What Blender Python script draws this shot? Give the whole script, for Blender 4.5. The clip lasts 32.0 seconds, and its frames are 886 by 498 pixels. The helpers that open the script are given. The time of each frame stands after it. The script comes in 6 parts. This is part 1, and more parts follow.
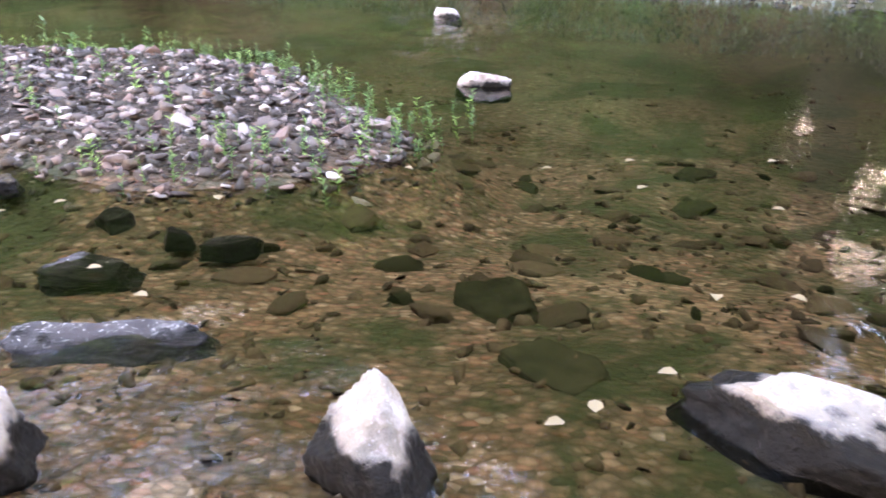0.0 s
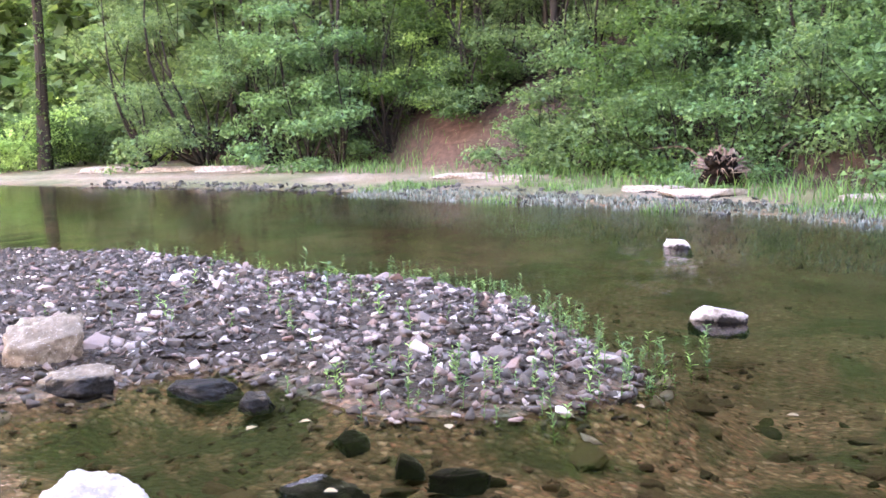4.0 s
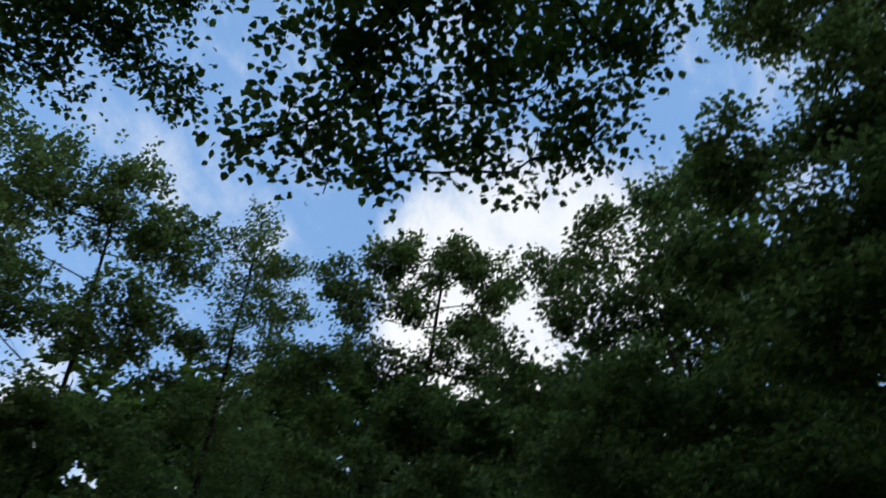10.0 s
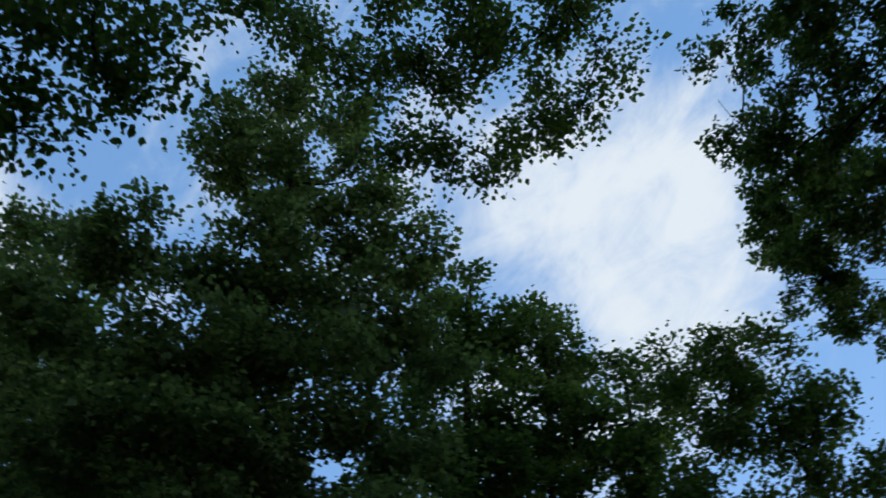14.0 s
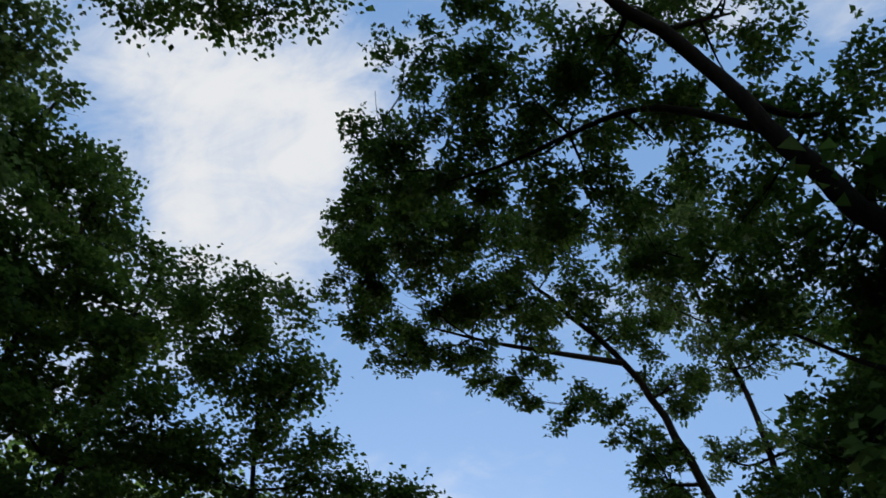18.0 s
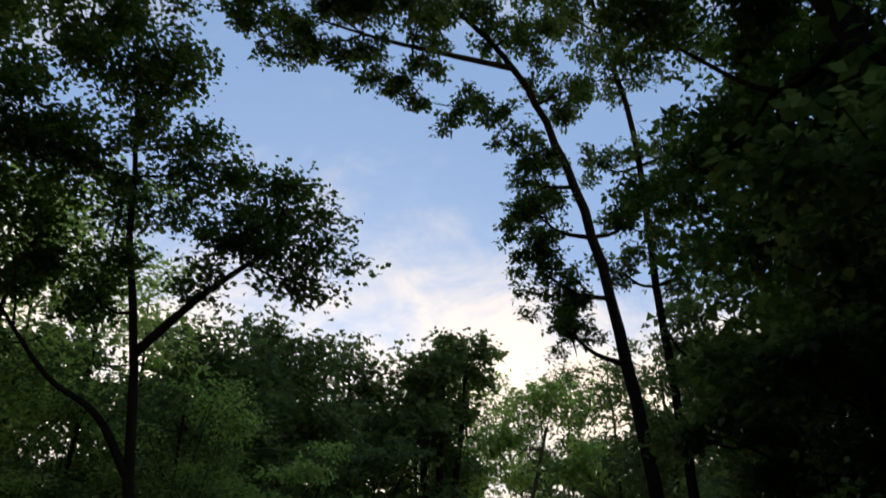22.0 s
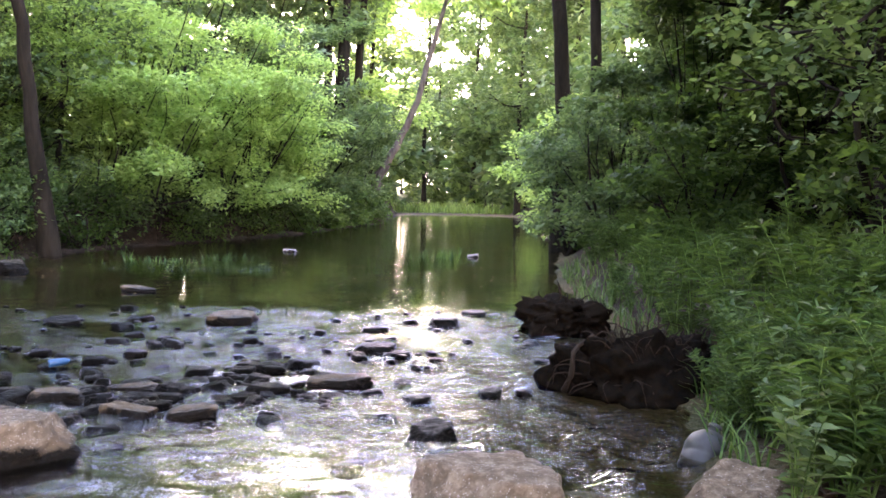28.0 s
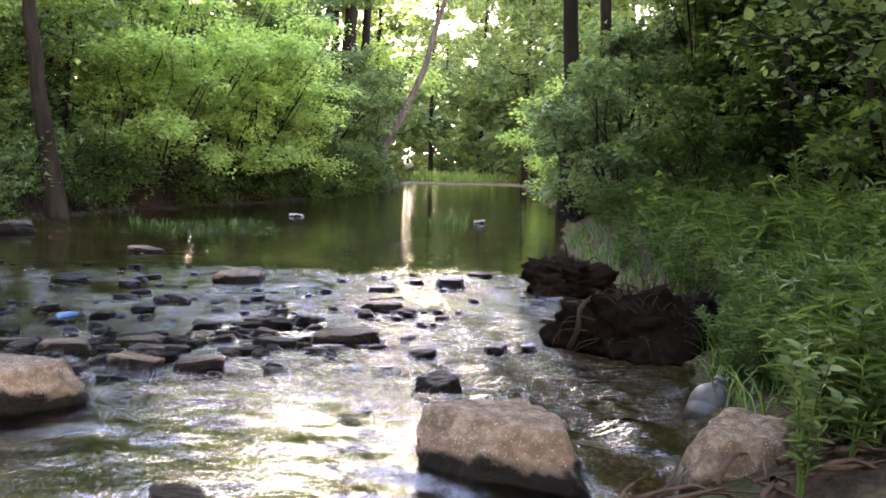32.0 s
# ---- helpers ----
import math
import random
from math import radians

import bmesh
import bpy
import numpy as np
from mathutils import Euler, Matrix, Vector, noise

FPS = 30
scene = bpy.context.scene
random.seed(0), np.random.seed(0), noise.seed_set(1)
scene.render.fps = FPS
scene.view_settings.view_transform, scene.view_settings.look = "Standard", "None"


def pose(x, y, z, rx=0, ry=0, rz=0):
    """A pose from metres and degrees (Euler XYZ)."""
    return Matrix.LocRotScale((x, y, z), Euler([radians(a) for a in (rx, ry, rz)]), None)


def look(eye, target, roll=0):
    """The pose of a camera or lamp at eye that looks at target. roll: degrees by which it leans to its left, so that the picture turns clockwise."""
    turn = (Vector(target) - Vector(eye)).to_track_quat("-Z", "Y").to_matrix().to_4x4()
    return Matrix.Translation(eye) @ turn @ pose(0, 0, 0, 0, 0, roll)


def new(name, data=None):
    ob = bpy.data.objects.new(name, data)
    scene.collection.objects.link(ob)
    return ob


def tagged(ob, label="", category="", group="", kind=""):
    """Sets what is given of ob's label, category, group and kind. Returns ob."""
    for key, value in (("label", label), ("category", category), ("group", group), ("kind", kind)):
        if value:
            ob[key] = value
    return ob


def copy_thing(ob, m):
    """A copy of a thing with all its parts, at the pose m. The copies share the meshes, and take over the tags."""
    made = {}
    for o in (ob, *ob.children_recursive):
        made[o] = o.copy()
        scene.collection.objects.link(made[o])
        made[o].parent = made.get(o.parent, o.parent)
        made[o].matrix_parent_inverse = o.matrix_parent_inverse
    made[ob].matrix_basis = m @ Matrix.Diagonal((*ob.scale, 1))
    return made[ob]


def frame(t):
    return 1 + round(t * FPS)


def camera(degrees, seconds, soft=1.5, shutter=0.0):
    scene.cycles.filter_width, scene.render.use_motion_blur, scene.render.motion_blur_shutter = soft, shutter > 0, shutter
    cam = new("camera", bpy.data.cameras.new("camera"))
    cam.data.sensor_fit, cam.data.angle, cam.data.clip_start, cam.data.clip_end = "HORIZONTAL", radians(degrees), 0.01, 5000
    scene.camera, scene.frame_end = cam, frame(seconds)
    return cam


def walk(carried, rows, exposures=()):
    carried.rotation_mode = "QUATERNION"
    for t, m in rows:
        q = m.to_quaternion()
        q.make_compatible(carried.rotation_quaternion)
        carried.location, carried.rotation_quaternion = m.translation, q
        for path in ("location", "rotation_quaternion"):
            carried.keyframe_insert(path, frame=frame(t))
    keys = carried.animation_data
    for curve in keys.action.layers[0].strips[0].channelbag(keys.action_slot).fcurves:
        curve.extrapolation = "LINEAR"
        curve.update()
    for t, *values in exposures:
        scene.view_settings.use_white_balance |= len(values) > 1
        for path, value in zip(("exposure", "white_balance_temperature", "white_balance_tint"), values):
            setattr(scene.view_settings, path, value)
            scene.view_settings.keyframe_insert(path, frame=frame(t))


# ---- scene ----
cam = camera(55.00, 32.0, soft=1.6, shutter=0.35)
walk(cam, [
    (0, pose(-0.047, 0.066, 1.053, 67.25, -0.21, 99.78)),
    (0.5, pose(-0.051, 0.059, 1.066, 68.02, -0.42, 104.68)),
    (1, pose(-0.053, 0.051, 1.073, 70.02, -0.84, 106.04)),
    (1.5, pose(-0.051, 0.047, 1.082, 72.55, 0.00, 107.57)),
    (2, pose(-0.044, 0.041, 1.091, 74.46, 0.44, 109.38)),
    (2.5, pose(-0.038, 0.037, 1.110, 77.19, 1.72, 111.89)),
    (4.5, pose(-0.036, 0.029, 1.115, 83.49, 1.22, 114.17)),
    (5, pose(-0.023, 0.036, 1.138, 86.16, 1.61, 113.30)),
    (5.5, pose(-0.009, 0.051, 1.157, 91.43, 1.88, 112.37)),
    (6, pose(0.002, 0.065, 1.174, 96.69, 1.57, 111.91)),
    (6.5, pose(-0.007, 0.065, 1.182, 100.88, 1.29, 112.60)),
    (7, pose(-0.008, 0.066, 1.173, 107.55, 0.13, 113.59)),
    (7.5, pose(-0.011, 0.065, 1.172, 112.99, -1.62, 113.64)),
    (8, pose(0.011, 0.076, 1.158, 117.19, -3.74, 112.81)),
    (8.5, pose(0.018, 0.075, 1.154, 118.90, -3.89, 109.82)),
    (9, pose(-0.002, 0.065, 1.163, 121.72, -2.98, 111.04)),
    (9.5, pose(-0.019, 0.059, 1.174, 125.43, -3.06, 113.46)),
    (10, pose(-0.035, 0.051, 1.184, 130.27, -4.92, 110.22)),
    (10.5, pose(-0.051, 0.041, 1.193, 135.18, -5.69, 102.33)),
    (11, pose(-0.061, 0.036, 1.195, 138.41, -4.91, 94.99)),
    (11.5, pose(-0.066, 0.035, 1.195, 140.10, -3.74, 90.77)),
    (12, pose(-0.077, 0.028, 1.200, 140.77, -2.20, 85.05)),
    (12.5, pose(-0.090, 0.026, 1.201, 141.06, -1.74, 78.99)),
    (13, pose(-0.107, 0.021, 1.210, 141.09, -2.20, 72.12)),
    (13.5, pose(-0.117, 0.020, 1.204, 140.65, -3.05, 64.11)),
    (14, pose(-0.123, 0.016, 1.202, 140.59, -2.62, 55.19)),
    (14.5, pose(-0.137, 0.021, 1.212, 140.58, -2.84, 48.52)),
    (16.5, pose(-0.078, -0.098, 1.300, 138.60, -4.49, 29.57)),
    (17, pose(-0.058, -0.091, 1.286, 139.82, -4.32, 23.07)),
    (17.5, pose(-0.008, -0.093, 1.282, 139.05, -4.63, 16.57)),
    (18, pose(0.015, -0.081, 1.279, 137.09, -3.18, 13.21)),
    (18.5, pose(0.014, -0.067, 1.282, 136.00, -2.44, 11.82)),
    (19, pose(0.018, -0.074, 1.272, 135.24, -1.60, 10.87)),
    (19.5, pose(0.029, -0.074, 1.276, 134.03, -1.87, 10.58)),
    (20, pose(0.047, -0.074, 1.271, 132.21, -1.87, 10.10)),
    (20.5, pose(0.050, -0.069, 1.266, 129.43, -1.45, 9.18)),
    (21, pose(0.036, -0.086, 1.269, 126.22, -1.34, 8.33)),
    (21.5, pose(0.031, -0.095, 1.265, 122.05, -1.43, 7.15)),
    (22, pose(0.023, -0.079, 1.269, 117.32, -1.00, 5.59)),
    (22.5, pose(0.017, -0.055, 1.274, 113.29, -0.53, 5.48)),
    (23, pose(0.018, -0.033, 1.290, 109.47, -0.50, 5.17)),
    (23.5, pose(0.006, -0.023, 1.314, 105.33, 0.22, 4.93)),
    (24, pose(0.010, -0.024, 1.313, 101.82, 0.11, 4.59)),
    (24.5, pose(0.020, -0.025, 1.290, 99.15, -0.00, 4.03)),
    (25, pose(0.038, -0.011, 1.266, 96.22, -0.62, 3.22)),
    (25.5, pose(0.043, 0.013, 1.248, 93.58, -1.13, 1.79)),
    (26, pose(0.049, 0.029, 1.226, 91.87, -0.93, 0.79)),
    (26.5, pose(0.053, 0.033, 1.213, 90.14, -0.89, -0.01)),
    (28.5, pose(0.053, -0.015, 1.190, 86.04, -1.07, -0.45)),
    (29, pose(0.053, -0.013, 1.182, 86.16, -1.04, -0.30)),
    (29.5, pose(0.057, -0.010, 1.180, 86.39, -0.90, -0.16)),
    (30, pose(0.060, -0.007, 1.169, 86.04, -0.89, -0.04)),
    (30.5, pose(0.057, 0.006, 1.149, 84.94, -1.07, -0.40)),
    (31, pose(0.056, 0.001, 1.128, 85.66, -1.42, -0.57)),
    (31.5, pose(0.048, 0.002, 1.112, 84.15, -1.98, -0.68)),
    (32, pose(0.050, -0.003, 1.106, 84.35, -1.50, -0.00)),
], exposures=[
    (0.0, 5.35, 6600, 32),
    (2.5, 5.5, 6500, 38),
    (4.5, 5.35, 6300, 37),
    (6.0, 6.0, 5600, 66),
    (6.5, 5.9, 5600, 64),
    (7.0, 5.2, 5900, 44),
    (7.5, 3.9, 6800, 25),
    (8.0, 2.35, 7000, 22),
    (9.0, 0.95, 7000, 16),
    (10.0, 0.25, 5800, 8),
    (11.0, 0.2, 5400, 5),
    (12.0, 0.3, 5300, 4),
    (13.0, 0.3, 5250, 4),
    (14.0, 0.05, 5500, 6),
    (17, 0.0, 5900, 9),
    (20.0, 0.05, 6000, 11),
    (23.0, -0.1, 6500, 14),
    (23.5, 0.0, 5900, 12),
    (24.0, 0.5, 6400, 12),
    (24.5, 2.0, 6400, 24),
    (25.0, 3.55, 6100, 36),
    (25.5, 4.2, 6600, 44),
    (26.0, 4.8, 6300, 52),
    (28.5, 4.5, 6900, 34),
    (32.0, 4.45, 7200, 34),
])

# ---- world and light ----
def world_sky():
    w = bpy.data.worlds.new("sky")
    scene.world = w
    w.use_nodes = True
    nt = w.node_tree
    nt.nodes.clear()
    N = nt.nodes.new
    link = nt.links.new
    out, bg, sky = N("ShaderNodeOutputWorld"), N("ShaderNodeBackground"), N("ShaderNodeTexSky")
    sky.sky_type = "NISHITA"
    sky.sun_disc = False
    sky.sun_elevation = radians(SUN_EL)
    sky.sun_rotation = radians(SUN_ROT)
    sky.altitude, sky.air_density, sky.dust_density, sky.ozone_density = 100, 1.0, 0.3, 1.0
    co, mp = N("ShaderNodeTexCoord"), N("ShaderNodeMapping")
    mp.inputs["Scale"].default_value = (1.0, 2.1, 1.5)
    mp.inputs["Rotation"].default_value = (0.3, 0.2, 0.9)
    mp.inputs["Location"].default_value = (0.35, 0.2, 0.1)
    link(co.outputs["Generated"], mp.inputs["Vector"])
    broad, fine = N("ShaderNodeTexNoise"), N("ShaderNodeTexNoise")
    for node, vals in ((broad, (2.4, 6.0, 0.55, 0.7)), (fine, (9.0, 8.0, 0.62, 0.5))):
        for key, v in zip(("Scale", "Detail", "Roughness", "Distortion"), vals):
            node.inputs[key].default_value = v
        link(mp.outputs["Vector"], node.inputs["Vector"])

    def calc(op, a, b, c=0.0):
        m = N("ShaderNodeMath")
        m.operation = op
        for k, v in enumerate((a, b, c)):
            if isinstance(v, (int, float)):
                m.inputs[k].default_value = v
            else:
                link(v, m.inputs[k])
        return m.outputs[0]

    def reach(value, lo, hi, top):
        m = N("ShaderNodeMapRange")
        m.interpolation_type = "SMOOTHSTEP"
        for key, v in (("From Min", lo), ("From Max", hi), ("To Max", top)):
            m.inputs[key].default_value = v
        link(value, m.inputs["Value"])
        return m.outputs[0]

    def bank(way, wide, core, top):
        """A bank of cloud round a direction, from its outer to its inner radius in degrees."""
        d = N("ShaderNodeVectorMath")
        d.operation = "DOT_PRODUCT"
        d.inputs[1].default_value = way
        link(co.outputs["Generated"], d.inputs[0])
        return reach(d.outputs["Value"], math.cos(radians(wide)), math.cos(radians(core)), top)
    sep = N("ShaderNodeSeparateXYZ")
    link(co.outputs["Generated"], sep.inputs[0])
    low = reach(sep.outputs["Z"], 0.52, 0.30, 0.30)
    banks = calc("ADD", bank((-0.437, 0.497, 0.749), 17, 3, 0.20), calc("ADD", bank((-0.77, -0.22, 0.60), 14, 4, 0.36), low))
    thick = calc("ADD", calc("MULTIPLY_ADD", fine.outputs["Fac"], 0.55, broad.outputs["Fac"]), banks)
    cover = reach(thick, 0.72, 1.18, 1.0)
    haze = N("ShaderNodeMix")
    haze.data_type = "RGBA"
    haze.inputs["Factor"].default_value = 0.5
    link(sky.outputs["Color"], haze.inputs["A"])
    haze.inputs["B"].default_value = HAZE
    mix, tone = N("ShaderNodeMix"), N("ShaderNodeMix")
    mix.data_type = tone.data_type = "RGBA"
    link(cover, mix.inputs["Factor"])
    link(haze.outputs["Result"], mix.inputs["A"])
    link(reach(sep.outputs["Z"], 0.25, 0.62, 1.0), tone.inputs["Factor"])
    tone.inputs["A"].default_value, tone.inputs["B"].default_value = CLOUD_LOW, CLOUD
    link(tone.outputs["Result"], mix.inputs["B"])
    link(mix.outputs["Result"], bg.inputs["Color"])
    bg.inputs["Strength"].default_value = SKY
    link(bg.outputs[0], out.inputs["Surface"])


SUN_EL, SUN_ROT, SKY, SUN = 13.0, -14.0, 0.15, 0.9
CLOUD, CLOUD_LOW, HAZE = (5.6, 5.35, 5.0, 1), (10.5, 8.9, 6.9, 1), (2.2, 3.6, 6.0, 1)
world_sky()
sun = new("sun", bpy.data.lights.new("sun", "SUN"))
sun.data.energy, sun.data.angle, sun.data.color = SUN, radians(30), (1.0, 0.90, 0.74)
sun.matrix_world = look((30 * math.sin(radians(SUN_ROT)) * math.cos(radians(SUN_EL)), 30 * math.cos(radians(SUN_ROT)) * math.cos(radians(SUN_EL)), 30 * math.sin(radians(SUN_EL))), (0, 0, 0))
sun["kind"] = "structure"


# ---- materials ----
def material(name, build):
    m = bpy.data.materials.new(name)
    m.use_nodes = True
    nt = m.node_tree
    nt.nodes.clear()
    out = nt.nodes.new("ShaderNodeOutputMaterial")
    nt.links.new(build(nt, nt.nodes.new, nt.links.new), out.inputs["Surface"])
    return m


def noise_tex(N, link, vec, scale, detail=4.0, rough=0.55, dist=0.0):
    n = N("ShaderNodeTexNoise")
    n.inputs["Scale"].default_value, n.inputs["Detail"].default_value = scale, detail
    n.inputs["Roughness"].default_value, n.inputs["Distortion"].default_value = rough, dist
    link(vec, n.inputs["Vector"])
    return n.outputs["Fac"]


def ramp_tex(N, link, fac, stops):
    r = N("ShaderNodeValToRGB")
    e = r.color_ramp.elements
    e[0].position, e[0].color = stops[0][0], (*stops[0][1], 1)
    e[1].position, e[1].color = stops[-1][0], (*stops[-1][1], 1)
    for p, c in stops[1:-1]:
        k = e.new(p)
        k.color = (*c, 1)
    link(fac, r.inputs["Fac"])
    return r.outputs["Color"]


def mixed(N, link, fac, a, b, blend="MIX"):
    m = N("ShaderNodeMix")
    m.data_type, m.blend_type = "RGBA", blend
    for key, v in (("Factor", fac), ("A", a), ("B", b)):
        if isinstance(v, (int, float)):
            m.inputs[key].default_value = v
        elif isinstance(v, tuple):
            m.inputs[key].default_value = (*v, 1)
        else:
            link(v, m.inputs[key])
    return m.outputs["Result"]


def maths(N, link, op, a, b=0.0):
    m = N("ShaderNodeMath")
    m.operation = op
    for i, v in enumerate((a, b)):
        if isinstance(v, (int, float)):
            m.inputs[i].default_value = v
        else:
            link(v, m.inputs[i])
    return m.outputs[0]


def bumped(N, link, height, strength, distance):
    b = N("ShaderNodeBump")
    b.inputs["Strength"].default_value, b.inputs["Distance"].default_value = strength, distance
    link(height, b.inputs["Height"])
    return b.outputs["Normal"]


def leaf_mat(name, dark, mid, light, passing=0.4, rough=0.55):
    def build(nt, N, link):
        geo, co = N("ShaderNodeNewGeometry"), N("ShaderNodeTexCoord")
        col = ramp_tex(N, link, geo.outputs["Random Per Island"], [(0.0, dark), (0.45, mid), (0.85, light), (1.0, tuple(min(1, 1.25 * c) for c in light))])
        big = noise_tex(N, link, co.outputs["Object"], 0.7, 3.0)
        col = mixed(N, link, maths(N, link, "MULTIPLY", big, 0.55), col, dark)
        p = N("ShaderNodeBsdfPrincipled")
        link(col, p.inputs["Base Color"])
        p.inputs["Roughness"].default_value = rough
        p.inputs["Specular IOR Level"].default_value = 0.14
        t = N("ShaderNodeBsdfTranslucent")
        link(mixed(N, link, 1.0, col, (1.62, 1.55, 0.85), "MULTIPLY"), t.inputs["Color"])
        s = N("ShaderNodeMixShader")
        s.inputs[0].default_value = passing
        link(p.outputs[0], s.inputs[1])
        link(t.outputs[0], s.inputs[2])
        return s.outputs[0]
    return material(name, build)


def bark_mat(name, dark, light, scale=9.0):
    def build(nt, N, link):
        co, mp = N("ShaderNodeTexCoord"), N("ShaderNodeMapping")
        mp.inputs["Scale"].default_value = (1, 1, 0.18)
        link(co.outputs["Object"], mp.inputs["Vector"])
        f = noise_tex(N, link, mp.outputs["Vector"], scale, 8.0, 0.65, 0.4)
        g = noise_tex(N, link, co.outputs["Object"], 1.3, 3.0)
        col = ramp_tex(N, link, f, [(0.3, dark), (0.7, light)])
        col = mixed(N, link, maths(N, link, "MULTIPLY", g, 0.5), col, tuple(0.8 * c for c in dark))
        p = N("ShaderNodeBsdfPrincipled")
        link(col, p.inputs["Base Color"])
        p.inputs["Roughness"].default_value = 0.9
        p.inputs["Specular IOR Level"].default_value = 0.06
        link(bumped(N, link, f, 0.8, 0.03), p.inputs["Normal"])
        return p.outputs[0]
    return material(name, build)


def stone_mat(name, a, b, stain, wet=0.0):
    def build(nt, N, link):
        co, info, geo = N("ShaderNodeTexCoord"), N("ShaderNodeObjectInfo"), N("ShaderNodeNewGeometry")
        f = noise_tex(N, link, co.outputs["Object"], 16.0, 9.0, 0.7)
        g = noise_tex(N, link, co.outputs["Object"], 80.0, 5.0, 0.65)
        h = noise_tex(N, link, co.outputs["Object"], 2.2, 4.0, 0.6)
        col = ramp_tex(N, link, f, [(0.36, tuple(0.55 * c for c in a)), (0.47, a), (0.62, b)])
        col = mixed(N, link, maths(N, link, "MULTIPLY", geo.outputs["Random Per Island"], 0.45), col, tuple(0.35 * c for c in a))
        col = mixed(N, link, maths(N, link, "MULTIPLY", info.outputs["Random"], 0.15), col, (0.26, 0.24, 0.21))
        col = mixed(N, link, maths(N, link, "SMOOTH_MIN", maths(N, link, "MULTIPLY", h, 0.9), 0.8), col, stain)
        # small pale specks
        vo = N("ShaderNodeTexVoronoi")
        vo.inputs["Scale"].default_value = 130.0
        link(co.outputs["Object"], vo.inputs["Vector"])
        sx = N("ShaderNodeSeparateColor")
        link(vo.outputs["Color"], sx.inputs[0])
        near = maths(N, link, "LESS_THAN", vo.outputs["Distance"], maths(N, link, "MULTIPLY", sx.outputs[1], 0.42))
        near = maths(N, link, "MULTIPLY", near, maths(N, link, "GREATER_THAN", maths(N, link, "ADD", sx.outputs[0], maths(N, link, "MULTIPLY", h, 0.6)), 0.95))
        # below and just above the waterline: wet, algae-dark, and the sides' shade painted in
        xyz = N("ShaderNodeSeparateXYZ")
        link(geo.outputs["Position"], xyz.inputs[0])
        lvl = maths(N, link, "ADD", xyz.outputs["Z"], maths(N, link, "ADD", maths(N, link, "MULTIPLY", maths(N, link, "SUBTRACT", f, 0.5), -0.14), maths(N, link, "MULTIPLY", maths(N, link, "SUBTRACT", h, 0.5), -0.22)))
        dry = N("ShaderNodeMapRange")
        dry.inputs["From Min"].default_value, dry.inputs["From Max"].default_value = 0.055 + wet, 0.088 + wet
        dry.inputs["To Min"].default_value, dry.inputs["To Max"].default_value = 0.0, 1.0
        link(lvl, dry.inputs["Value"])
        wet_shade_col = mixed(N, link, 0.98, col, (0.004, 0.0038, 0.003))
        col = mixed(N, link, dry.outputs[0], wet_shade_col, col)
        if wet < -0.04:  # wet glints and foam of stones awash, painted as pale flecks
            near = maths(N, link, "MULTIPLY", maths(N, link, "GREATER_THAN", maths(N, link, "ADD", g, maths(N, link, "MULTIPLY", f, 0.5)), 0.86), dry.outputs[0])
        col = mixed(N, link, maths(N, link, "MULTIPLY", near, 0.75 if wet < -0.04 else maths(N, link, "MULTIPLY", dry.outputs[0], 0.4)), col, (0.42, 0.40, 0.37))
        p = N("ShaderNodeBsdfPrincipled")
        link(col, p.inputs["Base Color"])
        rg = N("ShaderNodeMapRange")
        rg.inputs["To Min"].default_value, rg.inputs["To Max"].default_value = 0.3, 0.85
        p.inputs["Specular IOR Level"].default_value = 0.06
        link(dry.outputs[0], rg.inputs["Value"])
        link(rg.outputs[0], p.inputs["Roughness"])
        hh = maths(N, link, "ADD", maths(N, link, "MULTIPLY", g, 0.35), f)
        link(bumped(N, link, hh, 1.0, 0.025), p.inputs["Normal"])
        return p.outputs[0]
    return material(name, build)


def gravel_mat():
    def build(nt, N, link):
        co, info, geo = N("ShaderNodeTexCoord"), N("ShaderNodeObjectInfo"), N("ShaderNodeNewGeometry")
        k = maths(N, link, "FRACT", maths(N, link, "ADD", geo.outputs["Random Per Island"], info.outputs["Random"]))
        col = ramp_tex(N, link, k, [(0.0, (0.012, 0.011, 0.010)), (0.42, (0.042, 0.033, 0.030)), (0.64, (0.10, 0.078, 0.070)), (0.78, (0.125, 0.075, 0.060)), (0.9, (0.21, 0.172, 0.15)), (1.0, (0.40, 0.35, 0.31))])
        f = noise_tex(N, link, co.outputs["Object"], 5.0, 8.0, 0.7)
        g = noise_tex(N, link, geo.outputs["Position"], 30.0, 5.0, 0.7)
        col = mixed(N, link, maths(N, link, "MULTIPLY", f, 0.6), col, (0.10, 0.085, 0.06))
        p = N("ShaderNodeBsdfPrincipled")
        link(col, p.inputs["Base Color"])
        p.inputs["Roughness"].default_value = 0.85
        p.inputs["Specular IOR Level"].default_value = 0.1
        link(bumped(N, link, maths(N, link, "ADD", f, g), 0.6, 0.014), p.inputs["Normal"])
        return p.outputs[0]
    return material("gravel_stone", build)


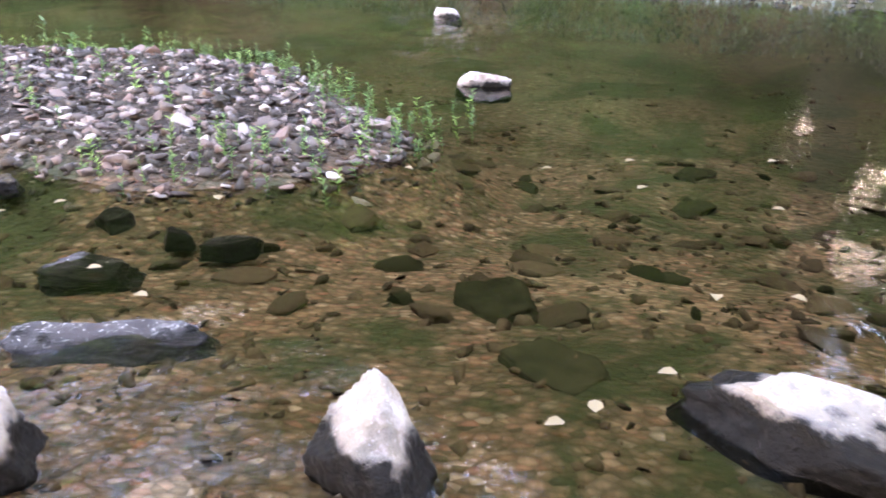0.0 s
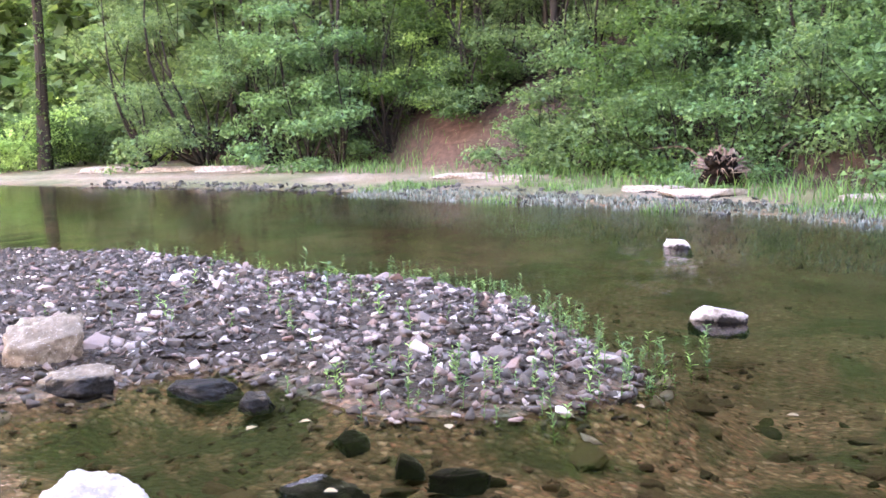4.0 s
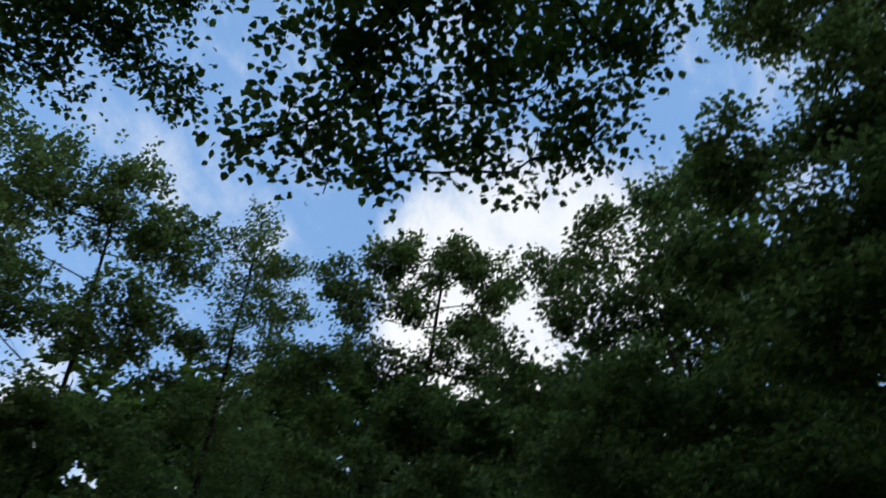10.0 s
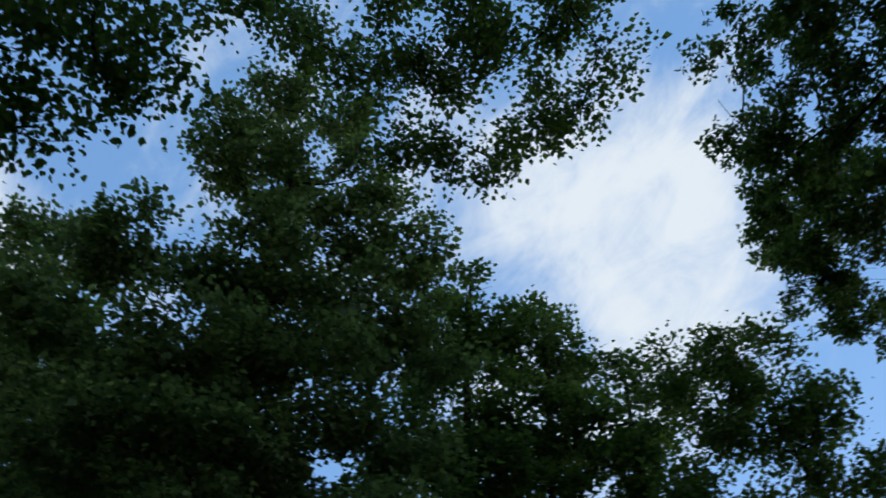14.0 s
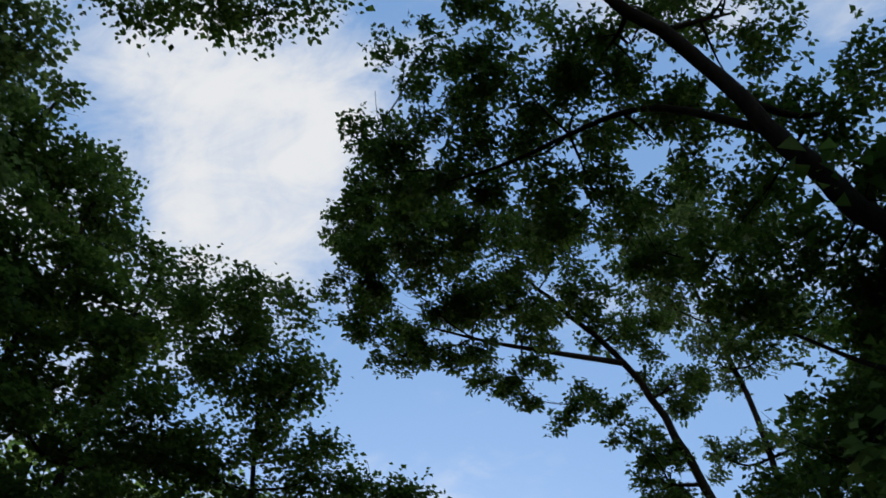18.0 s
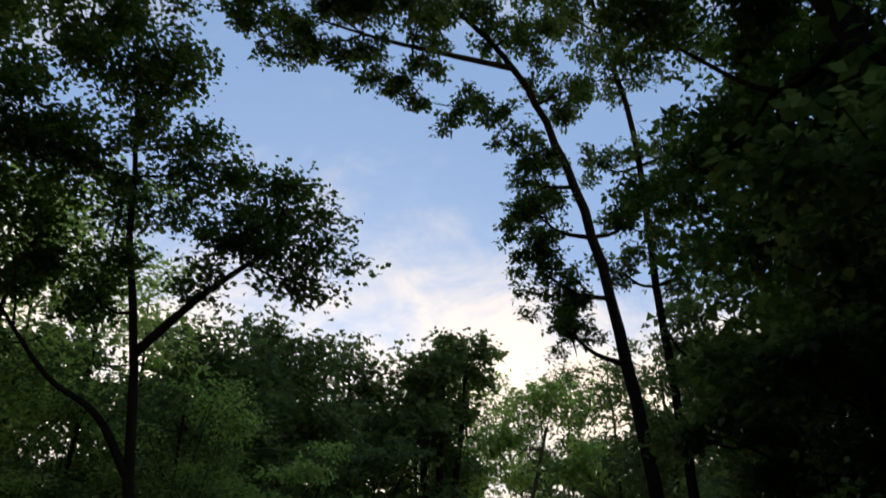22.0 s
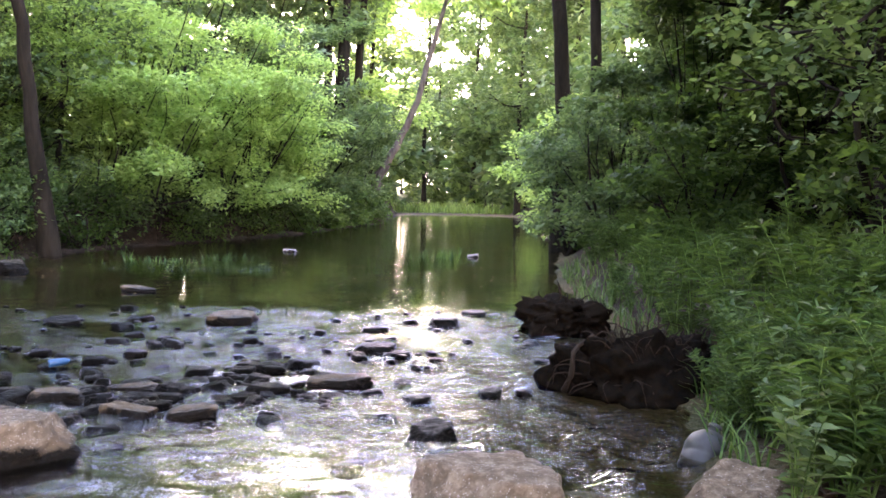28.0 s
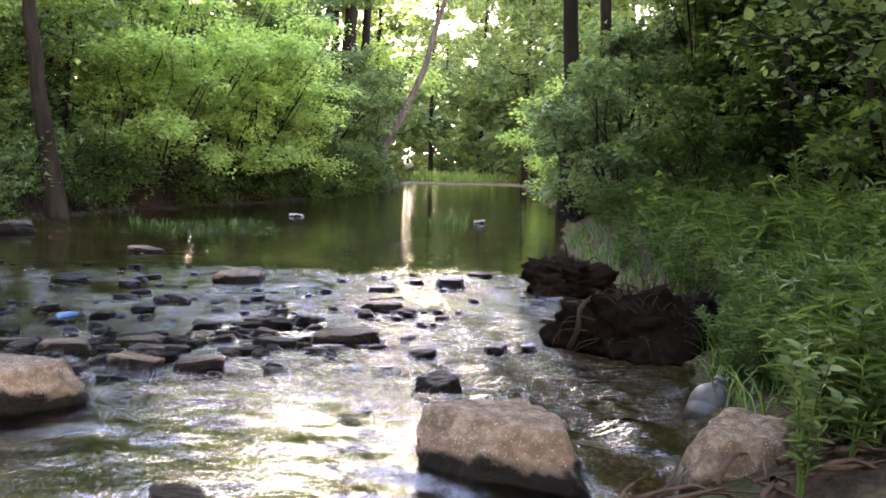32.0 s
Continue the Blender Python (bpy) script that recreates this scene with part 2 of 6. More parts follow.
def plain_mat(name, a, b, scale=20.0, rough=0.7, metal=0.0, bump=0.3, trans=0.0, spec=0.3):
    def build(nt, N, link):
        co = N("ShaderNodeTexCoord")
        f = noise_tex(N, link, co.outputs["Object"], scale, 6.0, 0.6)
        g = noise_tex(N, link, co.outputs["Object"], scale * 0.15, 3.0, 0.6)
        geo, info = N("ShaderNodeNewGeometry"), N("ShaderNodeObjectInfo")
        tone = maths(N, link, "FRACT", maths(N, link, "ADD", geo.outputs["Random Per Island"], info.outputs["Random"]))
        col = ramp_tex(N, link, maths(N, link, "ADD", maths(N, link, "MULTIPLY", f, 0.75), maths(N, link, "MULTIPLY", tone, 0.25)), [(0.34, a), (0.68, b)])
        col = mixed(N, link, maths(N, link, "MULTIPLY", g, 0.8), col, a)
        p = N("ShaderNodeBsdfPrincipled")
        link(col, p.inputs["Base Color"])
        p.inputs["Roughness"].default_value, p.inputs["Metallic"].default_value = rough, metal
        p.inputs["Specular IOR Level"].default_value = spec
        if trans:
            p.inputs["Transmission Weight"].default_value = trans
        link(bumped(N, link, f, bump, 0.01), p.inputs["Normal"])
        return p.outputs[0]
    return material(name, build)


def ground_mat():
    def build(nt, N, link):
        co = N("ShaderNodeTexCoord")
        v = co.outputs["Object"]

        def zone(name):
            a = N("ShaderNodeAttribute")
            a.attribute_name = name
            return a.outputs["Fac"]
        f, g, h = noise_tex(N, link, v, 6.0, 8.0, 0.65), noise_tex(N, link, v, 0.9, 4.0, 0.6), noise_tex(N, link, v, 34.0, 4.0, 0.7)
        litter = ramp_tex(N, link, f, [(0.3, (0.009, 0.0065, 0.0045)), (0.55, (0.024, 0.017, 0.011)), (0.75, (0.060, 0.043, 0.027))])
        sand = ramp_tex(N, link, g, [(0.32, (0.095, 0.062, 0.034)), (0.46, (0.19, 0.115, 0.068)), (0.58, (0.28, 0.165, 0.10)), (0.72, (0.42, 0.29, 0.19))])
        sand = mixed(N, link, maths(N, link, "MULTIPLY", f, 0.55), sand, (0.06, 0.055, 0.022))
        algae = noise_tex(N, link, v, 1.2, 6.0, 0.7, 0.6)
        ar = N("ShaderNodeMapRange")
        ar.inputs["From Min"].default_value, ar.inputs["From Max"].default_value = 0.49, 0.60
        link(algae, ar.inputs["Value"])
        # pebbles and shards too small to lift out singly
        vo = N("ShaderNodeTexVoronoi")
        vo.inputs["Scale"].default_value = 42.0
        vm = N("ShaderNodeMapping")
        vm.inputs["Scale"].default_value = (1.0, 0.7, 1.0)
        link(v, vm.inputs["Vector"])
        link(vm.outputs["Vector"], vo.inputs["Vector"])
        sx = N("ShaderNodeSeparateColor")
        link(vo.outputs["Color"], sx.inputs[0])
        peb = ramp_tex(N, link, sx.outputs[0], [(0.0, (0.03, 0.03, 0.014)), (0.35, (0.11, 0.075, 0.038)), (0.6, (0.22, 0.10, 0.06)), (0.8, (0.24, 0.155, 0.09)), (1.0, (0.36, 0.27, 0.18))])
        sand = mixed(N, link, maths(N, link, "MULTIPLY", sx.outputs[1], 0.95), sand, peb)
        edge = N("ShaderNodeMapRange")
        edge.inputs["From Min"].default_value, edge.inputs["From Max"].default_value = 0.25, 0.75
        link(vo.outputs["Distance"], edge.inputs["Value"])
        sand = mixed(N, link, maths(N, link, "MULTIPLY", edge.outputs[0], 0.6), sand, (0.035, 0.028, 0.014))
        sand = mixed(N, link, maths(N, link, "MULTIPLY", ar.outputs[0], 0.92), sand, (0.026, 0.034, 0.012))
        sand = mixed(N, link, maths(N, link, "MULTIPLY", zone("algae"), 0.88), sand, (0.024, 0.027, 0.010))
        clay = ramp_tex(N, link, f, [(0.3, (0.045, 0.027, 0.017)), (0.7, (0.17, 0.095, 0.062))])
        pale = ramp_tex(N, link, f, [(0.25, (0.07, 0.055, 0.038)), (0.7, (0.235, 0.19, 0.135))])
        grass = ramp_tex(N, link, f, [(0.25, (0.022, 0.030, 0.010)), (0.75, (0.075, 0.10, 0.03))])
        col = mixed(N, link, zone("bed"), litter, sand)
        col = mixed(N, link, zone("clay"), col, clay)
        col = mixed(N, link, zone("pale"), col, pale)
        col = mixed(N, link, zone("grass"), col, grass)
        p = N("ShaderNodeBsdfPrincipled")
        link(col, p.inputs["Base Color"])
        p.inputs["Roughness"].default_value = 0.9
        p.inputs["Specular IOR Level"].default_value = 0.1
        link(bumped(N, link, maths(N, link, "ADD", f, maths(N, link, "SUBTRACT", maths(N, link, "MULTIPLY", h, 0.4), maths(N, link, "MULTIPLY", vo.outputs["Distance"], 0.5))), 0.8, 0.05), p.inputs["Normal"])
        return p.outputs[0]
    return material("ground_soil", build)


def water_mat():
    def build(nt, N, link):
        co, mp = N("ShaderNodeTexCoord"), N("ShaderNodeMapping")
        mp.inputs["Scale"].default_value = (0.9, 2.1, 1.0)
        mp.inputs["Rotation"].default_value = (0, 0, 0.3)
        link(co.outputs["Object"], mp.inputs["Vector"])
        v = mp.outputs["Vector"]
        a = N("ShaderNodeAttribute")
        a.attribute_name = "riffle"
        calm = noise_tex(N, link, v, 1.6, 3.0, 0.5, 0.6)
        w1, w2 = noise_tex(N, link, v, 4.5, 3.0, 0.5, 1.5), noise_tex(N, link, v, 14.0, 4.0, 0.6, 1.2)
        rough = maths(N, link, "ADD", w1, maths(N, link, "MULTIPLY", w2, 0.28))
        h = maths(N, link, "ADD", maths(N, link, "MULTIPLY", calm, 0.12), maths(N, link, "MULTIPLY", rough, a.outputs["Fac"]))
        nrm = bumped(N, link, h, 1.0, WAVES)
        gl = N("ShaderNodeBsdfGlossy")
        link(maths(N, link, "ADD", 0.012, maths(N, link, "MULTIPLY", a.outputs["Fac"], 0.04)), gl.inputs["Roughness"])
        link(nrm, gl.inputs["Normal"])
        tr = N("ShaderNodeBsdfTransparent")
        tr.inputs["Color"].default_value = (0.72, 0.66, 0.52, 1)
        fr = N("ShaderNodeFresnel")
        fr.inputs["IOR"].default_value = 1.34
        link(nrm, fr.inputs["Normal"])
        s = N("ShaderNodeMixShader")
        link(fr.outputs[0], s.inputs[0])
        link(tr.outputs[0], s.inputs[1])
        link(gl.outputs[0], s.inputs[2])
        return s.outputs[0]
    return material("creek_water", build)


WAVES = 0.055
# bright and dark leaf tones also carry the light and shade of their banks
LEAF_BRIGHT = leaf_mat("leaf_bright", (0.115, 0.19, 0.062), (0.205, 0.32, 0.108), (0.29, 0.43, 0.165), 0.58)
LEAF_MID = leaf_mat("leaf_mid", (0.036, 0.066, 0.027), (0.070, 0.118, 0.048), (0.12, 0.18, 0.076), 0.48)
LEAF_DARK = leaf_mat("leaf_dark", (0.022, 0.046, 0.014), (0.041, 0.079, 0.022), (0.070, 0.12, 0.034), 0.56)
LEAF_BLUE = leaf_mat("leaf_bluish", (0.034, 0.066, 0.026), (0.062, 0.118, 0.044), (0.105, 0.18, 0.068), 0.4)
LEAF_PALE = leaf_mat("leaf_pale", (0.085, 0.14, 0.042), (0.135, 0.22, 0.064), (0.20, 0.31, 0.10), 0.4)
WEED = leaf_mat("shoal_weed", (0.035, 0.042, 0.032), (0.075, 0.088, 0.072), (0.13, 0.145, 0.125), 0.2)
GRASS = leaf_mat("grass_blade", (0.025, 0.055, 0.014), (0.048, 0.10, 0.024), (0.10, 0.17, 0.05), 0.3)
DRY = leaf_mat("dry_grass", (0.10, 0.075, 0.04), (0.17, 0.13, 0.07), (0.27, 0.22, 0.13), 0.2, 0.8)
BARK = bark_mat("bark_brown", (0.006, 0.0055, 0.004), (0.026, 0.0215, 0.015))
BARK_GREY = bark_mat("bark_grey", (0.035, 0.03, 0.025), (0.12, 0.105, 0.088))
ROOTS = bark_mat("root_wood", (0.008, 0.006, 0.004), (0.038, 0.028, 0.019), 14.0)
ROOT_PALE = bark_mat("root_washed", (0.05, 0.036, 0.026), (0.20, 0.15, 0.11), 14.0)
DRIFT = bark_mat("driftwood", (0.022, 0.015, 0.010), (0.09, 0.064, 0.044), 14.0)
STONE = stone_mat("stone_grey", (0.085, 0.069, 0.048), (0.27, 0.225, 0.162), (0.12, 0.088, 0.052), -0.02)
LEDGE = stone_mat("stone_ledge", (0.12, 0.10, 0.08), (0.36, 0.32, 0.26), (0.16, 0.13, 0.09))
STONE_PALE = stone_mat("stone_pale", (0.19, 0.172, 0.148), (0.55, 0.52, 0.48), (0.26, 0.22, 0.165), 0.03)
STONE_WHITE = stone_mat("stone_bleached", (0.22, 0.20, 0.185), (0.52, 0.49, 0.46), (0.28, 0.24, 0.20), -0.06)
STONE_DARK = stone_mat("stone_dark", (0.03, 0.027, 0.022), (0.09, 0.08, 0.065), (0.026, 0.026, 0.014), 0.04)
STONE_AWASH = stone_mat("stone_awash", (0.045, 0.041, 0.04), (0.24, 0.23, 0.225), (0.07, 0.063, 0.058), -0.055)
GRAVEL = gravel_mat()
MOSS = plain_mat("algae_stone", (0.012, 0.0125, 0.006), (0.052, 0.049, 0.025), 16.0, 0.95, 0.0, 1.0, 0.0, 0.02)
BEDSTONE = plain_mat("bed_stone", (0.026, 0.020, 0.011), (0.125, 0.084, 0.047), 14.0, 0.9, 0.0, 0.9, 0.0, 0.08)
# darker than soil is: the root balls' shaded side is put into the colour
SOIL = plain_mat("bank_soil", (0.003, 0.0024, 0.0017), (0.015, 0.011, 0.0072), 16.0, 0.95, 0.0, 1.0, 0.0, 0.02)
BEACH = plain_mat("beach_stone", (0.016, 0.016, 0.012), (0.085, 0.080, 0.064), 7.0, 0.85, 0.0, 0.6, 0.0, 0.1)
RUBBER = plain_mat("tyre_rubber", (0.007, 0.007, 0.006), (0.024, 0.022, 0.018), 25.0, 0.85, 0.0, 0.3, 0.0, 0.08)
# white plastic toned down to dark grey, which puts the bank's shade into it
PLASTIC = plain_mat("plastic_shaded", (0.025, 0.026, 0.022), (0.065, 0.07, 0.062), 12.0, 0.55, 0.0, 0.05)
BLUE = plain_mat("plastic_blue", (0.012, 0.055, 0.12), (0.025, 0.09, 0.17), 15.0, 0.35, 0.0, 0.05)
GROUND = ground_mat()
WATER = water_mat()


# ---- building kit ----
rng = np.random.default_rng(7)


def mesh_np(name, verts, faces, mat, smooth=False):
    """A mesh from an array of places and an array of faces, all with the same number of corners."""
    verts, faces = np.asarray(verts, np.float32), np.asarray(faces, np.int32)
    me = bpy.data.meshes.new(name)
    k = faces.shape[1]
    me.vertices.add(len(verts))
    me.vertices.foreach_set("co", verts.ravel())
    me.loops.add(faces.size)
    me.loops.foreach_set("vertex_index", faces.ravel())
    me.polygons.add(len(faces))
    me.polygons.foreach_set("loop_start", np.arange(0, faces.size, k, dtype=np.int32))
    me.polygons.foreach_set("loop_total", np.full(len(faces), k, np.int32))
    if smooth:
        me.polygons.foreach_set("use_smooth", np.ones(len(faces), bool))
    me.materials.append(mat)
    me.update(calc_edges=True)
    return me


def part(name, me, parent, label=""):
    ob = new(name, me)
    ob.parent = parent
    return tagged(ob, label)


def thing(name, where, label, category, group="", kind=""):
    ob = new(name)
    ob.location = where
    return tagged(ob, label, category, group, kind)


def unit(v):
    v = np.asarray(v, float)
    return v / (np.linalg.norm(v, axis=-1, keepdims=True) + 1e-9)


def smooth(a, b, x):
    t = np.clip((x - a) / (b - a), 0, 1)
    return t * t * (3 - 2 * t)


class Soup:
    """Gathers quads for one mesh."""

    def __init__(self):
        self.v, self.f, self.n = [], [], 0

    def add(self, v, f):
        self.v.append(np.asarray(v, float))
        self.f.append(np.asarray(f, int) + self.n)
        self.n += len(v)

    def mesh(self, name, mat, shade=False):
        return mesh_np(name, np.concatenate(self.v), np.concatenate(self.f), mat, shade)


def bend(points, n):
    """n places along a smooth curve through the points."""
    p = np.asarray(points, float)
    if len(p) == 2:
        return p[0] + (p[1] - p[0]) * np.linspace(0, 1, n)[:, None]
    e = np.vstack([2 * p[0] - p[1], p, 2 * p[-1] - p[-2]])
    out = []
    for s in np.linspace(0, len(p) - 1, n):
        i = min(int(s), len(p) - 2)
        t = s - i
        a, b, c, d = e[i], e[i + 1], e[i + 2], e[i + 3]
        out.append(0.5 * (2 * b + (c - a) * t + (2 * a - 5 * b + 4 * c - d) * t**2 + (3 * b - a - 3 * c + d) * t**3))
    return np.array(out)


def tube(soup, path, r0, r1, sides=6, rough=0.0, flare=0.0):
    path = np.asarray(path, float)
    n = len(path)
    t = unit(np.gradient(path, axis=0))
    ref = np.where(np.abs(t[:, 2:3]) > 0.85, [[1.0, 0, 0]], [[0, 0, 1.0]])
    u = unit(np.cross(t, ref))
    w = np.cross(t, u)
    for i in range(1, n):  # keep the rings from twisting
        if u[i] @ u[i - 1] < 0:
            u[i], w[i] = -u[i], -w[i]
    s = np.linspace(0, 1, n)
    r = r0 + (r1 - r0) * s + flare * np.exp(-s * n * 0.55)
    a = np.linspace(0, 2 * np.pi, sides, endpoint=False)
    rr = r[:, None] * (1 + rough * rng.standard_normal((n, sides)))
    v = path[:, None] + rr[..., None] * (np.cos(a)[None, :, None] * u[:, None] + np.sin(a)[None, :, None] * w[:, None])
    i, j = np.meshgrid(np.arange(n - 1), np.arange(sides), indexing="ij")
    k = (j + 1) % sides
    soup.add(v.reshape(-1, 3), np.stack([i * sides + j, i * sides + k, (i + 1) * sides + k, (i + 1) * sides + j], -1).reshape(-1, 4))


def blades(soup, at, way, up, length, width, oval=False, fold=0.18, droop=0.0):
    """Leaves: folded lozenges, or ovals of two quads, at the given places."""
    at, way = np.asarray(at, float), unit(way)
    side = unit(np.cross(way, up))
    nrm = np.cross(side, way)
    n = len(at)
    L, W = np.broadcast_to(length, n)[:, None], np.broadcast_to(width, n)[:, None] * 0.5
    down = np.array([0, 0, -1.0]) * droop * L
    tip = at + way * L + down
    if oval is None:
        v = np.stack([at + side * W * 0.7, tip, at + way * L * 0.3 - side * W * 1.1 + nrm * W * fold], 1)
        soup.add(v.reshape(-1, 3), np.arange(3 * n).reshape(n, 3))
    elif not oval:
        m = at + way * L * 0.42 + nrm * W * fold * 2
        v = np.stack([at, m + side * W, tip, m - side * W], 1)
        soup.add(v.reshape(-1, 3), np.arange(4 * n).reshape(n, 4))
    else:
        m1, m2 = at + way * L * 0.25 + nrm * W * fold * 2, at + way * L * 0.62 + nrm * W * fold * 2 + down * 0.45
        v = np.stack([at, m1 + side * W, m2 + side * W * 0.85, tip, m2 - side * W * 0.85, m1 - side * W], 1)
        q = np.array([[0, 1, 2, 3], [0, 3, 4, 5]])
        soup.add(v.reshape(-1, 3), (np.arange(n)[:, None, None] * 6 + q).reshape(-1, 4))


def foliage(soup, clumps, count, size, oval=False, spread=0.16, flat=0.5, ratio=0.85, r=None, fine=True, star=False):
    """Leaves in sprays through the clumps (x, y, z, rx, ry, rz), shared out by their size."""
    r = r or rng
    c = np.asarray(clumps, float)
    vol = np.prod(c[:, 3:], axis=1) ** 0.72
    per = 7 if oval or star else (13 if fine else 11)
    twigs = max(1, (2 * count if fine and not oval else count) // per)
    pick = r.choice(len(c), twigs, p=vol / vol.sum())
    # boughs within each clump, and twigs round each bough
    nb = 11
    bd = unit(r.standard_normal((len(c), nb, 3))) * (r.random((len(c), nb, 1)) ** 0.4) * 0.86
    d = bd[pick, r.integers(0, nb, twigs)] + (0.21 if fine and not oval else 0.15) * r.standard_normal((twigs, 3)) * [1, 1, 0.8]
    tw = c[pick, :3] + d * c[pick, 3:]
    d = unit(d)
    out = unit(d * [1, 1, 0.35] + 0.5 * r.standard_normal((twigs, 3)) * [1, 1, 0.3])
    at = np.repeat(tw, per, 0)
    o = np.repeat(out, per, 0)
    at = at + r.standard_normal(at.shape) * spread * [0.95, 0.95, 0.55] + o * (r.random((len(at), 1)) - 0.3) * spread * 2.2
    way = unit(o + 0.75 * r.standard_normal(at.shape) * [1, 1, 0.5] + [0, 0, -0.25])
    up = unit(np.array([0, 0, 1.0]) + flat * r.standard_normal(at.shape))
    if star:  # rosettes of leaves round the end of each twig
        a = np.tile(np.arange(per) * 2 * np.pi / per, twigs) + np.repeat(r.uniform(0, 6.28, twigs), per)
        axis = unit(np.array([0, 0, 1.0]) + 0.45 * r.standard_normal((twigs, 3)))
        u = unit(np.cross(axis, out))
        u, w, axis = np.repeat(u, per, 0), np.repeat(np.cross(axis, u), per, 0), np.repeat(axis, per, 0)
        way = unit(np.cos(a)[:, None] * u + np.sin(a)[:, None] * w + 0.3 * r.standard_normal(at.shape) + [0, 0, -0.3])
        at = np.repeat(tw, per, 0) + way * 0.25 * size + 0.16 * size * r.standard_normal(at.shape)
        up = unit(axis + 0.3 * r.standard_normal(at.shape))
    s = (1.0 if oval else 0.84) * size * np.clip(1 + 0.28 * r.standard_normal(len(at)), 0.45, 1.8)
    blades(soup, at, way, up, s, s * ratio, oval or (None if fine else False))


def limb_to(soup, start, goal, r0, r1, sag=0.12, sides=5, n=7):
    start, goal = np.asarray(start, float), np.asarray(goal, float)
    d = goal - start
    L = np.linalg.norm(d)
    mid = start + d * 0.5 + rng.standard_normal(3) * L * 0.07 + [0, 0, -sag * L]
    p = bend([start, mid, goal], n)
    tube(soup, p, r0, r1, sides)
    return p


def tree(name, trunk, r0, r1, clumps, leaves, size, leaf, bark, label, category="tree", group="", oval=False, twigs=3, spread=0.16, flat=0.5, start=0.35, flare=None, forks=(), ratio=0.85, kind="", apart=True, star=False):
    """trunk: places from the foot up. clumps: balls of foliage, to each of which a limb leads. forks: extra bare limbs as (places, r0, r1)."""
    foot = np.asarray(trunk[0], float)
    t = thing(name, foot, label, category, group, kind)
    path = bend(np.asarray(trunk, float) - foot, 5 + 3 * len(trunk))
    path[1:-1] += rng.standard_normal((len(path) - 2, 3)) * r0 * 0.16 * [1, 1, 0]
    s = Soup()
    tube(s, path, r0, r1, 9, 0.035, r0 * 0.5 if flare is None else flare)
    part("trunk", s.mesh("trunk", bark, True), t)
    c = np.asarray(clumps, float).copy()
    c[:, :3] -= foot
    m = Soup()
    for pts, a, b in forks:
        tube(m, bend(np.asarray(pts, float) - foot, 4 + 3 * len(pts)), a, b, 6, 0.03)
    lo = int(len(path) * start)
    rad = r0 + (r1 - r0) * np.linspace(0, 1, len(path))
    nodes = [(path[i], rad[i] * 0.55) for i in range(lo, len(path))]
    for pts, a, b in forks:
        w = bend(np.asarray(pts, float) - foot, 9)
        nodes += [(w[i], (a + (b - a) * i / 8) * 0.6) for i in range(2, 9)]
    limbs = []
    order = np.argsort([min(np.linalg.norm(p - k[:3]) for p, _ in nodes) for k in c])
    for k in c[order]:
        # each limb springs from the nearest wood below its clump
        cost = [np.linalg.norm(p - k[:3]) + 1.5 * max(0, p[2] - k[2] + 0.25 * np.linalg.norm(p[:2] - k[:2])) + (0.0 if q > 0.02 else 0.8) for p, q in nodes]
        p0, q0 = nodes[int(np.argmin(cost))]
        s = Soup()
        q0 = min(max(q0, 0.016), 0.10)
        p = limb_to(s, p0, k[:3] + [0, 0, -0.1 * k[5]], q0, max(0.35 * q0, 0.008), 0.12, 5 if apart else 4, 7 if apart else 5)
        for _ in range(twigs if apart else 1):
            g = k[:3] + unit(rng.standard_normal(3)) * k[3:] * rng.uniform(0.55, 0.95)
            limb_to(s, p[rng.integers(3, len(p))], g, 0.4 * q0, 0.004, 0.05, 4, 5)
        nodes += [(p[i], q0 * (1 - 0.65 * i / 6) * 0.75) for i in range(2, len(p))]
        limbs.append(s)
    if apart:
        for s in limbs:
            part("limb", s.mesh("limb", bark, True), t)
        if m.n:
            part("bough", m.mesh("bough", bark, True), t)
    else:
        for s in limbs:
            m.add(np.concatenate(s.v), np.concatenate(s.f))
        if m.n:
            tagged(part("branchwork", m.mesh("branchwork", bark, True), t), kind="stuff")
    if leaves:
        q = Soup()
        foliage(q, c, int(leaves * (1.0 if oval else (1.3 if apart else 0.46))), size * (1.42 if apart else 1.34) if not oval else size, oval, spread, flat, ratio, fine=oval or not apart, star=star)
        part("crown", q.mesh("crown", leaf), t)
    return t


def spot(bearing, dist, z):
    """A place by its bearing (degrees to the left of +y), its distance from the origin and its height."""
    return (-math.sin(radians(bearing)) * dist, math.cos(radians(bearing)) * dist, z)


def ball(bearing, elev, dist, r, rz=None):
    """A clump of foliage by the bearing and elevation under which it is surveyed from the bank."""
    return (*spot(bearing, dist, 1.2 + dist * math.tan(radians(elev))), r, r, rz or r * 0.75)


def round_crown(x, y, z0, z1, rad, n, seed, pinch=0.5):
    """Clumps for a crown between two heights, of a given radius."""
    r = np.random.default_rng(seed)
    out = []
    for i in range(n):
        h = (i + r.random()) / n
        ring = rad * (math.sin(math.pi * min(1, 0.18 + 0.82 * h)) ** pinch) * r.uniform(0.25, 0.85)
        a = i * 2.4 + r.uniform(-0.4, 0.4)
        k = rad * r.uniform(0.28, 0.45)
        out.append((x + ring * math.cos(a), y + ring * math.sin(a), z0 + (z1 - z0) * h, k, k, k * 0.7))
    return out


# ---- the lie of the land ----
def line(y, table):
    return np.interp(y, [a for a, b in table], [b for a, b in table])


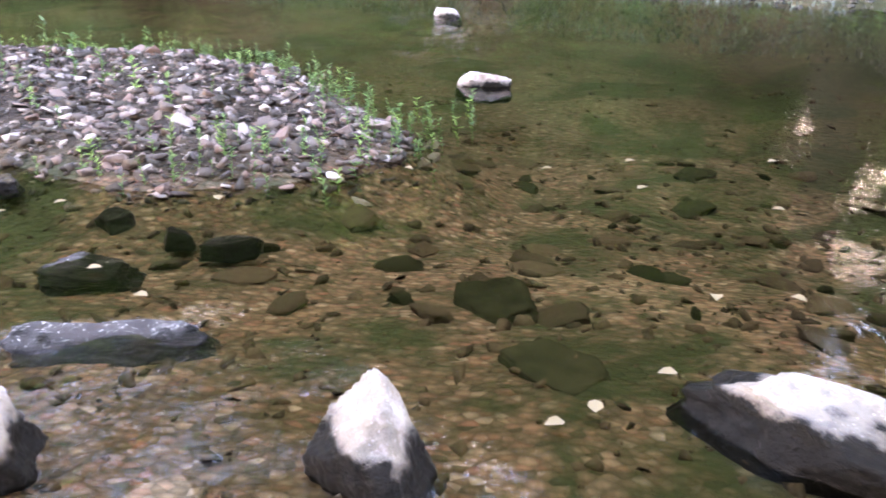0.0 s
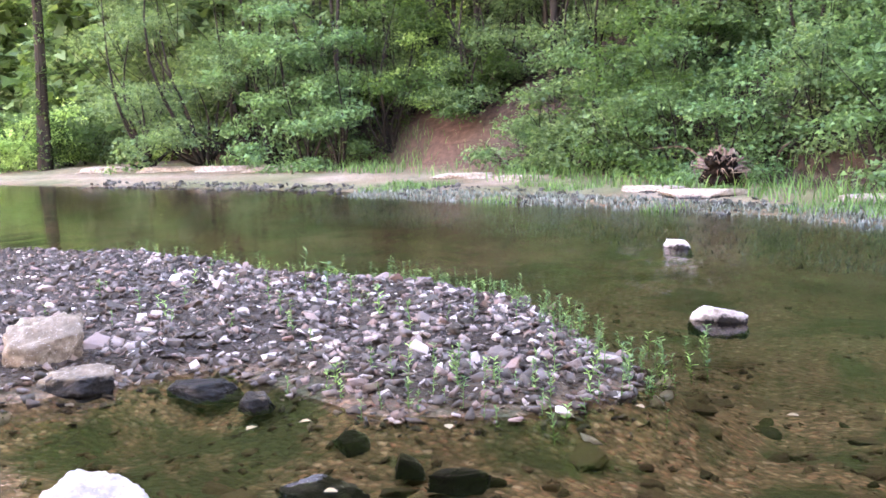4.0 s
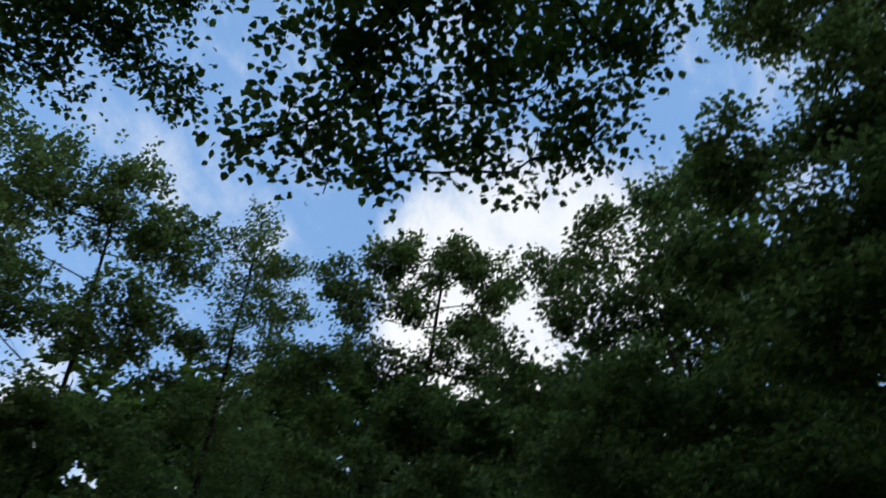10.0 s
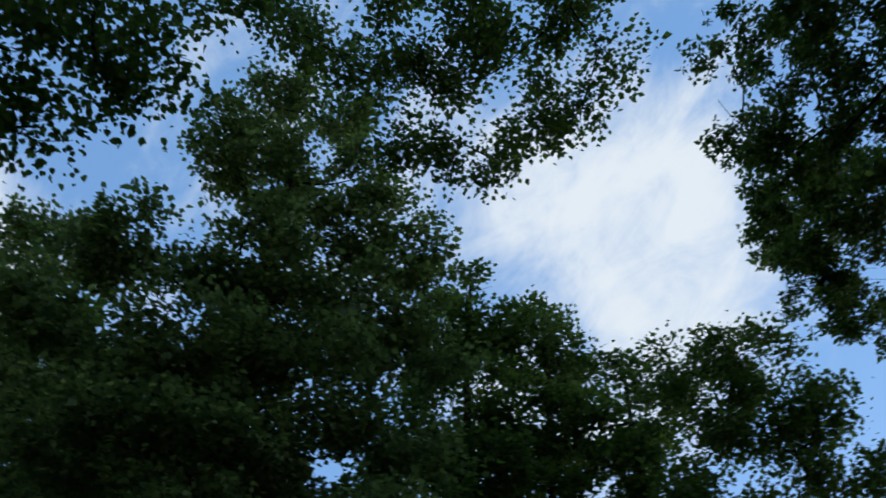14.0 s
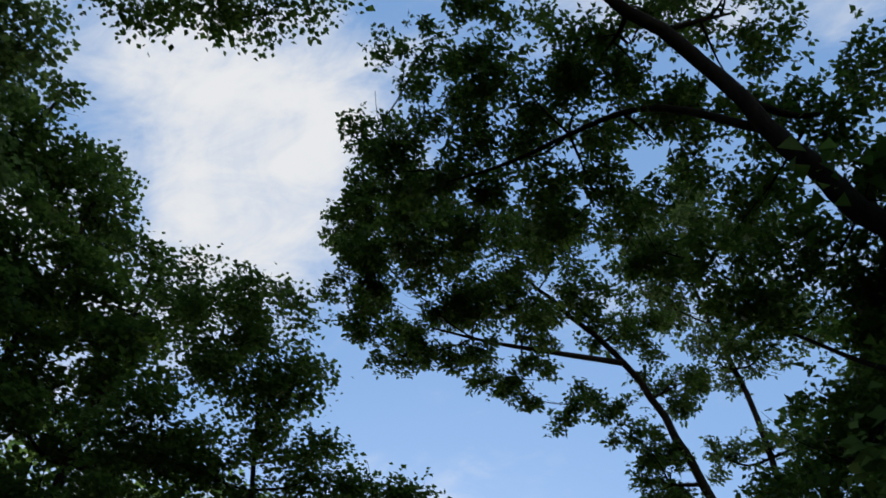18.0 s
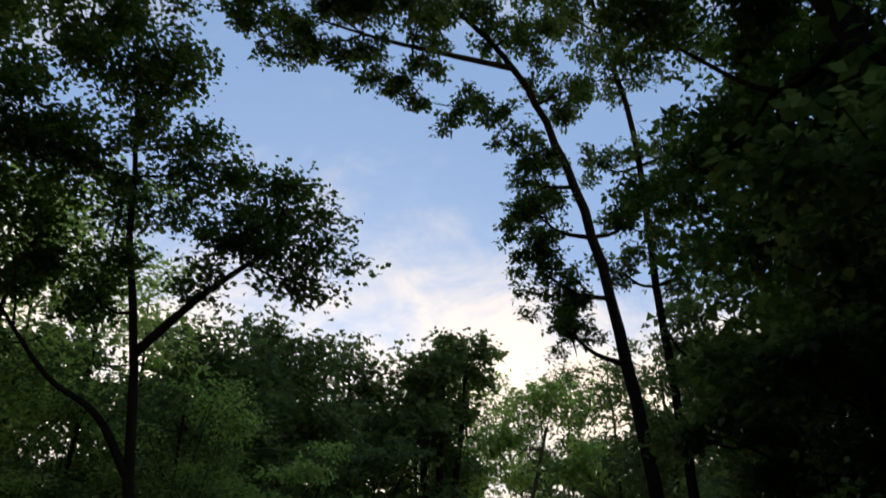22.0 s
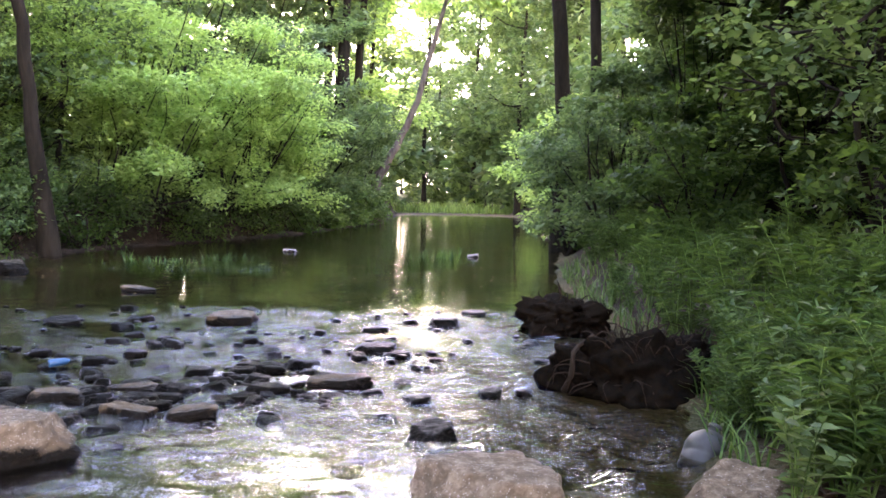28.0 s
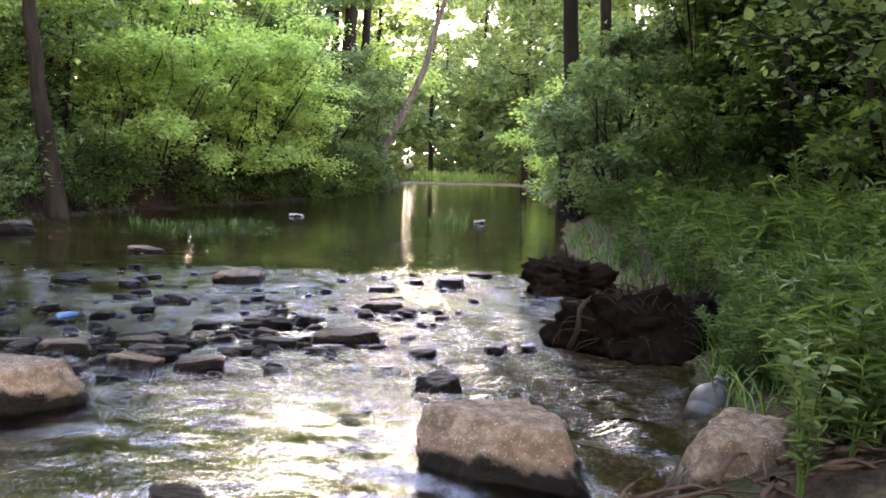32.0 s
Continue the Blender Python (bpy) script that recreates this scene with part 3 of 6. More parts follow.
LEFT_WATER = [(-60, -17), (-30, -16), (-15, -14.8), (-9, -14.4), (-6, -14.0), (-3, -13.2), (-1, -12.3), (1, -11.1), (6, -9.0), (13.5, -7.0), (17, -6.4), (20, -5.0), (24, -3.8), (34, -2.2), (52, -2.0), (80, -2.0)]
LEFT_FOOT = [(-60, -30), (-30, -25), (-17, -20.5), (-12, -19.4), (-8.5, -18.2), (-4, -16.3), (-1.7, -15), (1, -12.7), (6, -9.8), (13.5, -7.5), (17, -6.8), (20, -5.4), (24, -4.2), (34, -2.5), (52, -2.3), (80, -2.3)]
RIGHT_WATER = [(-60, 4), (-12, 0.6), (-4, -0.6), (-1, -0.75), (0.8, -0.7), (1.7, -0.2), (2.35, 0.6), (3.2, 1.15), (3.9, 1.25), (4.8, 1.5), (7.5, 1.6), (10, 1.65), (12, 1.75), (18, 2.7), (31, 3.75), (45, 4.5), (80, 4.5)]
BAR = np.array([(-3.5, -0.72), (-3.1, -1.1), (-2.92, -1.6), (-3.1, -2.2), (-3.2, -2.6), (-2.75, -3.0), (-2.45, -3.25), (-2.3, -4.2), (-2.6, -6.0), (-3.4, -8.6), (-4.8, -9.2), (-5.7, -8.0), (-6.2, -6.2), (-5.9, -4.9), (-5.6, -3.9), (-5.55, -2.7), (-5.15, -1.75), (-4.35, -1.2), (-3.8, -0.75)])


def bar_depth(x, y):
    """Distance inside the gravel bar's outline (negative outside)."""
    p = np.stack([x, y], -1)
    a, b = BAR, np.roll(BAR, -1, 0)
    dist = np.full(x.shape, 1e9)
    inside = np.zeros(x.shape, bool)
    for (x0, y0), (x1, y1) in zip(a, b):
        e = np.array([x1 - x0, y1 - y0])
        w = p - [x0, y0]
        k = np.clip((w @ e) / (e @ e), 0, 1)
        dist = np.minimum(dist, np.linalg.norm(w - k[..., None] * e, axis=-1))
        inside ^= ((y0 > y) != (y1 > y)) & (x < e[0] * (y - y0) / (e[1] + 1e-12) + x0)
    return np.where(inside, dist, -dist)


def bumps(x, y, s, seed=0.0):
    """Cheap smooth unevenness, about -1 to 1."""
    o = seed * 1.7
    return (np.sin(x * s * 1.3 + 1.1 * np.sin(y * s * 0.9 + o) + o) + np.sin(y * s * 1.7 + 1.3 * np.sin(x * s * 0.7 - o)) + np.sin((x + y) * s * 2.9 + o) * 0.5) / 2.5


def land(x, y):
    """The height of the ground."""
    x, y = np.asarray(x, float), np.asarray(y, float)
    lw, lf, rw = line(y, LEFT_WATER), line(y, LEFT_FOOT), line(y, RIGHT_WATER)
    inl, inr = x - lw, rw - x
    d = np.minimum(inl, inr)
    bed = -0.03 - 0.27 * smooth(0.0, 3.5, d) + 0.035 * bumps(x, y, 2.3) + 0.02 * bumps(x, y, 6.1, 2)
    riff = smooth(3.6, 5.5, y) * (1 - smooth(8.2, 9.8, y)) * (1 - smooth(0.5, 1.4, x))
    bed = bed * (1 - 0.62 * riff)
    near = smooth(-3.4, -1.9, x) * (1 - smooth(0.5, 3.0, y)) * smooth(-4.5, -1, y)
    bed = bed * (1 - 0.5 * near)
    shoal = (1 - smooth(0.5, 3.2, inl)) * smooth(-12, -6, y) * (1 - smooth(3, 8, y))
    bed = bed * (1 - 0.8 * shoal) + 0.035 * shoal
    bd = bar_depth(x, y)
    bed = bed + (0.06 + 0.02 * bumps(x, y, 3.0) - bed) * smooth(-0.7, 0.25, bd)
    bed = np.where(y > 44, bed + (0.06 - bed) * smooth(46, 52, y), bed)
    # far bank: a beach, then the slope of the hill
    beach = np.maximum(lf - lw, -99)
    over = lf - x
    hill = smooth(10, 0, y)
    cut = 0.75 * smooth(0.0, 0.7, over) + 0.06 * np.maximum(over, 0)
    slope = 0.10 + 0.62 * np.clip(over, 0, 7) * smooth(-0.2, 1.5, over) + 0.20 * np.clip(over - 7, 0, 30) + 0.3 * bumps(x, y, 0.6, 3) * smooth(0, 3, over)
    out_l = np.minimum(0.02 - 0.055 * inl, 0.34) + 0.025 * bumps(x, y, 2.0)
    left = np.where(over > 0, np.maximum(out_l, cut * (1 - hill) + slope * hill), out_l)
    # near bank
    o = -inr
    right = 0.02 + (0.10 + 0.32 * smooth(1.5, 3.5, y)) * smooth(0, 1.0, o) + 0.75 * smooth(0.8, 5.0, o) + 0.02 * np.maximum(o, 0) + 0.05 * bumps(x, y, 1.7, 5)
    z = np.where(inl < 0, left, np.where(inr < 0, right, bed))
    return z + 0.9 * smooth(60, 160, np.hypot(x, y)) * (1 + 0.5 * bumps(x, y, 0.05))


def lie(x, y):
    return float(land(np.array([x]), np.array([y]))[0])


def steps(parts):
    out = [parts[0][0]]
    for a, b, d in parts:
        out += list(np.linspace(a, b, max(2, int(round((b - a) / d)) + 1))[1:])
    return np.array(out)


def sheet(name, xs, ys, zf, mat):
    X, Y = np.meshgrid(xs, ys, indexing="xy")
    Z = zf(X, Y)
    ny, nx = X.shape
    i, j = np.meshgrid(np.arange(ny - 1), np.arange(nx - 1), indexing="ij")
    f = np.stack([i * nx + j, i * nx + j + 1, (i + 1) * nx + j + 1, (i + 1) * nx + j], -1).reshape(-1, 4)
    return mesh_np(name, np.stack([X, Y, Z], -1).reshape(-1, 3), f, mat, True), X.ravel(), Y.ravel()


def zone(me, name, values):
    me.attributes.new(name, "FLOAT", "POINT").data.foreach_set("value", np.asarray(values, np.float32))


gx = steps([(-900, -60, 60), (-60, -24, 1.5), (-24, -8, 0.3), (-8, 3, 0.12), (3, 10, 0.5), (10, 60, 3), (60, 900, 60)])
gy = steps([(-900, -60, 60), (-60, -12, 1.5), (-12, -7, 0.3), (-7, 10, 0.12), (10, 26, 0.35), (26, 60, 1.2), (60, 100, 4), (100, 900, 60)])
me, X, Y = sheet("ground", gx, gy, land, GROUND)
Z = land(X, Y)
lwl, lfl, rwl = line(Y, LEFT_WATER), line(Y, LEFT_FOOT), line(Y, RIGHT_WATER)
inbar = smooth(-0.2, 0.2, bar_depth(X, Y))
zone(me, "bed", (1 - inbar) * np.where((X > np.where(Y > 8, lwl + 0.1, lfl - 0.3)) & (X < rwl + 0.3) & (Z < 0.3), 1.0, 0.0))
over = lfl - X
patch = np.exp(-(((Y + 8.8) / 1.9) ** 2)) * smooth(-1.2, 0.2, over) * (1 - smooth(2.0, 4.5, over))
# plain darkening of the bed beyond y 0.8 and beyond x -3.2
zone(me, "algae", np.clip(1.3 * smooth(0.8, 2.2, Y) + smooth(-3.2, -5.5, X) * 0.8, 0, 1.3) * (0.75 + 0.25 * bumps(X, Y, 1.4, 9)))
zone(me, "clay", np.clip(0.4 * patch + 0.10 * smooth(-0.5, 0.3, over) * (1 - smooth(0.3, 1.6, over)) * (Y < 2), 0, 1))
beach = smooth(0.2, -0.5, X - lwl) * smooth(-0.1, 0.8, X - lfl) * (Y < 8)
zone(me, "pale", np.clip(beach * (0.42 + 0.45 * bumps(X, Y, 1.7, 4)) + 0.85 * smooth(45, 47, Y) * (1 - smooth(50, 53, Y)) * (X > -2.2) * (X < 5), 0, 1))
zone(me, "grass", np.clip(smooth(50, 56, Y) + 0.55 * beach * smooth(-0.4, 0.4, bumps(X, Y, 0.8, 6)) + 0.3 * smooth(0.3, 1.5, X - rwl), 0, 1))
tagged(new("ground", me), "brown creek bed and wooded banks of soil and leaf litter", "ground", kind="structure")

wx = steps([(-27, -10, 0.8), (-10, -5.6, 0.22), (-5.6, 1.6, 0.045), (1.6, 6, 0.6)])
wy = steps([(-60, -8, 2), (-8, -1.8, 0.25), (-1.8, -0.2, 0.045), (-0.2, 1.6, 0.12), (1.6, 9.6, 0.045), (9.6, 15, 0.2), (15, 55, 0.9)])


def flow(x, y):
    rif = smooth(3.2, 4.6, y) * (1 - smooth(7.6, 9.4, y)) * smooth(-6.5, -3.5, x)
    tongue = np.exp(-(((x - 0.75) / 0.45) ** 2 + ((y - 4.0) / 0.7) ** 2))
    chute = np.exp(-(((x + 1.2) / 0.55) ** 2 + ((y + 0.9) / 0.75) ** 2))
    run = np.exp(-(((x + 6.8) / 1.2) ** 2 + ((y + 0.9) / 1.6) ** 2))
    streak = np.exp(-(((y - 13.2) / 0.9) ** 2)) * smooth(-1.8, -3.2, x)
    return np.clip(0.018 + 0.15 * smooth(1.4, 2.4, y) * (1 - smooth(4, 6, y)) * (0.75 + 0.35 * bumps(x, y, 1.3, 21)) + 0.7 * rif * (0.6 + 0.55 * bumps(x, y, 1.9, 7)) + 1.0 * tongue + 0.8 * chute + 0.35 * run + 0.5 * streak + 0.16 * np.exp(-(((x + 10.2) / 1.5) ** 2 + ((y + 2.5) / 3.5) ** 2)), 0, 1)


def swell(x, y):
    """Small waves running over the riffle, higher where the water is quick."""
    r = np.random.default_rng(5)
    z = np.zeros_like(x)
    for _ in range(16):
        lam, th = r.uniform(0.13, 0.46), r.normal(1.35, 0.75)
        k = 2 * np.pi / lam
        wob = 0.6 * np.sin(0.9 * x + 1.7 * y + r.uniform(0, 6)) + 0.5 * np.sin(2.3 * x - 1.1 * y + r.uniform(0, 6))
        z += 0.018 * lam * np.sin(k * (x * math.cos(th) + y * math.sin(th)) + r.uniform(0, 6) + wob)
    fast = np.clip(flow(x, y) - 0.03, 0, 1)
    slow = np.zeros_like(x)
    for _ in range(7):
        lam, th = r.uniform(0.15, 0.30), r.normal(1.15, 0.35)
        wob = 0.8 * np.sin(1.3 * x + 0.9 * y + r.uniform(0, 6))
        slow += 0.0085 * lam * np.sin(2 * np.pi / lam * (x * math.cos(th) + y * math.sin(th)) + r.uniform(0, 6) + wob)
    pool = smooth(1.5, 2.3, y) * (1 - smooth(3.8, 4.6, y)) * smooth(1.0, 0.4, x)
    return z * np.minimum(0.95 * fast**0.7, 0.85) + slow * pool


me, X, Y = sheet("water", wx, wy, swell, WATER)
zone(me, "riffle", flow(X, Y))
tagged(new("water", me), "shallow clear creek water with ripples over brown stones", "water", kind="structure")


# ---- the far bank: trees whose crowns stand against the sky ----
def foot(bearing, dist):
    x, y, _ = spot(bearing, dist, 0)
    return (x, y, lie(x, y) - 0.05)


def inland(be, d, gap=1.2):
    """The first place from d outwards, on a bearing, that lies behind the foot of the far slope."""
    while True:
        x, y, _ = spot(be, d, 0)
        if x < line(y, LEFT_FOOT) - gap:
            return x, y
        d += 0.25


TREES = "trees of the creek bank"
# tall tree upstream, ivy on its trunk
b = foot(139.5, 28.6)
tree("tree", [b, spot(139.2, 28.3, 6.5), spot(139.5, 28.3, 14.3), spot(141, 28.6, 22.1)], 0.16, 0.05,
     [ball(150, 34, 28.6, 3.49), ball(146, 37, 29.2, 3.20), ball(142, 38, 28.6, 2.77), ball(138, 37, 28.6, 2.48), ball(135.5, 36, 28.6, 1.89), ball(147, 29, 27.3, 3.35), ball(140, 30, 27.3, 3.20), ball(135, 30, 28.6, 2.48), ball(151, 23, 27.3, 3.64), ball(144, 23, 26.0, 3.20), ball(138, 22, 27.3, 2.91), ball(134, 18, 27.3, 2.18), ball(155, 31, 27.3, 3.79), ball(158, 39, 27.3, 3.49), ball(146, 15, 26.0, 2.62)],
     40000, 0.15, LEAF_MID, BARK, "tall tree with a dark vine-clad trunk and leafy crown", group=TREES)
ivy = thing("ivy", b, "dark ivy climbing a tall trunk", "vine")
q = Soup()
w = bend(np.array([b, spot(139.2, 28.3, 6.5), spot(139.5, 28.3, 14.3)]) - b, 26)
foliage(q, [(x, y, z, 0.3, 0.3, 0.4) for x, y, z in w], 2600, 0.11, spread=0.1)
part("foliage", q.mesh("foliage", LEAF_DARK), ivy)
s = Soup()
tube(s, w + [0.12, 0.10, 0], 0.03, 0.012, 5, 0.1)
part("stem", s.mesh("stem", BARK, True), ivy)
# slim feathery tree
b = foot(129, 28.0)
tree("tree", [b, spot(129, 28.0, 9.0), spot(129.5, 28.0, 16.8), spot(130, 28.0, 24.1)], 0.16, 0.03,
     [ball(130, 39.5, 28.0, 0.78, 1.01), ball(130.5, 37.5, 28.0, 1.12), ball(128.5, 36.5, 28.0, 1.23), ball(126.5, 37, 28.0, 0.90), ball(131.5, 35, 28.0, 1.12), ball(128, 33.5, 28.0, 1.57), ball(125.8, 34, 28.0, 1.01), ball(131, 31, 28.0, 1.46), ball(127.5, 29.5, 28.0, 1.79), ball(129, 26, 28.0, 2.13), ball(126, 22, 28.0, 2.02), ball(131, 21, 28.0, 2.02)],
     14000, 0.115, LEAF_MID, BARK, "slim tree with a feathery crown of small leaves", group=TREES, spread=0.2)
# round-crowned tree on the hill
b = foot(115, 24)
tree("tree", [b, spot(115, 24, 9), spot(114.5, 24, 15), spot(114, 24, 19.5)], 0.15, 0.05,
     [ball(122, 37.5, 24, 1.0), ball(119, 39, 24, 1.1), ball(116, 38.8, 24, 1.3), ball(113, 39.8, 24, 1.1), ball(110.5, 38.5, 24, 1.1), ball(109, 37, 24, 0.8), ball(121, 35.5, 24, 1.0), ball(117, 36, 24, 1.0), ball(111.5, 35.5, 24, 1.2), ball(114, 33, 24, 0.9), ball(119, 32, 24, 1.2), ball(110, 32.5, 24, 1.1), ball(123, 30, 23, 1.6), ball(114, 28, 23, 1.9), ball(108, 28, 23, 1.7), ball(119, 26, 23, 1.9), ball(112, 23, 22, 2.0), ball(123, 22, 22, 2.0)],
     36000, 0.115, LEAF_MID, BARK, "tall tree with a rounded open crown", group=TREES)
# dense tree behind the great one
b = foot(94.3, 18.6)
tree("tree", [b, spot(94.4, 18.6, 5), spot(94.1, 18.6, 10), spot(96, 19, 15)], 0.15, 0.05,
     [ball(106, 38, 19, 1.1), ball(103.5, 39.5, 19, 1.0), ball(100, 41, 19, 1.2), ball(97, 42.5, 19, 1.2), ball(93, 43, 19, 1.4), ball(106, 33, 19, 1.4), ball(101, 35, 19, 1.6), ball(96, 37, 19, 1.7), ball(91, 37, 19, 1.8), ball(104, 28, 18, 1.7), ball(98, 30, 18, 1.9), ball(92, 30, 18, 1.9), ball(86, 31, 18, 2.0), ball(102, 22, 18, 1.7), ball(95, 23, 18, 1.9), ball(88, 23, 18, 1.9), ball(83, 25, 18, 1.9)],
     30000, 0.115, LEAF_MID, BARK, "dark bushy tree on the far bank", group=TREES)
# great tree on the far bank, with spreading limbs
b = foot(74.5, 13.2)
g = [ball(85, 54, 12, 0.9), ball(81, 57, 12, 0.9), ball(77, 58, 12, 0.9), ball(73, 57.5, 12, 0.9), ball(68, 54.5, 12, 0.9), ball(64, 52, 12, 0.9), ball(62, 49, 12.5, 1.0), ball(82, 52, 12.5, 1.2), ball(75, 53, 12.5, 1.3), ball(69, 50, 12.5, 1.3), ball(92, 44, 13, 0.7), ball(86, 45, 12.5, 1.3), ball(79, 47, 12.5, 1.5), ball(72, 46, 12.5, 1.4), ball(65, 45, 12.5, 1.4), ball(60, 44, 13, 1.1), ball(94, 40, 13, 0.9), ball(88, 39, 12.5, 1.3), ball(81, 41, 12, 1.2), ball(68, 40, 12.5, 1.4), ball(62, 38, 13, 1.4), ball(72, 36, 12.8, 1.3), ball(78, 37.5, 12.8, 1.2), ball(76, 44, 12.6, 1.3), ball(74, 41, 12.8, 1.2), ball(77.5, 41.5, 12.8, 1.0), ball(75, 29, 12.8, 1.5), ball(73, 31, 14, 1.7), ball(78, 32, 14, 1.7), ball(75.5, 36, 14, 1.6), ball(84, 34, 12.5, 1.6), ball(76, 33, 12.5, 1.3), ball(67, 33, 13, 1.6), ball(60, 31, 13, 1.6)]
tree("tree", [b, spot(74.5, 13.2, 4.5), spot(74.8, 13, 9), spot(75.5, 12.8, 13), spot(76, 12.4, 17.5)], 0.30, 0.06, g, 58000, 0.106, LEAF_MID, BARK,
     "great spreading tree with dark limbs and dense crown", group=TREES, start=0.45)
# trees standing behind, along the left bank
for be, el, d, sp, n, lab in ((56, 49, 17, 1.15, 30000, "leafy tree with a narrow billowing crown"), (49, 47.5, 18, 1.2, 30000, "leafy tree with a two-lobed billowing crown"), (42.3, 43, 18, 1.0, 21000, "dark dense tree with a pointed crown")):
    b = foot(be, d)
    z = 1.2 + d * math.tan(radians(el))
    cl = [ball(be, el - 1.6, d, 0.9), ball(be + 2.2, el - 4.5, d, sp * 1.2), ball(be - 2.2, el - 4.5, d, sp * 1.2), ball(be - 0.5, el - 9, d, sp * 1.55), ball(be + 4, el - 12, d, sp * 1.55), ball(be - 3.5, el - 13, d, sp * 1.55), ball(be + 1, el - 17, d, 2.1), ball(be - 3, el - 22, d, 2.1), ball(be + 4, el - 24, d, 2.1), ball(be, el - 30, d, 2.2), ball(be + 3.5, el - 36, d, 2.1), ball(be - 3, el - 38, d, 2.1)]
    tree("tree", [b, (b[0], b[1], z * 0.4), (b[0] + 0.2, b[1], z * 0.7), (b[0] + 0.1, b[1] + 0.1, z - 0.8)], 0.2, 0.05, cl, n, 0.125, LEAF_DARK, BARK, lab, group=TREES)
# tree at the left waterline with a forked trunk and a limb over the creek
b = foot(24.2, 16.4)
zz = lambda el, d: 1.2 + d * math.tan(radians(el))
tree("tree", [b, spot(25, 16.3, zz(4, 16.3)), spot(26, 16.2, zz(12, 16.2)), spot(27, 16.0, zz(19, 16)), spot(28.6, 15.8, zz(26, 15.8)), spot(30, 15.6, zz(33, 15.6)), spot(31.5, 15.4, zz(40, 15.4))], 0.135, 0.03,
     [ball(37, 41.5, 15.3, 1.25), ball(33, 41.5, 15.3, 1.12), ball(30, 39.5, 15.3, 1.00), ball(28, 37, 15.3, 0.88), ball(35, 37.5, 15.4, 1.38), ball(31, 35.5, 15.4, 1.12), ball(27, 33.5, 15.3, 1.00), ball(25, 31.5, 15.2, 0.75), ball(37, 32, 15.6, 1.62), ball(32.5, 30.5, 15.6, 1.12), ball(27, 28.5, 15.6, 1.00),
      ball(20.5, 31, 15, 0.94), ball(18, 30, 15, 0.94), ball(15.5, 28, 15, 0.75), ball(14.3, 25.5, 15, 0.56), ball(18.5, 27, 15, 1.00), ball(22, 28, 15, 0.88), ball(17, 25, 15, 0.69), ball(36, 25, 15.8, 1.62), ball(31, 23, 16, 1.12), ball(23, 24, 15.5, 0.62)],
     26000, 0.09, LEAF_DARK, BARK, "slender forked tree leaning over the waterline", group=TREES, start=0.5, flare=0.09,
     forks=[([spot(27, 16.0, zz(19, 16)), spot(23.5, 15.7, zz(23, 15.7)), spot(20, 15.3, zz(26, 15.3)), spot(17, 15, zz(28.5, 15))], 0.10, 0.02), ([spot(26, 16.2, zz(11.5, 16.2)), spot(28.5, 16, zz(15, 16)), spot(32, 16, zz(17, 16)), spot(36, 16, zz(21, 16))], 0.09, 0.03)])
# downstream trees
for be, el, d, w, n, mat in ((12.5, 21, 36, 1.7, 9000, LEAF_MID), (8, 19.5, 40, 2.2, 9000, LEAF_MID), (4.5, 20, 46, 2.3, 8000, LEAF_BRIGHT), (-2.5, 19.5, 60, 3.2, 9000, LEAF_MID), (0.8, 18.5, 66, 3.2, 9000, LEAF_MID), (-5.5, 20, 50, 3.0, 9000, LEAF_MID), (-9, 21, 38, 2.4, 8000, LEAF_MID), (17, 22, 30, 2.0, 9000, LEAF_MID), (22, 21, 27, 2.0, 9000, LEAF_MID)):
    b = foot(be, d)
    z = zz(el, d)
    cl = [ball(be, el - 1.2, d, w * 0.6), ball(be + 1.8, el - 2.3, d, w * 0.7), ball(be - 1.8, el - 2.6, d, w * 0.7), ball(be + 0.6, el - 5, d, w), ball(be - 2, el - 6.5, d, w), ball(be + 2.5, el - 7.5, d, w), ball(be - 0.4, el - 9.5, d, w * 0.9), ball(be + 2, el - 13, d, w), ball(be - 2.2, el - 14, d, w * 0.9)]
    tree("tree", [b, (b[0], b[1], z * 0.35), (b[0] + 0.3, b[1], z * 0.65), (b[0], b[1], z - 1.5)], 0.16, 0.05, cl, int(1.3 * n), 0.215, mat, BARK, "tall tree in leaf at the bend of the creek", group=TREES, spread=0.3, apart=False)
# bare-trunked group at the left bend, and the pale leaning tree
for be, d, lean, top in ((7.3, 37, 0.2, 14), (6.6, 37.5, 0.5, 15), (5.6, 38, 0.9, 15), (6.1, 36, 0.1, 11)):
    b = foot(be, d)
    p = spot(be, d, 0)
    tree("tree", [b, (p[0], p[1], 4), (p[0] + lean * 0.5, p[1], 9), (p[0] + lean, p[1], top)], 0.26, 0.1, [(p[0] + lean, p[1], top, 1.6, 1.6, 1.2), (p[0] + lean - 1, p[1], top - 2.5, 1.3, 1.3, 1)], 1500, 0.22, LEAF_MID, BARK, "straight dark tree trunk with a high crown", group=TREES, spread=0.3)
b = foot(4.1, 34.3)
tree("tree", [b, spot(4.0, 34.3, 1.5), spot(3.0, 34.3, zz(2.5, 34.3)), spot(1.6, 34.3, zz(5.5, 34.3)), spot(0.2, 34.3, zz(10, 34.3)), spot(-1.2, 34.3, zz(15.5, 34.3))], 0.23, 0.06,
     [ball(-1.5, 17, 34, 1.3), ball(1.5, 15, 34, 1.2), ball(-3, 14, 34, 1.2)], 1600, 0.2, LEAF_BRIGHT, BARK_GREY, "pale grey tree leaning out over the creek", group=TREES, flare=0.2, spread=0.3)

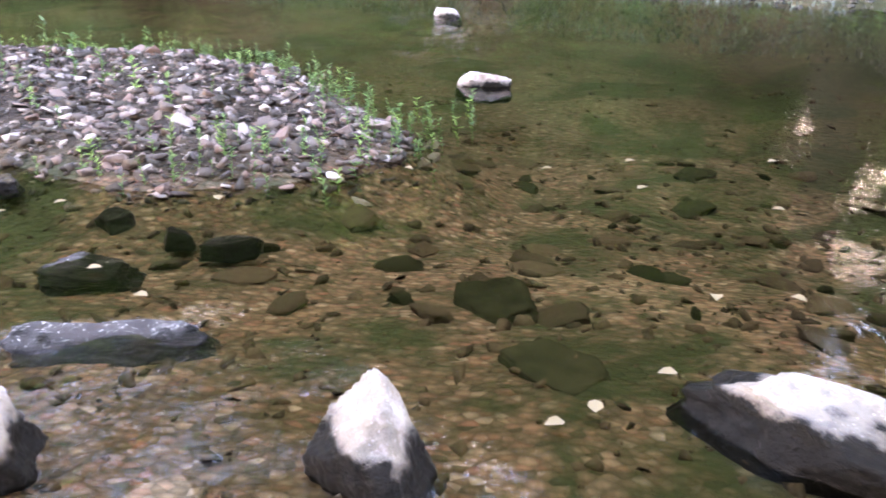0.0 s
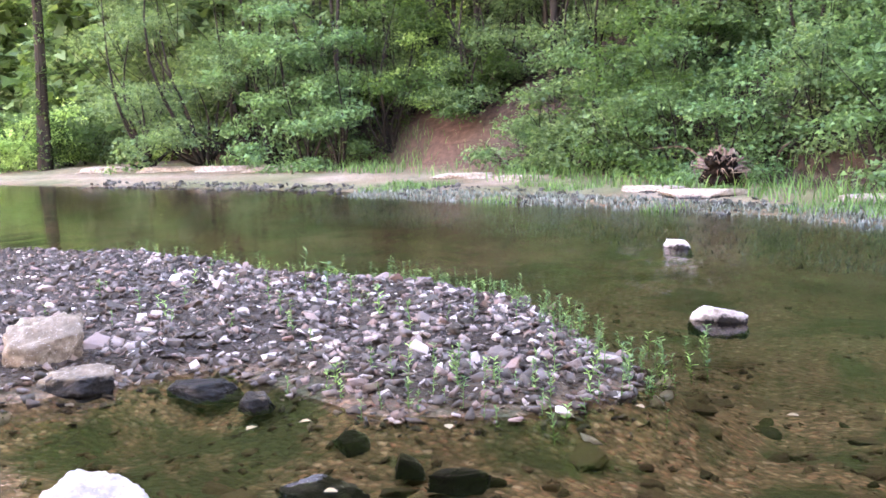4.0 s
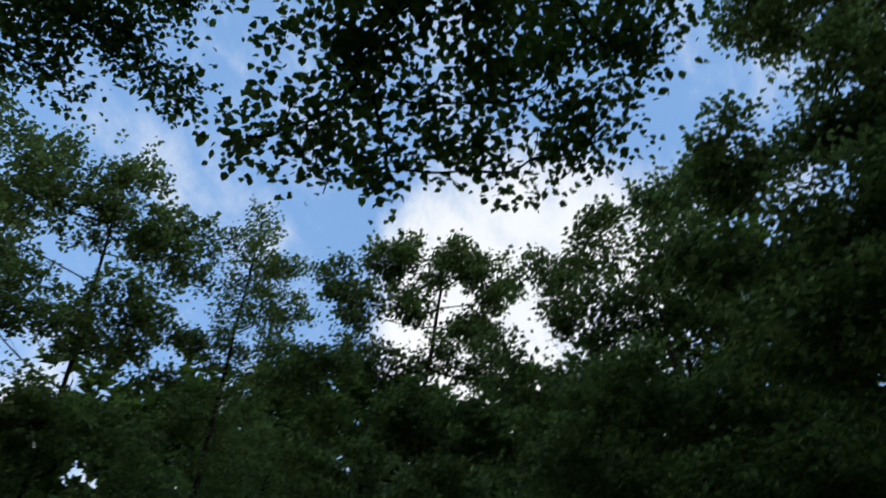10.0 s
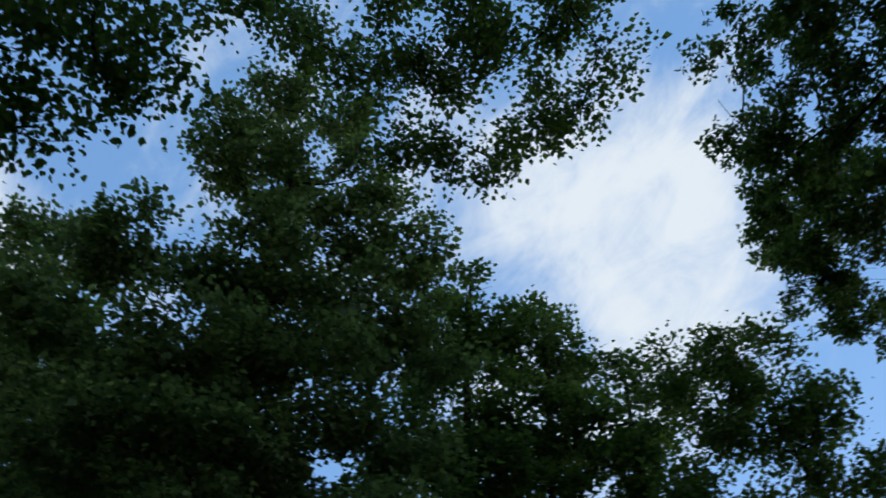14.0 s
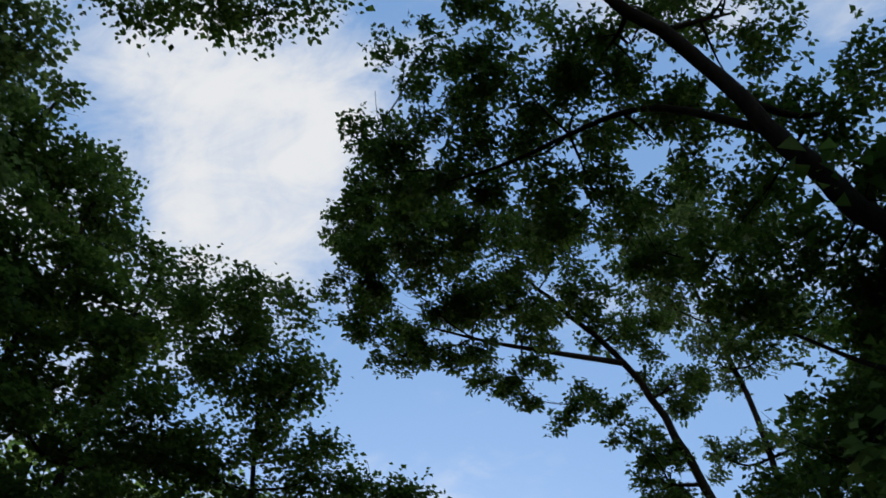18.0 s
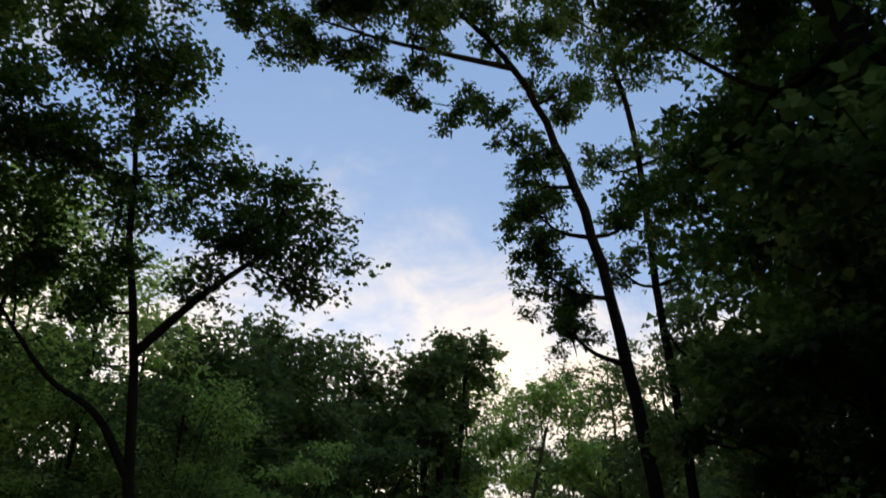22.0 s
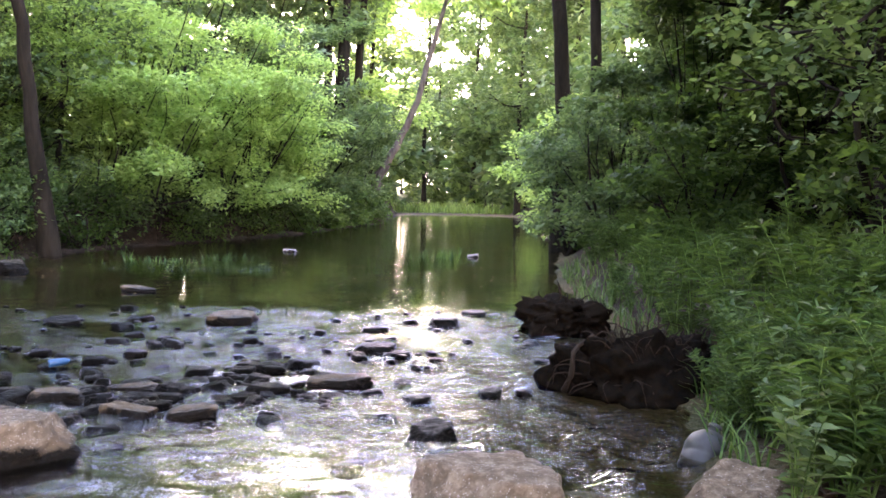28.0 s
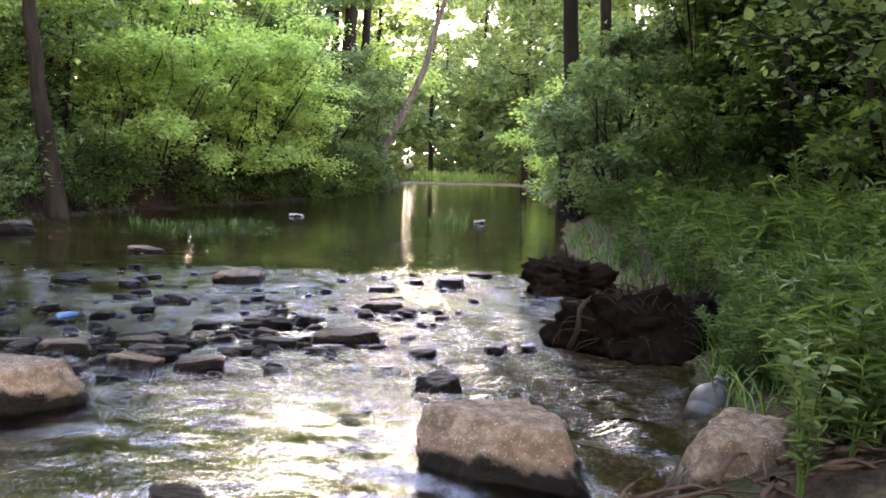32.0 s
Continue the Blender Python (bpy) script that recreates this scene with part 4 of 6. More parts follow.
# ---- the near bank's trees ----
b = foot(-8.6, 18.6)
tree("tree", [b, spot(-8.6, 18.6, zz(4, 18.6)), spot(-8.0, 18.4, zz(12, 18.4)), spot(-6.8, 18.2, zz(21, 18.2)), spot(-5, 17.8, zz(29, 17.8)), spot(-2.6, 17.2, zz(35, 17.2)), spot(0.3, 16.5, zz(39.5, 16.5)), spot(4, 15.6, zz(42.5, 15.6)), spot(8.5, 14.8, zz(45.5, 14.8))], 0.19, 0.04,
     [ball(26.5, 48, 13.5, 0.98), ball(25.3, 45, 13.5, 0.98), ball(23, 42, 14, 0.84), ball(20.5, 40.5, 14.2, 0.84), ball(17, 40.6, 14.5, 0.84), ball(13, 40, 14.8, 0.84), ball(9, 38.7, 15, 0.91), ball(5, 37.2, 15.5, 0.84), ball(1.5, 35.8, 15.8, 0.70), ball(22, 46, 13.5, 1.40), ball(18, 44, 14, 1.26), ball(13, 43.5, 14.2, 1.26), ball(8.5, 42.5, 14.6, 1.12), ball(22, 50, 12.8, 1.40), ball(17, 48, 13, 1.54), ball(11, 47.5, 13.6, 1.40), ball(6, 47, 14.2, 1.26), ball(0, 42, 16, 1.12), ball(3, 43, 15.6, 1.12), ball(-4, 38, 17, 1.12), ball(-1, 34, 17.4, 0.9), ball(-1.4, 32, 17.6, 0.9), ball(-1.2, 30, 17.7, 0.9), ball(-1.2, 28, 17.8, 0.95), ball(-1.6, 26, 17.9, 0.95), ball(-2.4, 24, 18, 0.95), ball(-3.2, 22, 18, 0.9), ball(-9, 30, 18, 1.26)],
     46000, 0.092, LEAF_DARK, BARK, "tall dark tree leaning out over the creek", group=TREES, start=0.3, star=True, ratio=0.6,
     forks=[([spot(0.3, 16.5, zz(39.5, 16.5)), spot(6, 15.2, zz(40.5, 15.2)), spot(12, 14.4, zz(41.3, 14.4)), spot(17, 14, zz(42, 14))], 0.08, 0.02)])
b = foot(-10.6, 19.6)
tree("tree", [b, spot(-10.4, 19.6, zz(12, 19.6)), spot(-9.6, 19.4, zz(24, 19.4)), spot(-9, 19.2, zz(35, 19.2)), spot(-7, 18.6, zz(42, 18.6)), spot(-5, 18, zz(48, 18))], 0.13, 0.04,
     [ball(-6, 49, 17.5, 1.76), ball(-2, 47, 17.3, 1.49), ball(-10, 46, 18, 1.89), ball(-4, 43, 18, 1.49), ball(-12, 40, 18.5, 1.89), ball(-7, 39, 18.5, 1.22), ball(-13, 34, 18.5, 1.76), ball(-12, 27, 19, 1.62), ball(-6, 33, 19, 0.81), ball(-13.5, 20, 19, 1.76), ball(-7, 26, 19.3, 0.81)],
     24000, 0.10, LEAF_MID, BARK, "tall slender dark-trunked tree", group=TREES, star=True, ratio=0.62)
# thick tree close by, leaning overhead
b = foot(-29, 8.0)
tree("tree", [b, spot(-28.5, 7.6, 3.2), spot(-26, 7.1, zz(38, 7.1)), spot(-22.5, 6.7, zz(45, 6.7)), spot(-18, 6.2, zz(52, 6.2)), spot(-10, 5.6, zz(60, 5.6)), spot(5, 4.8, zz(67, 4.8))], 0.19, 0.07,
     [ball(22, 60, 7.0, 0.81), ball(25, 55.5, 8, 0.81), ball(23.5, 52.5, 8, 0.74), ball(16, 57, 7, 0.94), ball(18, 53, 7.8, 0.94), ball(10, 60, 6.5, 0.94), ball(9, 54, 7.4, 1.01), ball(2, 57, 6.8, 1.08), ball(1, 51, 7.6, 1.01), ball(-6, 54, 7.2, 0.94), ball(-4, 47, 8, 0.94), ball(-13, 48, 8, 1.08), ball(-8, 62, 6, 0.94), ball(12, 65, 5.8, 0.94), ball(-18, 60, 6.0, 1.08), ball(-24, 52, 7, 1.08), ball(-16, 41, 8.4, 1.22), ball(-24, 38, 8.4, 1.22), ball(-30, 45, 7.8, 1.35), ball(-20, 31, 9, 1.49), ball(-28, 28, 9, 1.62), ball(-14, 33, 9.5, 1.22), ball(-10, 44, 8, 0.9), ball(-2, 60, 6.2, 0.9), ball(5, 49, 8, 0.8), ball(-22, 45, 7.5, 1.0), ball(-30, 36, 8, 1.1), ball(-12, 55, 6.8, 0.9), ball(14, 53, 7.6, 0.8), ball(-4, 67, 5.6, 0.8)],
     50000, 0.073, LEAF_DARK, BARK, "thick tree leaning over from the near bank", group=TREES, start=0.45, star=True, ratio=0.6,
     forks=[([spot(-18, 6.2, zz(52, 6.2)), spot(-5, 6.4, zz(56, 6.4)), spot(10, 7.2, zz(53.5, 7.2)), spot(17, 7.6, zz(52, 7.6))], 0.06, 0.015), ([spot(-26, 7.1, zz(38, 7.1)), spot(-20, 7.6, zz(36, 7.6)), spot(-13, 8.4, zz(40, 8.4))], 0.055, 0.02)])
# branch of big leaves hanging over from a tree behind
k = [ball(133, 44.5, 4.6, 0.22), ball(130, 46, 4.6, 0.36), ball(125, 44, 4.8, 0.32), ball(119, 45, 5.0, 0.34), ball(112, 45.5, 5.2, 0.36), ball(106, 46.5, 5.4, 0.36), ball(99, 48.5, 5.4, 0.4), ball(128, 51, 4.4, 0.45), ball(121, 49.5, 4.6, 0.45), ball(113, 50, 4.8, 0.5), ball(105, 51, 5, 0.5), ball(97, 53, 5.2, 0.5), ball(122, 55, 4, 0.5), ball(112, 55, 4.2, 0.6), ball(102, 56, 4.6, 0.6), ball(94, 56, 5, 0.5), ball(127, 57, 4.0, 0.5), ball(116, 60, 3.6, 0.6), ball(108, 58, 4.0, 0.6), ball(103, 63, 4, 0.7), ball(92, 62, 4.6, 0.6), ball(128, 64, 3.6, 0.6)]
tree("tree", [(2.4, -2.6, lie(2.4, -2.6)), (2.0, -2.5, 2.5), (0.6, -2.2, 5.2), (-1.2, -1.7, 6.6), (-2.8, -1.2, 7.2)], 0.17, 0.05, k, 11000, 0.068, LEAF_DARK, BARK, "near tree with drooping sprays of heart-shaped leaves", group=TREES, oval=True, ratio=0.85, start=0.55, spread=0.13)
# a second tree upstream, its small-leaved boughs hanging beside the first one's
k = [ball(152, 47, 5.6, 0.5), ball(148, 46.5, 5.6, 0.45), ball(144, 47, 5.6, 0.4), ball(141.5, 45.5, 5.6, 0.28), ball(150, 52, 5.4, 0.6), ball(144, 52, 5.4, 0.5), ball(157, 50, 5.6, 0.7), ball(156, 43.5, 5.8, 0.5), ball(150, 43, 5.8, 0.34), ball(147, 58, 5, 0.7), ball(156, 58, 5, 0.8), ball(140, 60, 4.8, 0.5)]
tree("tree", [(1.6, -7.2, lie(1.6, -7.2)), (1.2, -7.0, 3.0), (0.0, -6.4, 6.0), (-1.6, -5.2, 8.0)], 0.16, 0.04, k, 13000, 0.058, LEAF_DARK, BARK, "tree upstream with dense boughs of small dark leaves", group=TREES, oval=True, ratio=0.7, start=0.5, spread=0.10)
k = [ball(83, 62, 7.5, 0.7), ball(77, 62.5, 7.5, 0.7), ball(70, 61, 7.5, 0.7), ball(64, 57, 7.8, 0.55), ball(59, 56, 7.8, 0.5), ball(54, 56.5, 7.8, 0.5), ball(48, 58.5, 7.6, 0.6), ball(42, 59.5, 7.4, 0.5), ball(37, 62, 7, 0.5), ball(62, 61.5, 7.2, 0.8), ball(52, 62.5, 7, 0.8), ball(44, 65, 6.4, 0.7), ball(56, 67, 6, 0.8), ball(70, 67, 6, 0.8), ball(86, 66, 6, 0.8), ball(36, 67, 6, 0.6)]
tree("tree", [(4.2, 1.0, lie(4.2, 1.0)), (3.8, 1.2, 4.5), (2.2, 1.8, 9.5), (-0.6, 2.4, 13.2), (-3.0, 2.8, 14.8)], 0.22, 0.05, k, 11500, 0.078, LEAF_DARK, BARK, "tall near tree whose branches reach over the creek", group=TREES, ratio=0.8, start=0.6)


# ---- woods that close the place ----
def woods(seed, spots, size, mat, label, zlo=0.2):
    r = np.random.default_rng(seed)
    for i, (x, y, h, w, n) in enumerate(spots):
        z = lie(x, y)
        cl = round_crown(x, y, z + h * zlo, z + h, w, 14, seed + i)
        tree("tree", [(x, y, z - 0.1), (x + r.uniform(-0.3, 0.3), y, z + h * 0.4), (x + r.uniform(-0.5, 0.5), y + r.uniform(-0.4, 0.4), z + h * 0.93)], 0.011 * h, 0.03, cl, int(0.76 * n), 1.13 * size, mat, BARK, label, group=TREES, spread=0.28, twigs=2, apart=False)


# the wooded hillside's understorey
under = []
for i, be in enumerate(np.arange(82, 160, 4.5)):
    d = (23.5, 26, 24.5)[i % 3]
    x, y = inland(be, d)
    under.append((x, y, 6.5 + (i % 3), 2.6, 7000))
for i, be in enumerate(np.arange(24, 82, 5.5)):
    d = (17.5, 19.5, 22)[i % 3]
    x, y = inland(be, d)
    under.append((x, y, 6.0 + (i % 3), 2.3, 8000))
woods(27, [k for k in under if k[1] > -13], 0.10, LEAF_MID, "bushy young tree on the wooded slope", 0.02)
woods(28, [k for k in under if k[1] <= -13], 0.12, LEAF_MID, "light green young tree on the wooded slope", 0.02)
for x, y in ((5.5, 52), (9, 56), (-3.5, 54), (-5, 60), (14, 64), (-9, 48), (8, 46), (3.5, 76), (-1, 80), (3.4, 58), (6.5, 60)):
    under_far = [(x, y, 7.5, 3.2, 2600)]
    woods(int(400 + x * 7 + y), under_far, 0.4, LEAF_MID, "bushy tree beyond the end of the pool", 0.02)


woods(23, [(*spot(be, 50 + 3 * math.sin(be), 0)[:2], 20, 5.5, 4200) for be in np.arange(82, 162, 6.0)], 0.8, LEAF_DARK, "distant tree on the hilltop", 0.0)
woods(24, [(*inland(be, 37 + 2 * math.sin(3 * be)), 11, 4.2, 5200) for be in np.arange(84, 160, 5.0)], 0.5, LEAF_DARK, "dense tree high on the wooded hillside", 0.0)
wr = np.random.default_rng(21)
hill = []
for be, d, h in ((142, 31, 13), (133, 30, 14), (124, 31, 13), (117, 30, 12), (109, 31, 13), (101, 28, 12), (93, 28, 13), (85, 26, 13), (150, 27, 14), (158, 25, 15), (128, 38, 16), (112, 38, 15), (97, 36, 15)):
    x, y = inland(be, d)
    hill.append((x, y, h, 3.6, 4200))
for be, d, h in ((146, 40, 19), (139, 42, 20), (131, 44, 20), (123, 44, 19), (115, 46, 19), (105, 44, 18), (151, 36, 18)):
    x, y = inland(be, d)
    hill.append((x, y, h + 2, 4.8, 5000))
for be, d in ((126, 27), (130.5, 28), (135, 28.5), (139, 29), (143, 26), (132.5, 34), (137, 35), (128, 33)):
    x, y = inland(be, d)
    hill.append((x, y, 8.5, 2.8, 4600))
woods(31, [k for k in hill if k[2] < 17], 0.32, LEAF_MID, "leafy tree on the wooded hillside", 0.08)
woods(36, [k for k in hill if k[2] >= 17], 0.55, LEAF_DARK, "tall dark tree high on the hillside", 0.02)
down = []
for be, d, h in ((30, 24, 13), (36, 21, 12), (44, 21, 12), (52, 21, 12), (61, 20, 12), (70, 21, 12), (26, 32, 14), (19, 40, 13), (34, 30, 15)):
    x, y, _ = spot(be, d, 0)
    down.append((x, y, h, 3.0, 8500))
woods(38, [(*spot(be, d, 0)[:2], h, 3.2, 5200) for be, d, h in ((66, 22.5, 13), (73, 24, 15), (80, 22.5, 15), (87, 23.5, 15), (94, 24.5, 14), (101, 25, 13))], 0.3, LEAF_DARK, "dark tree behind the great tree", 0.1)
woods(39, [(*spot(be, 42 + 3 * math.sin(be), 0)[:2], 13, 4.2, 4000) for be in np.arange(13, 44, 4.5)], 0.5, LEAF_DARK, "distant dark tree behind the opposite bank", 0.0)
woods(41, down, 0.15, LEAF_BRIGHT, "leafy tree on the opposite bank", 0.05)
far = []
for x, y, h in ((-12, 62, 18), (-6, 74, 19), (0, 88, 21), (7, 84, 20), (12, 72, 19), (16, 58, 17), (-20, 54, 17), (22, 76, 19), (-16, 82, 20), (3, 104, 24), (9, 62, 15), (5.5, 68, 15)):
    far.append((x, y, h, 4.6, 4600))
woods(48, [(x, 92 + 9 * math.sin(x), 10 + 2 * math.cos(3 * x), 4.2, 3000) for x in np.arange(-24, 30, 4.0)], 0.6, LEAF_MID, "low tree beyond the meadow", 0.0)
woods(51, far, 0.55, LEAF_MID, "distant tree beyond the end of the pool", 0.08)
right = []
for x, y, h in ((6.5, 26, 13), (7, 33, 13), (8, 41, 13), (9, 50, 13), (7.5, 20, 13), (9, 14, 12), (11, 22, 14), (8.5, 8.5, 11), (11, 4, 12), (7.5, 1.5, 10), (8, -5, 12), (4, -9, 13), (-2, -14, 14), (14, 11, 14), (-8, -26, 14), (-16, -34, 14), (2, -22, 14), (-24, -32, 14)):
    right.append((x, y, h, 2.8, 4200 if y > 0 else 1500))
# unseen trees behind the viewpoint, added to keep sky light off the near bank
woods(62, [(4.9, -1.4, 10, 2.3, 4200), (6.6, 0.4, 10, 2.4, 3200), (3.4, -5.4, 10, 2.3, 4200), (6.4, -3.8, 11, 2.6, 3200), (4.6, -8.4, 11, 2.6, 3200), (8.6, -1.6, 11, 2.6, 2600)], 0.26, LEAF_MID, "unseen tree added behind the viewpoint to shade the near bank", 0.04)
right += [(4.6, 6.2, 9, 2.2, 6500), (4.2, 10.5, 10, 2.3, 6500), (4.8, 2.6, 9, 2.2, 6000), (5.0, 14.5, 10, 2.2, 5500)]
woods(61, right[:-4], 0.25, LEAF_MID, "leafy tree on the near bank", 0.05)
woods(64, [(8.5, 4.5, 7, 2.0, 5200), (8.5, 8.5, 7.5, 2.0, 5200), (8.2, 12.0, 8, 2.0, 5200), (7.6, 16, 8, 2.0, 4600), (10.5, 6.5, 9, 2.4, 4600), (10.5, 11, 9, 2.4, 4600), (7.0, 20.5, 8, 2.0, 4200), (10.8, 16, 10, 2.6, 4600), (12.5, 5.5, 9, 2.6, 3000), (13, 9.5, 9, 2.6, 3000), (13, 14, 9, 2.6, 3000)], 0.2, LEAF_DARK, "dense young tree behind the near bank", 0.0)
woods(66, right[-4:], 0.15, LEAF_DARK, "dark tree whose crown shades the near bank", 0.42)


# ---- shrubs ----
def shrub(name, x, y, r, h, n, size, mat, label, seed, lift=0.1, oval=False, stems=5, out=(0, 0), flat=0.5, group="bank shrubs", k=9, spread=0.13, z=None):
    q = np.random.default_rng(seed)
    z = lie(x, y) if z is None else z
    t = thing(name, (x, y, z - 0.03), label, "shrub", group)
    cl = []
    for i in range(k):
        a, d = i * 2.4 + q.uniform(-0.5, 0.5), r * q.uniform(0.15, 0.8)
        hh = h * (lift + (1 - lift) * (i + q.random()) / k)
        rr = r * q.uniform(0.24, 0.46)
        fac = hh / h
        cl.append((d * math.cos(a) + out[0] * fac, d * math.sin(a) + out[1] * fac, hh, rr * 1.15, rr * 1.15, rr * 0.42))
    m = Soup()
    for c in cl[::max(1, k // stems)]:
        limb_to(m, (q.uniform(-0.1, 0.1), q.uniform(-0.1, 0.1), 0), c[:3], 0.012 + 0.010 * h, 0.006, 0.02)
    for c in cl:
        for _ in range(2):
            g = np.array(c[:3]) + q.standard_normal(3) * np.array(c[3:]) * 0.6
            limb_to(m, (c[0] * 0.5, c[1] * 0.5, c[2] * 0.55), g, 0.012, 0.004, 0.03, 3, 4)
    tagged(part("branchwork", m.mesh("branchwork", BARK, True), t), kind="stuff")
    s = Soup()
    foliage(s, cl, int(n * (1 if oval else 0.74)), size * (1 if oval else 1.13), oval, spread, flat, 0.8, q)
    part("crown", s.mesh("crown", mat), t)
    return t


# left bank downstream: bright bushes over the cut bank, its light put into their colour
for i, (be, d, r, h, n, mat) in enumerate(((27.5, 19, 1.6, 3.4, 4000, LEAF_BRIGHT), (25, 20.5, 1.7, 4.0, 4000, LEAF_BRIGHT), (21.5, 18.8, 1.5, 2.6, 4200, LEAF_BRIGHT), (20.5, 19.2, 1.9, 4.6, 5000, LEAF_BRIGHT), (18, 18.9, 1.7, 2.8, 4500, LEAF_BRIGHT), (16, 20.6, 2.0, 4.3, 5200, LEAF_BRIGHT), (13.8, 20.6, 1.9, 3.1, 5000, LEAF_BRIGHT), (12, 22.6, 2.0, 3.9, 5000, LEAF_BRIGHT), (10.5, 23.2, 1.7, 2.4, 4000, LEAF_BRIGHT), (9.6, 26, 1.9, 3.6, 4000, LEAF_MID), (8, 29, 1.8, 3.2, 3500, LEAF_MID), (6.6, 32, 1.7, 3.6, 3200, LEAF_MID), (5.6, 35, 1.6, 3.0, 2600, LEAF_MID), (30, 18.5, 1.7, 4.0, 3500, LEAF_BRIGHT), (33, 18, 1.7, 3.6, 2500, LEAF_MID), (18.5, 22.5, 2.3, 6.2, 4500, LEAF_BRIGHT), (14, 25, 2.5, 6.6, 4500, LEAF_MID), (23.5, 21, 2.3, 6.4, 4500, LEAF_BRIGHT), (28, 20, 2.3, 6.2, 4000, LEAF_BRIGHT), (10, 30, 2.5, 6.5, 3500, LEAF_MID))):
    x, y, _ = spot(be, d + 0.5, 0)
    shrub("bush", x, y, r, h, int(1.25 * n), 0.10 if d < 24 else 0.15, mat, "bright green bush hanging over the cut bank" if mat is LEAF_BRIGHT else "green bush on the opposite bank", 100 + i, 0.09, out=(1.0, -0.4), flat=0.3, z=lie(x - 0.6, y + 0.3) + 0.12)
# low growth on the lip of the cut bank
for i, y in enumerate(np.arange(11.5, 36, 0.95)):
    x = line(y, LEFT_FOOT) - 0.35
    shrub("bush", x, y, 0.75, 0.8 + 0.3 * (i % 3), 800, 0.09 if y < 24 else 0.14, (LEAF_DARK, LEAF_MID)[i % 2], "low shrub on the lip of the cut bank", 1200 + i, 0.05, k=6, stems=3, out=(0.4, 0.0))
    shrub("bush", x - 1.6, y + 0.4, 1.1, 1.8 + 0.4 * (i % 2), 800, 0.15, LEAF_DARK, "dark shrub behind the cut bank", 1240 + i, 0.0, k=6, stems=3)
    # shrubs added to darken the soil band below the lip
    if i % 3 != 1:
        shrub("bush", x + 0.42, y + 0.2, 0.5, 0.42 + 0.12 * (i % 4), 420, 0.08 if y < 24 else 0.13, LEAF_DARK, "low dark shrub added to darken the foot of the cut bank", 1280 + i, 0.0, k=5, stems=3)
# right bank: dark shrubs, the bank's shade put into their leaf colour
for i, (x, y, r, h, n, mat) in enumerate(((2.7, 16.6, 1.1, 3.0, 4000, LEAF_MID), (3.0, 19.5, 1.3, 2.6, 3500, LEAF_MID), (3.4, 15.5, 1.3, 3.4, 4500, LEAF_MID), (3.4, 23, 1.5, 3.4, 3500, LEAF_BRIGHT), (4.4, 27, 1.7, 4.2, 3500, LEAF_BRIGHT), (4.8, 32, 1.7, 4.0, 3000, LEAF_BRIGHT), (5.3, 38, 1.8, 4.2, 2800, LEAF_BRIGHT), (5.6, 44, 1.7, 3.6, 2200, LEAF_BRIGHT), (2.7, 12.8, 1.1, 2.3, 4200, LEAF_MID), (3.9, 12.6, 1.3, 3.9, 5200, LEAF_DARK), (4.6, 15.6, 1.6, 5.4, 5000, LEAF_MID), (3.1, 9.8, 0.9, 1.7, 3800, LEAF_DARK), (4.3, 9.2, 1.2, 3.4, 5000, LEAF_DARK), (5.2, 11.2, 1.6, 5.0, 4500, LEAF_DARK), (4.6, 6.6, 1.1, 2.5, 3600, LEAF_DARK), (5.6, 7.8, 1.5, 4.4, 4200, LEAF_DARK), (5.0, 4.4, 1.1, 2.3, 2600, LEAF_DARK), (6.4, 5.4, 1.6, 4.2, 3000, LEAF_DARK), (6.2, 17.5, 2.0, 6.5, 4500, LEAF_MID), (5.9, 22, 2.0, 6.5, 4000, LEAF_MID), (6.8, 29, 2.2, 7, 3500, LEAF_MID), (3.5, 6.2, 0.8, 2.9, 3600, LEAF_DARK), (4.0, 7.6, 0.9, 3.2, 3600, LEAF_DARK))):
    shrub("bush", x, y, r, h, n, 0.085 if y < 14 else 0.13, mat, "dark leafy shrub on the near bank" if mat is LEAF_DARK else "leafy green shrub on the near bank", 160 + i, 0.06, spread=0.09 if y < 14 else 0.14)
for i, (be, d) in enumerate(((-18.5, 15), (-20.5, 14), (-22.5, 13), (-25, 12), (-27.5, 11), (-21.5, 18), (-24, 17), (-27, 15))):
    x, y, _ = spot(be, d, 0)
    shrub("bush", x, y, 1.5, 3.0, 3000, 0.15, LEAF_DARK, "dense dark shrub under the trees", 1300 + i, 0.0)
# far bank: undergrowth on the slope
fb = []
for i in range(58):
    be = 84 + 60 * ((i * 0.618) % 1.0)
    row = wr.integers(0, 4)
    x0, y0, _ = spot(be, 15, 0)
    for d in np.arange(12, 30, 0.1):
        x0, y0, _ = spot(be, d, 0)
        if x0 < line(y0, LEFT_FOOT) - 0.5 - 1.7 * row:
            break
    if 109 < be < 122 and row < 1:
        continue
    fb.append((x0, y0, be, row))
for i, (x, y, be, row) in enumerate(fb):
    mat = (LEAF_BLUE, LEAF_MID, LEAF_BLUE, LEAF_DARK)[i % 4] if be < 110 else (LEAF_MID, LEAF_DARK, LEAF_BRIGHT)[i % 3]
    shrub("bush", x, y, 1.0 + 0.25 * (i % 3), 1.3 + 0.5 * (i % 4), 2300, 0.095, mat, "tangled shrub on the far bank slope", 300 + i, 0.05, k=7, stems=3)
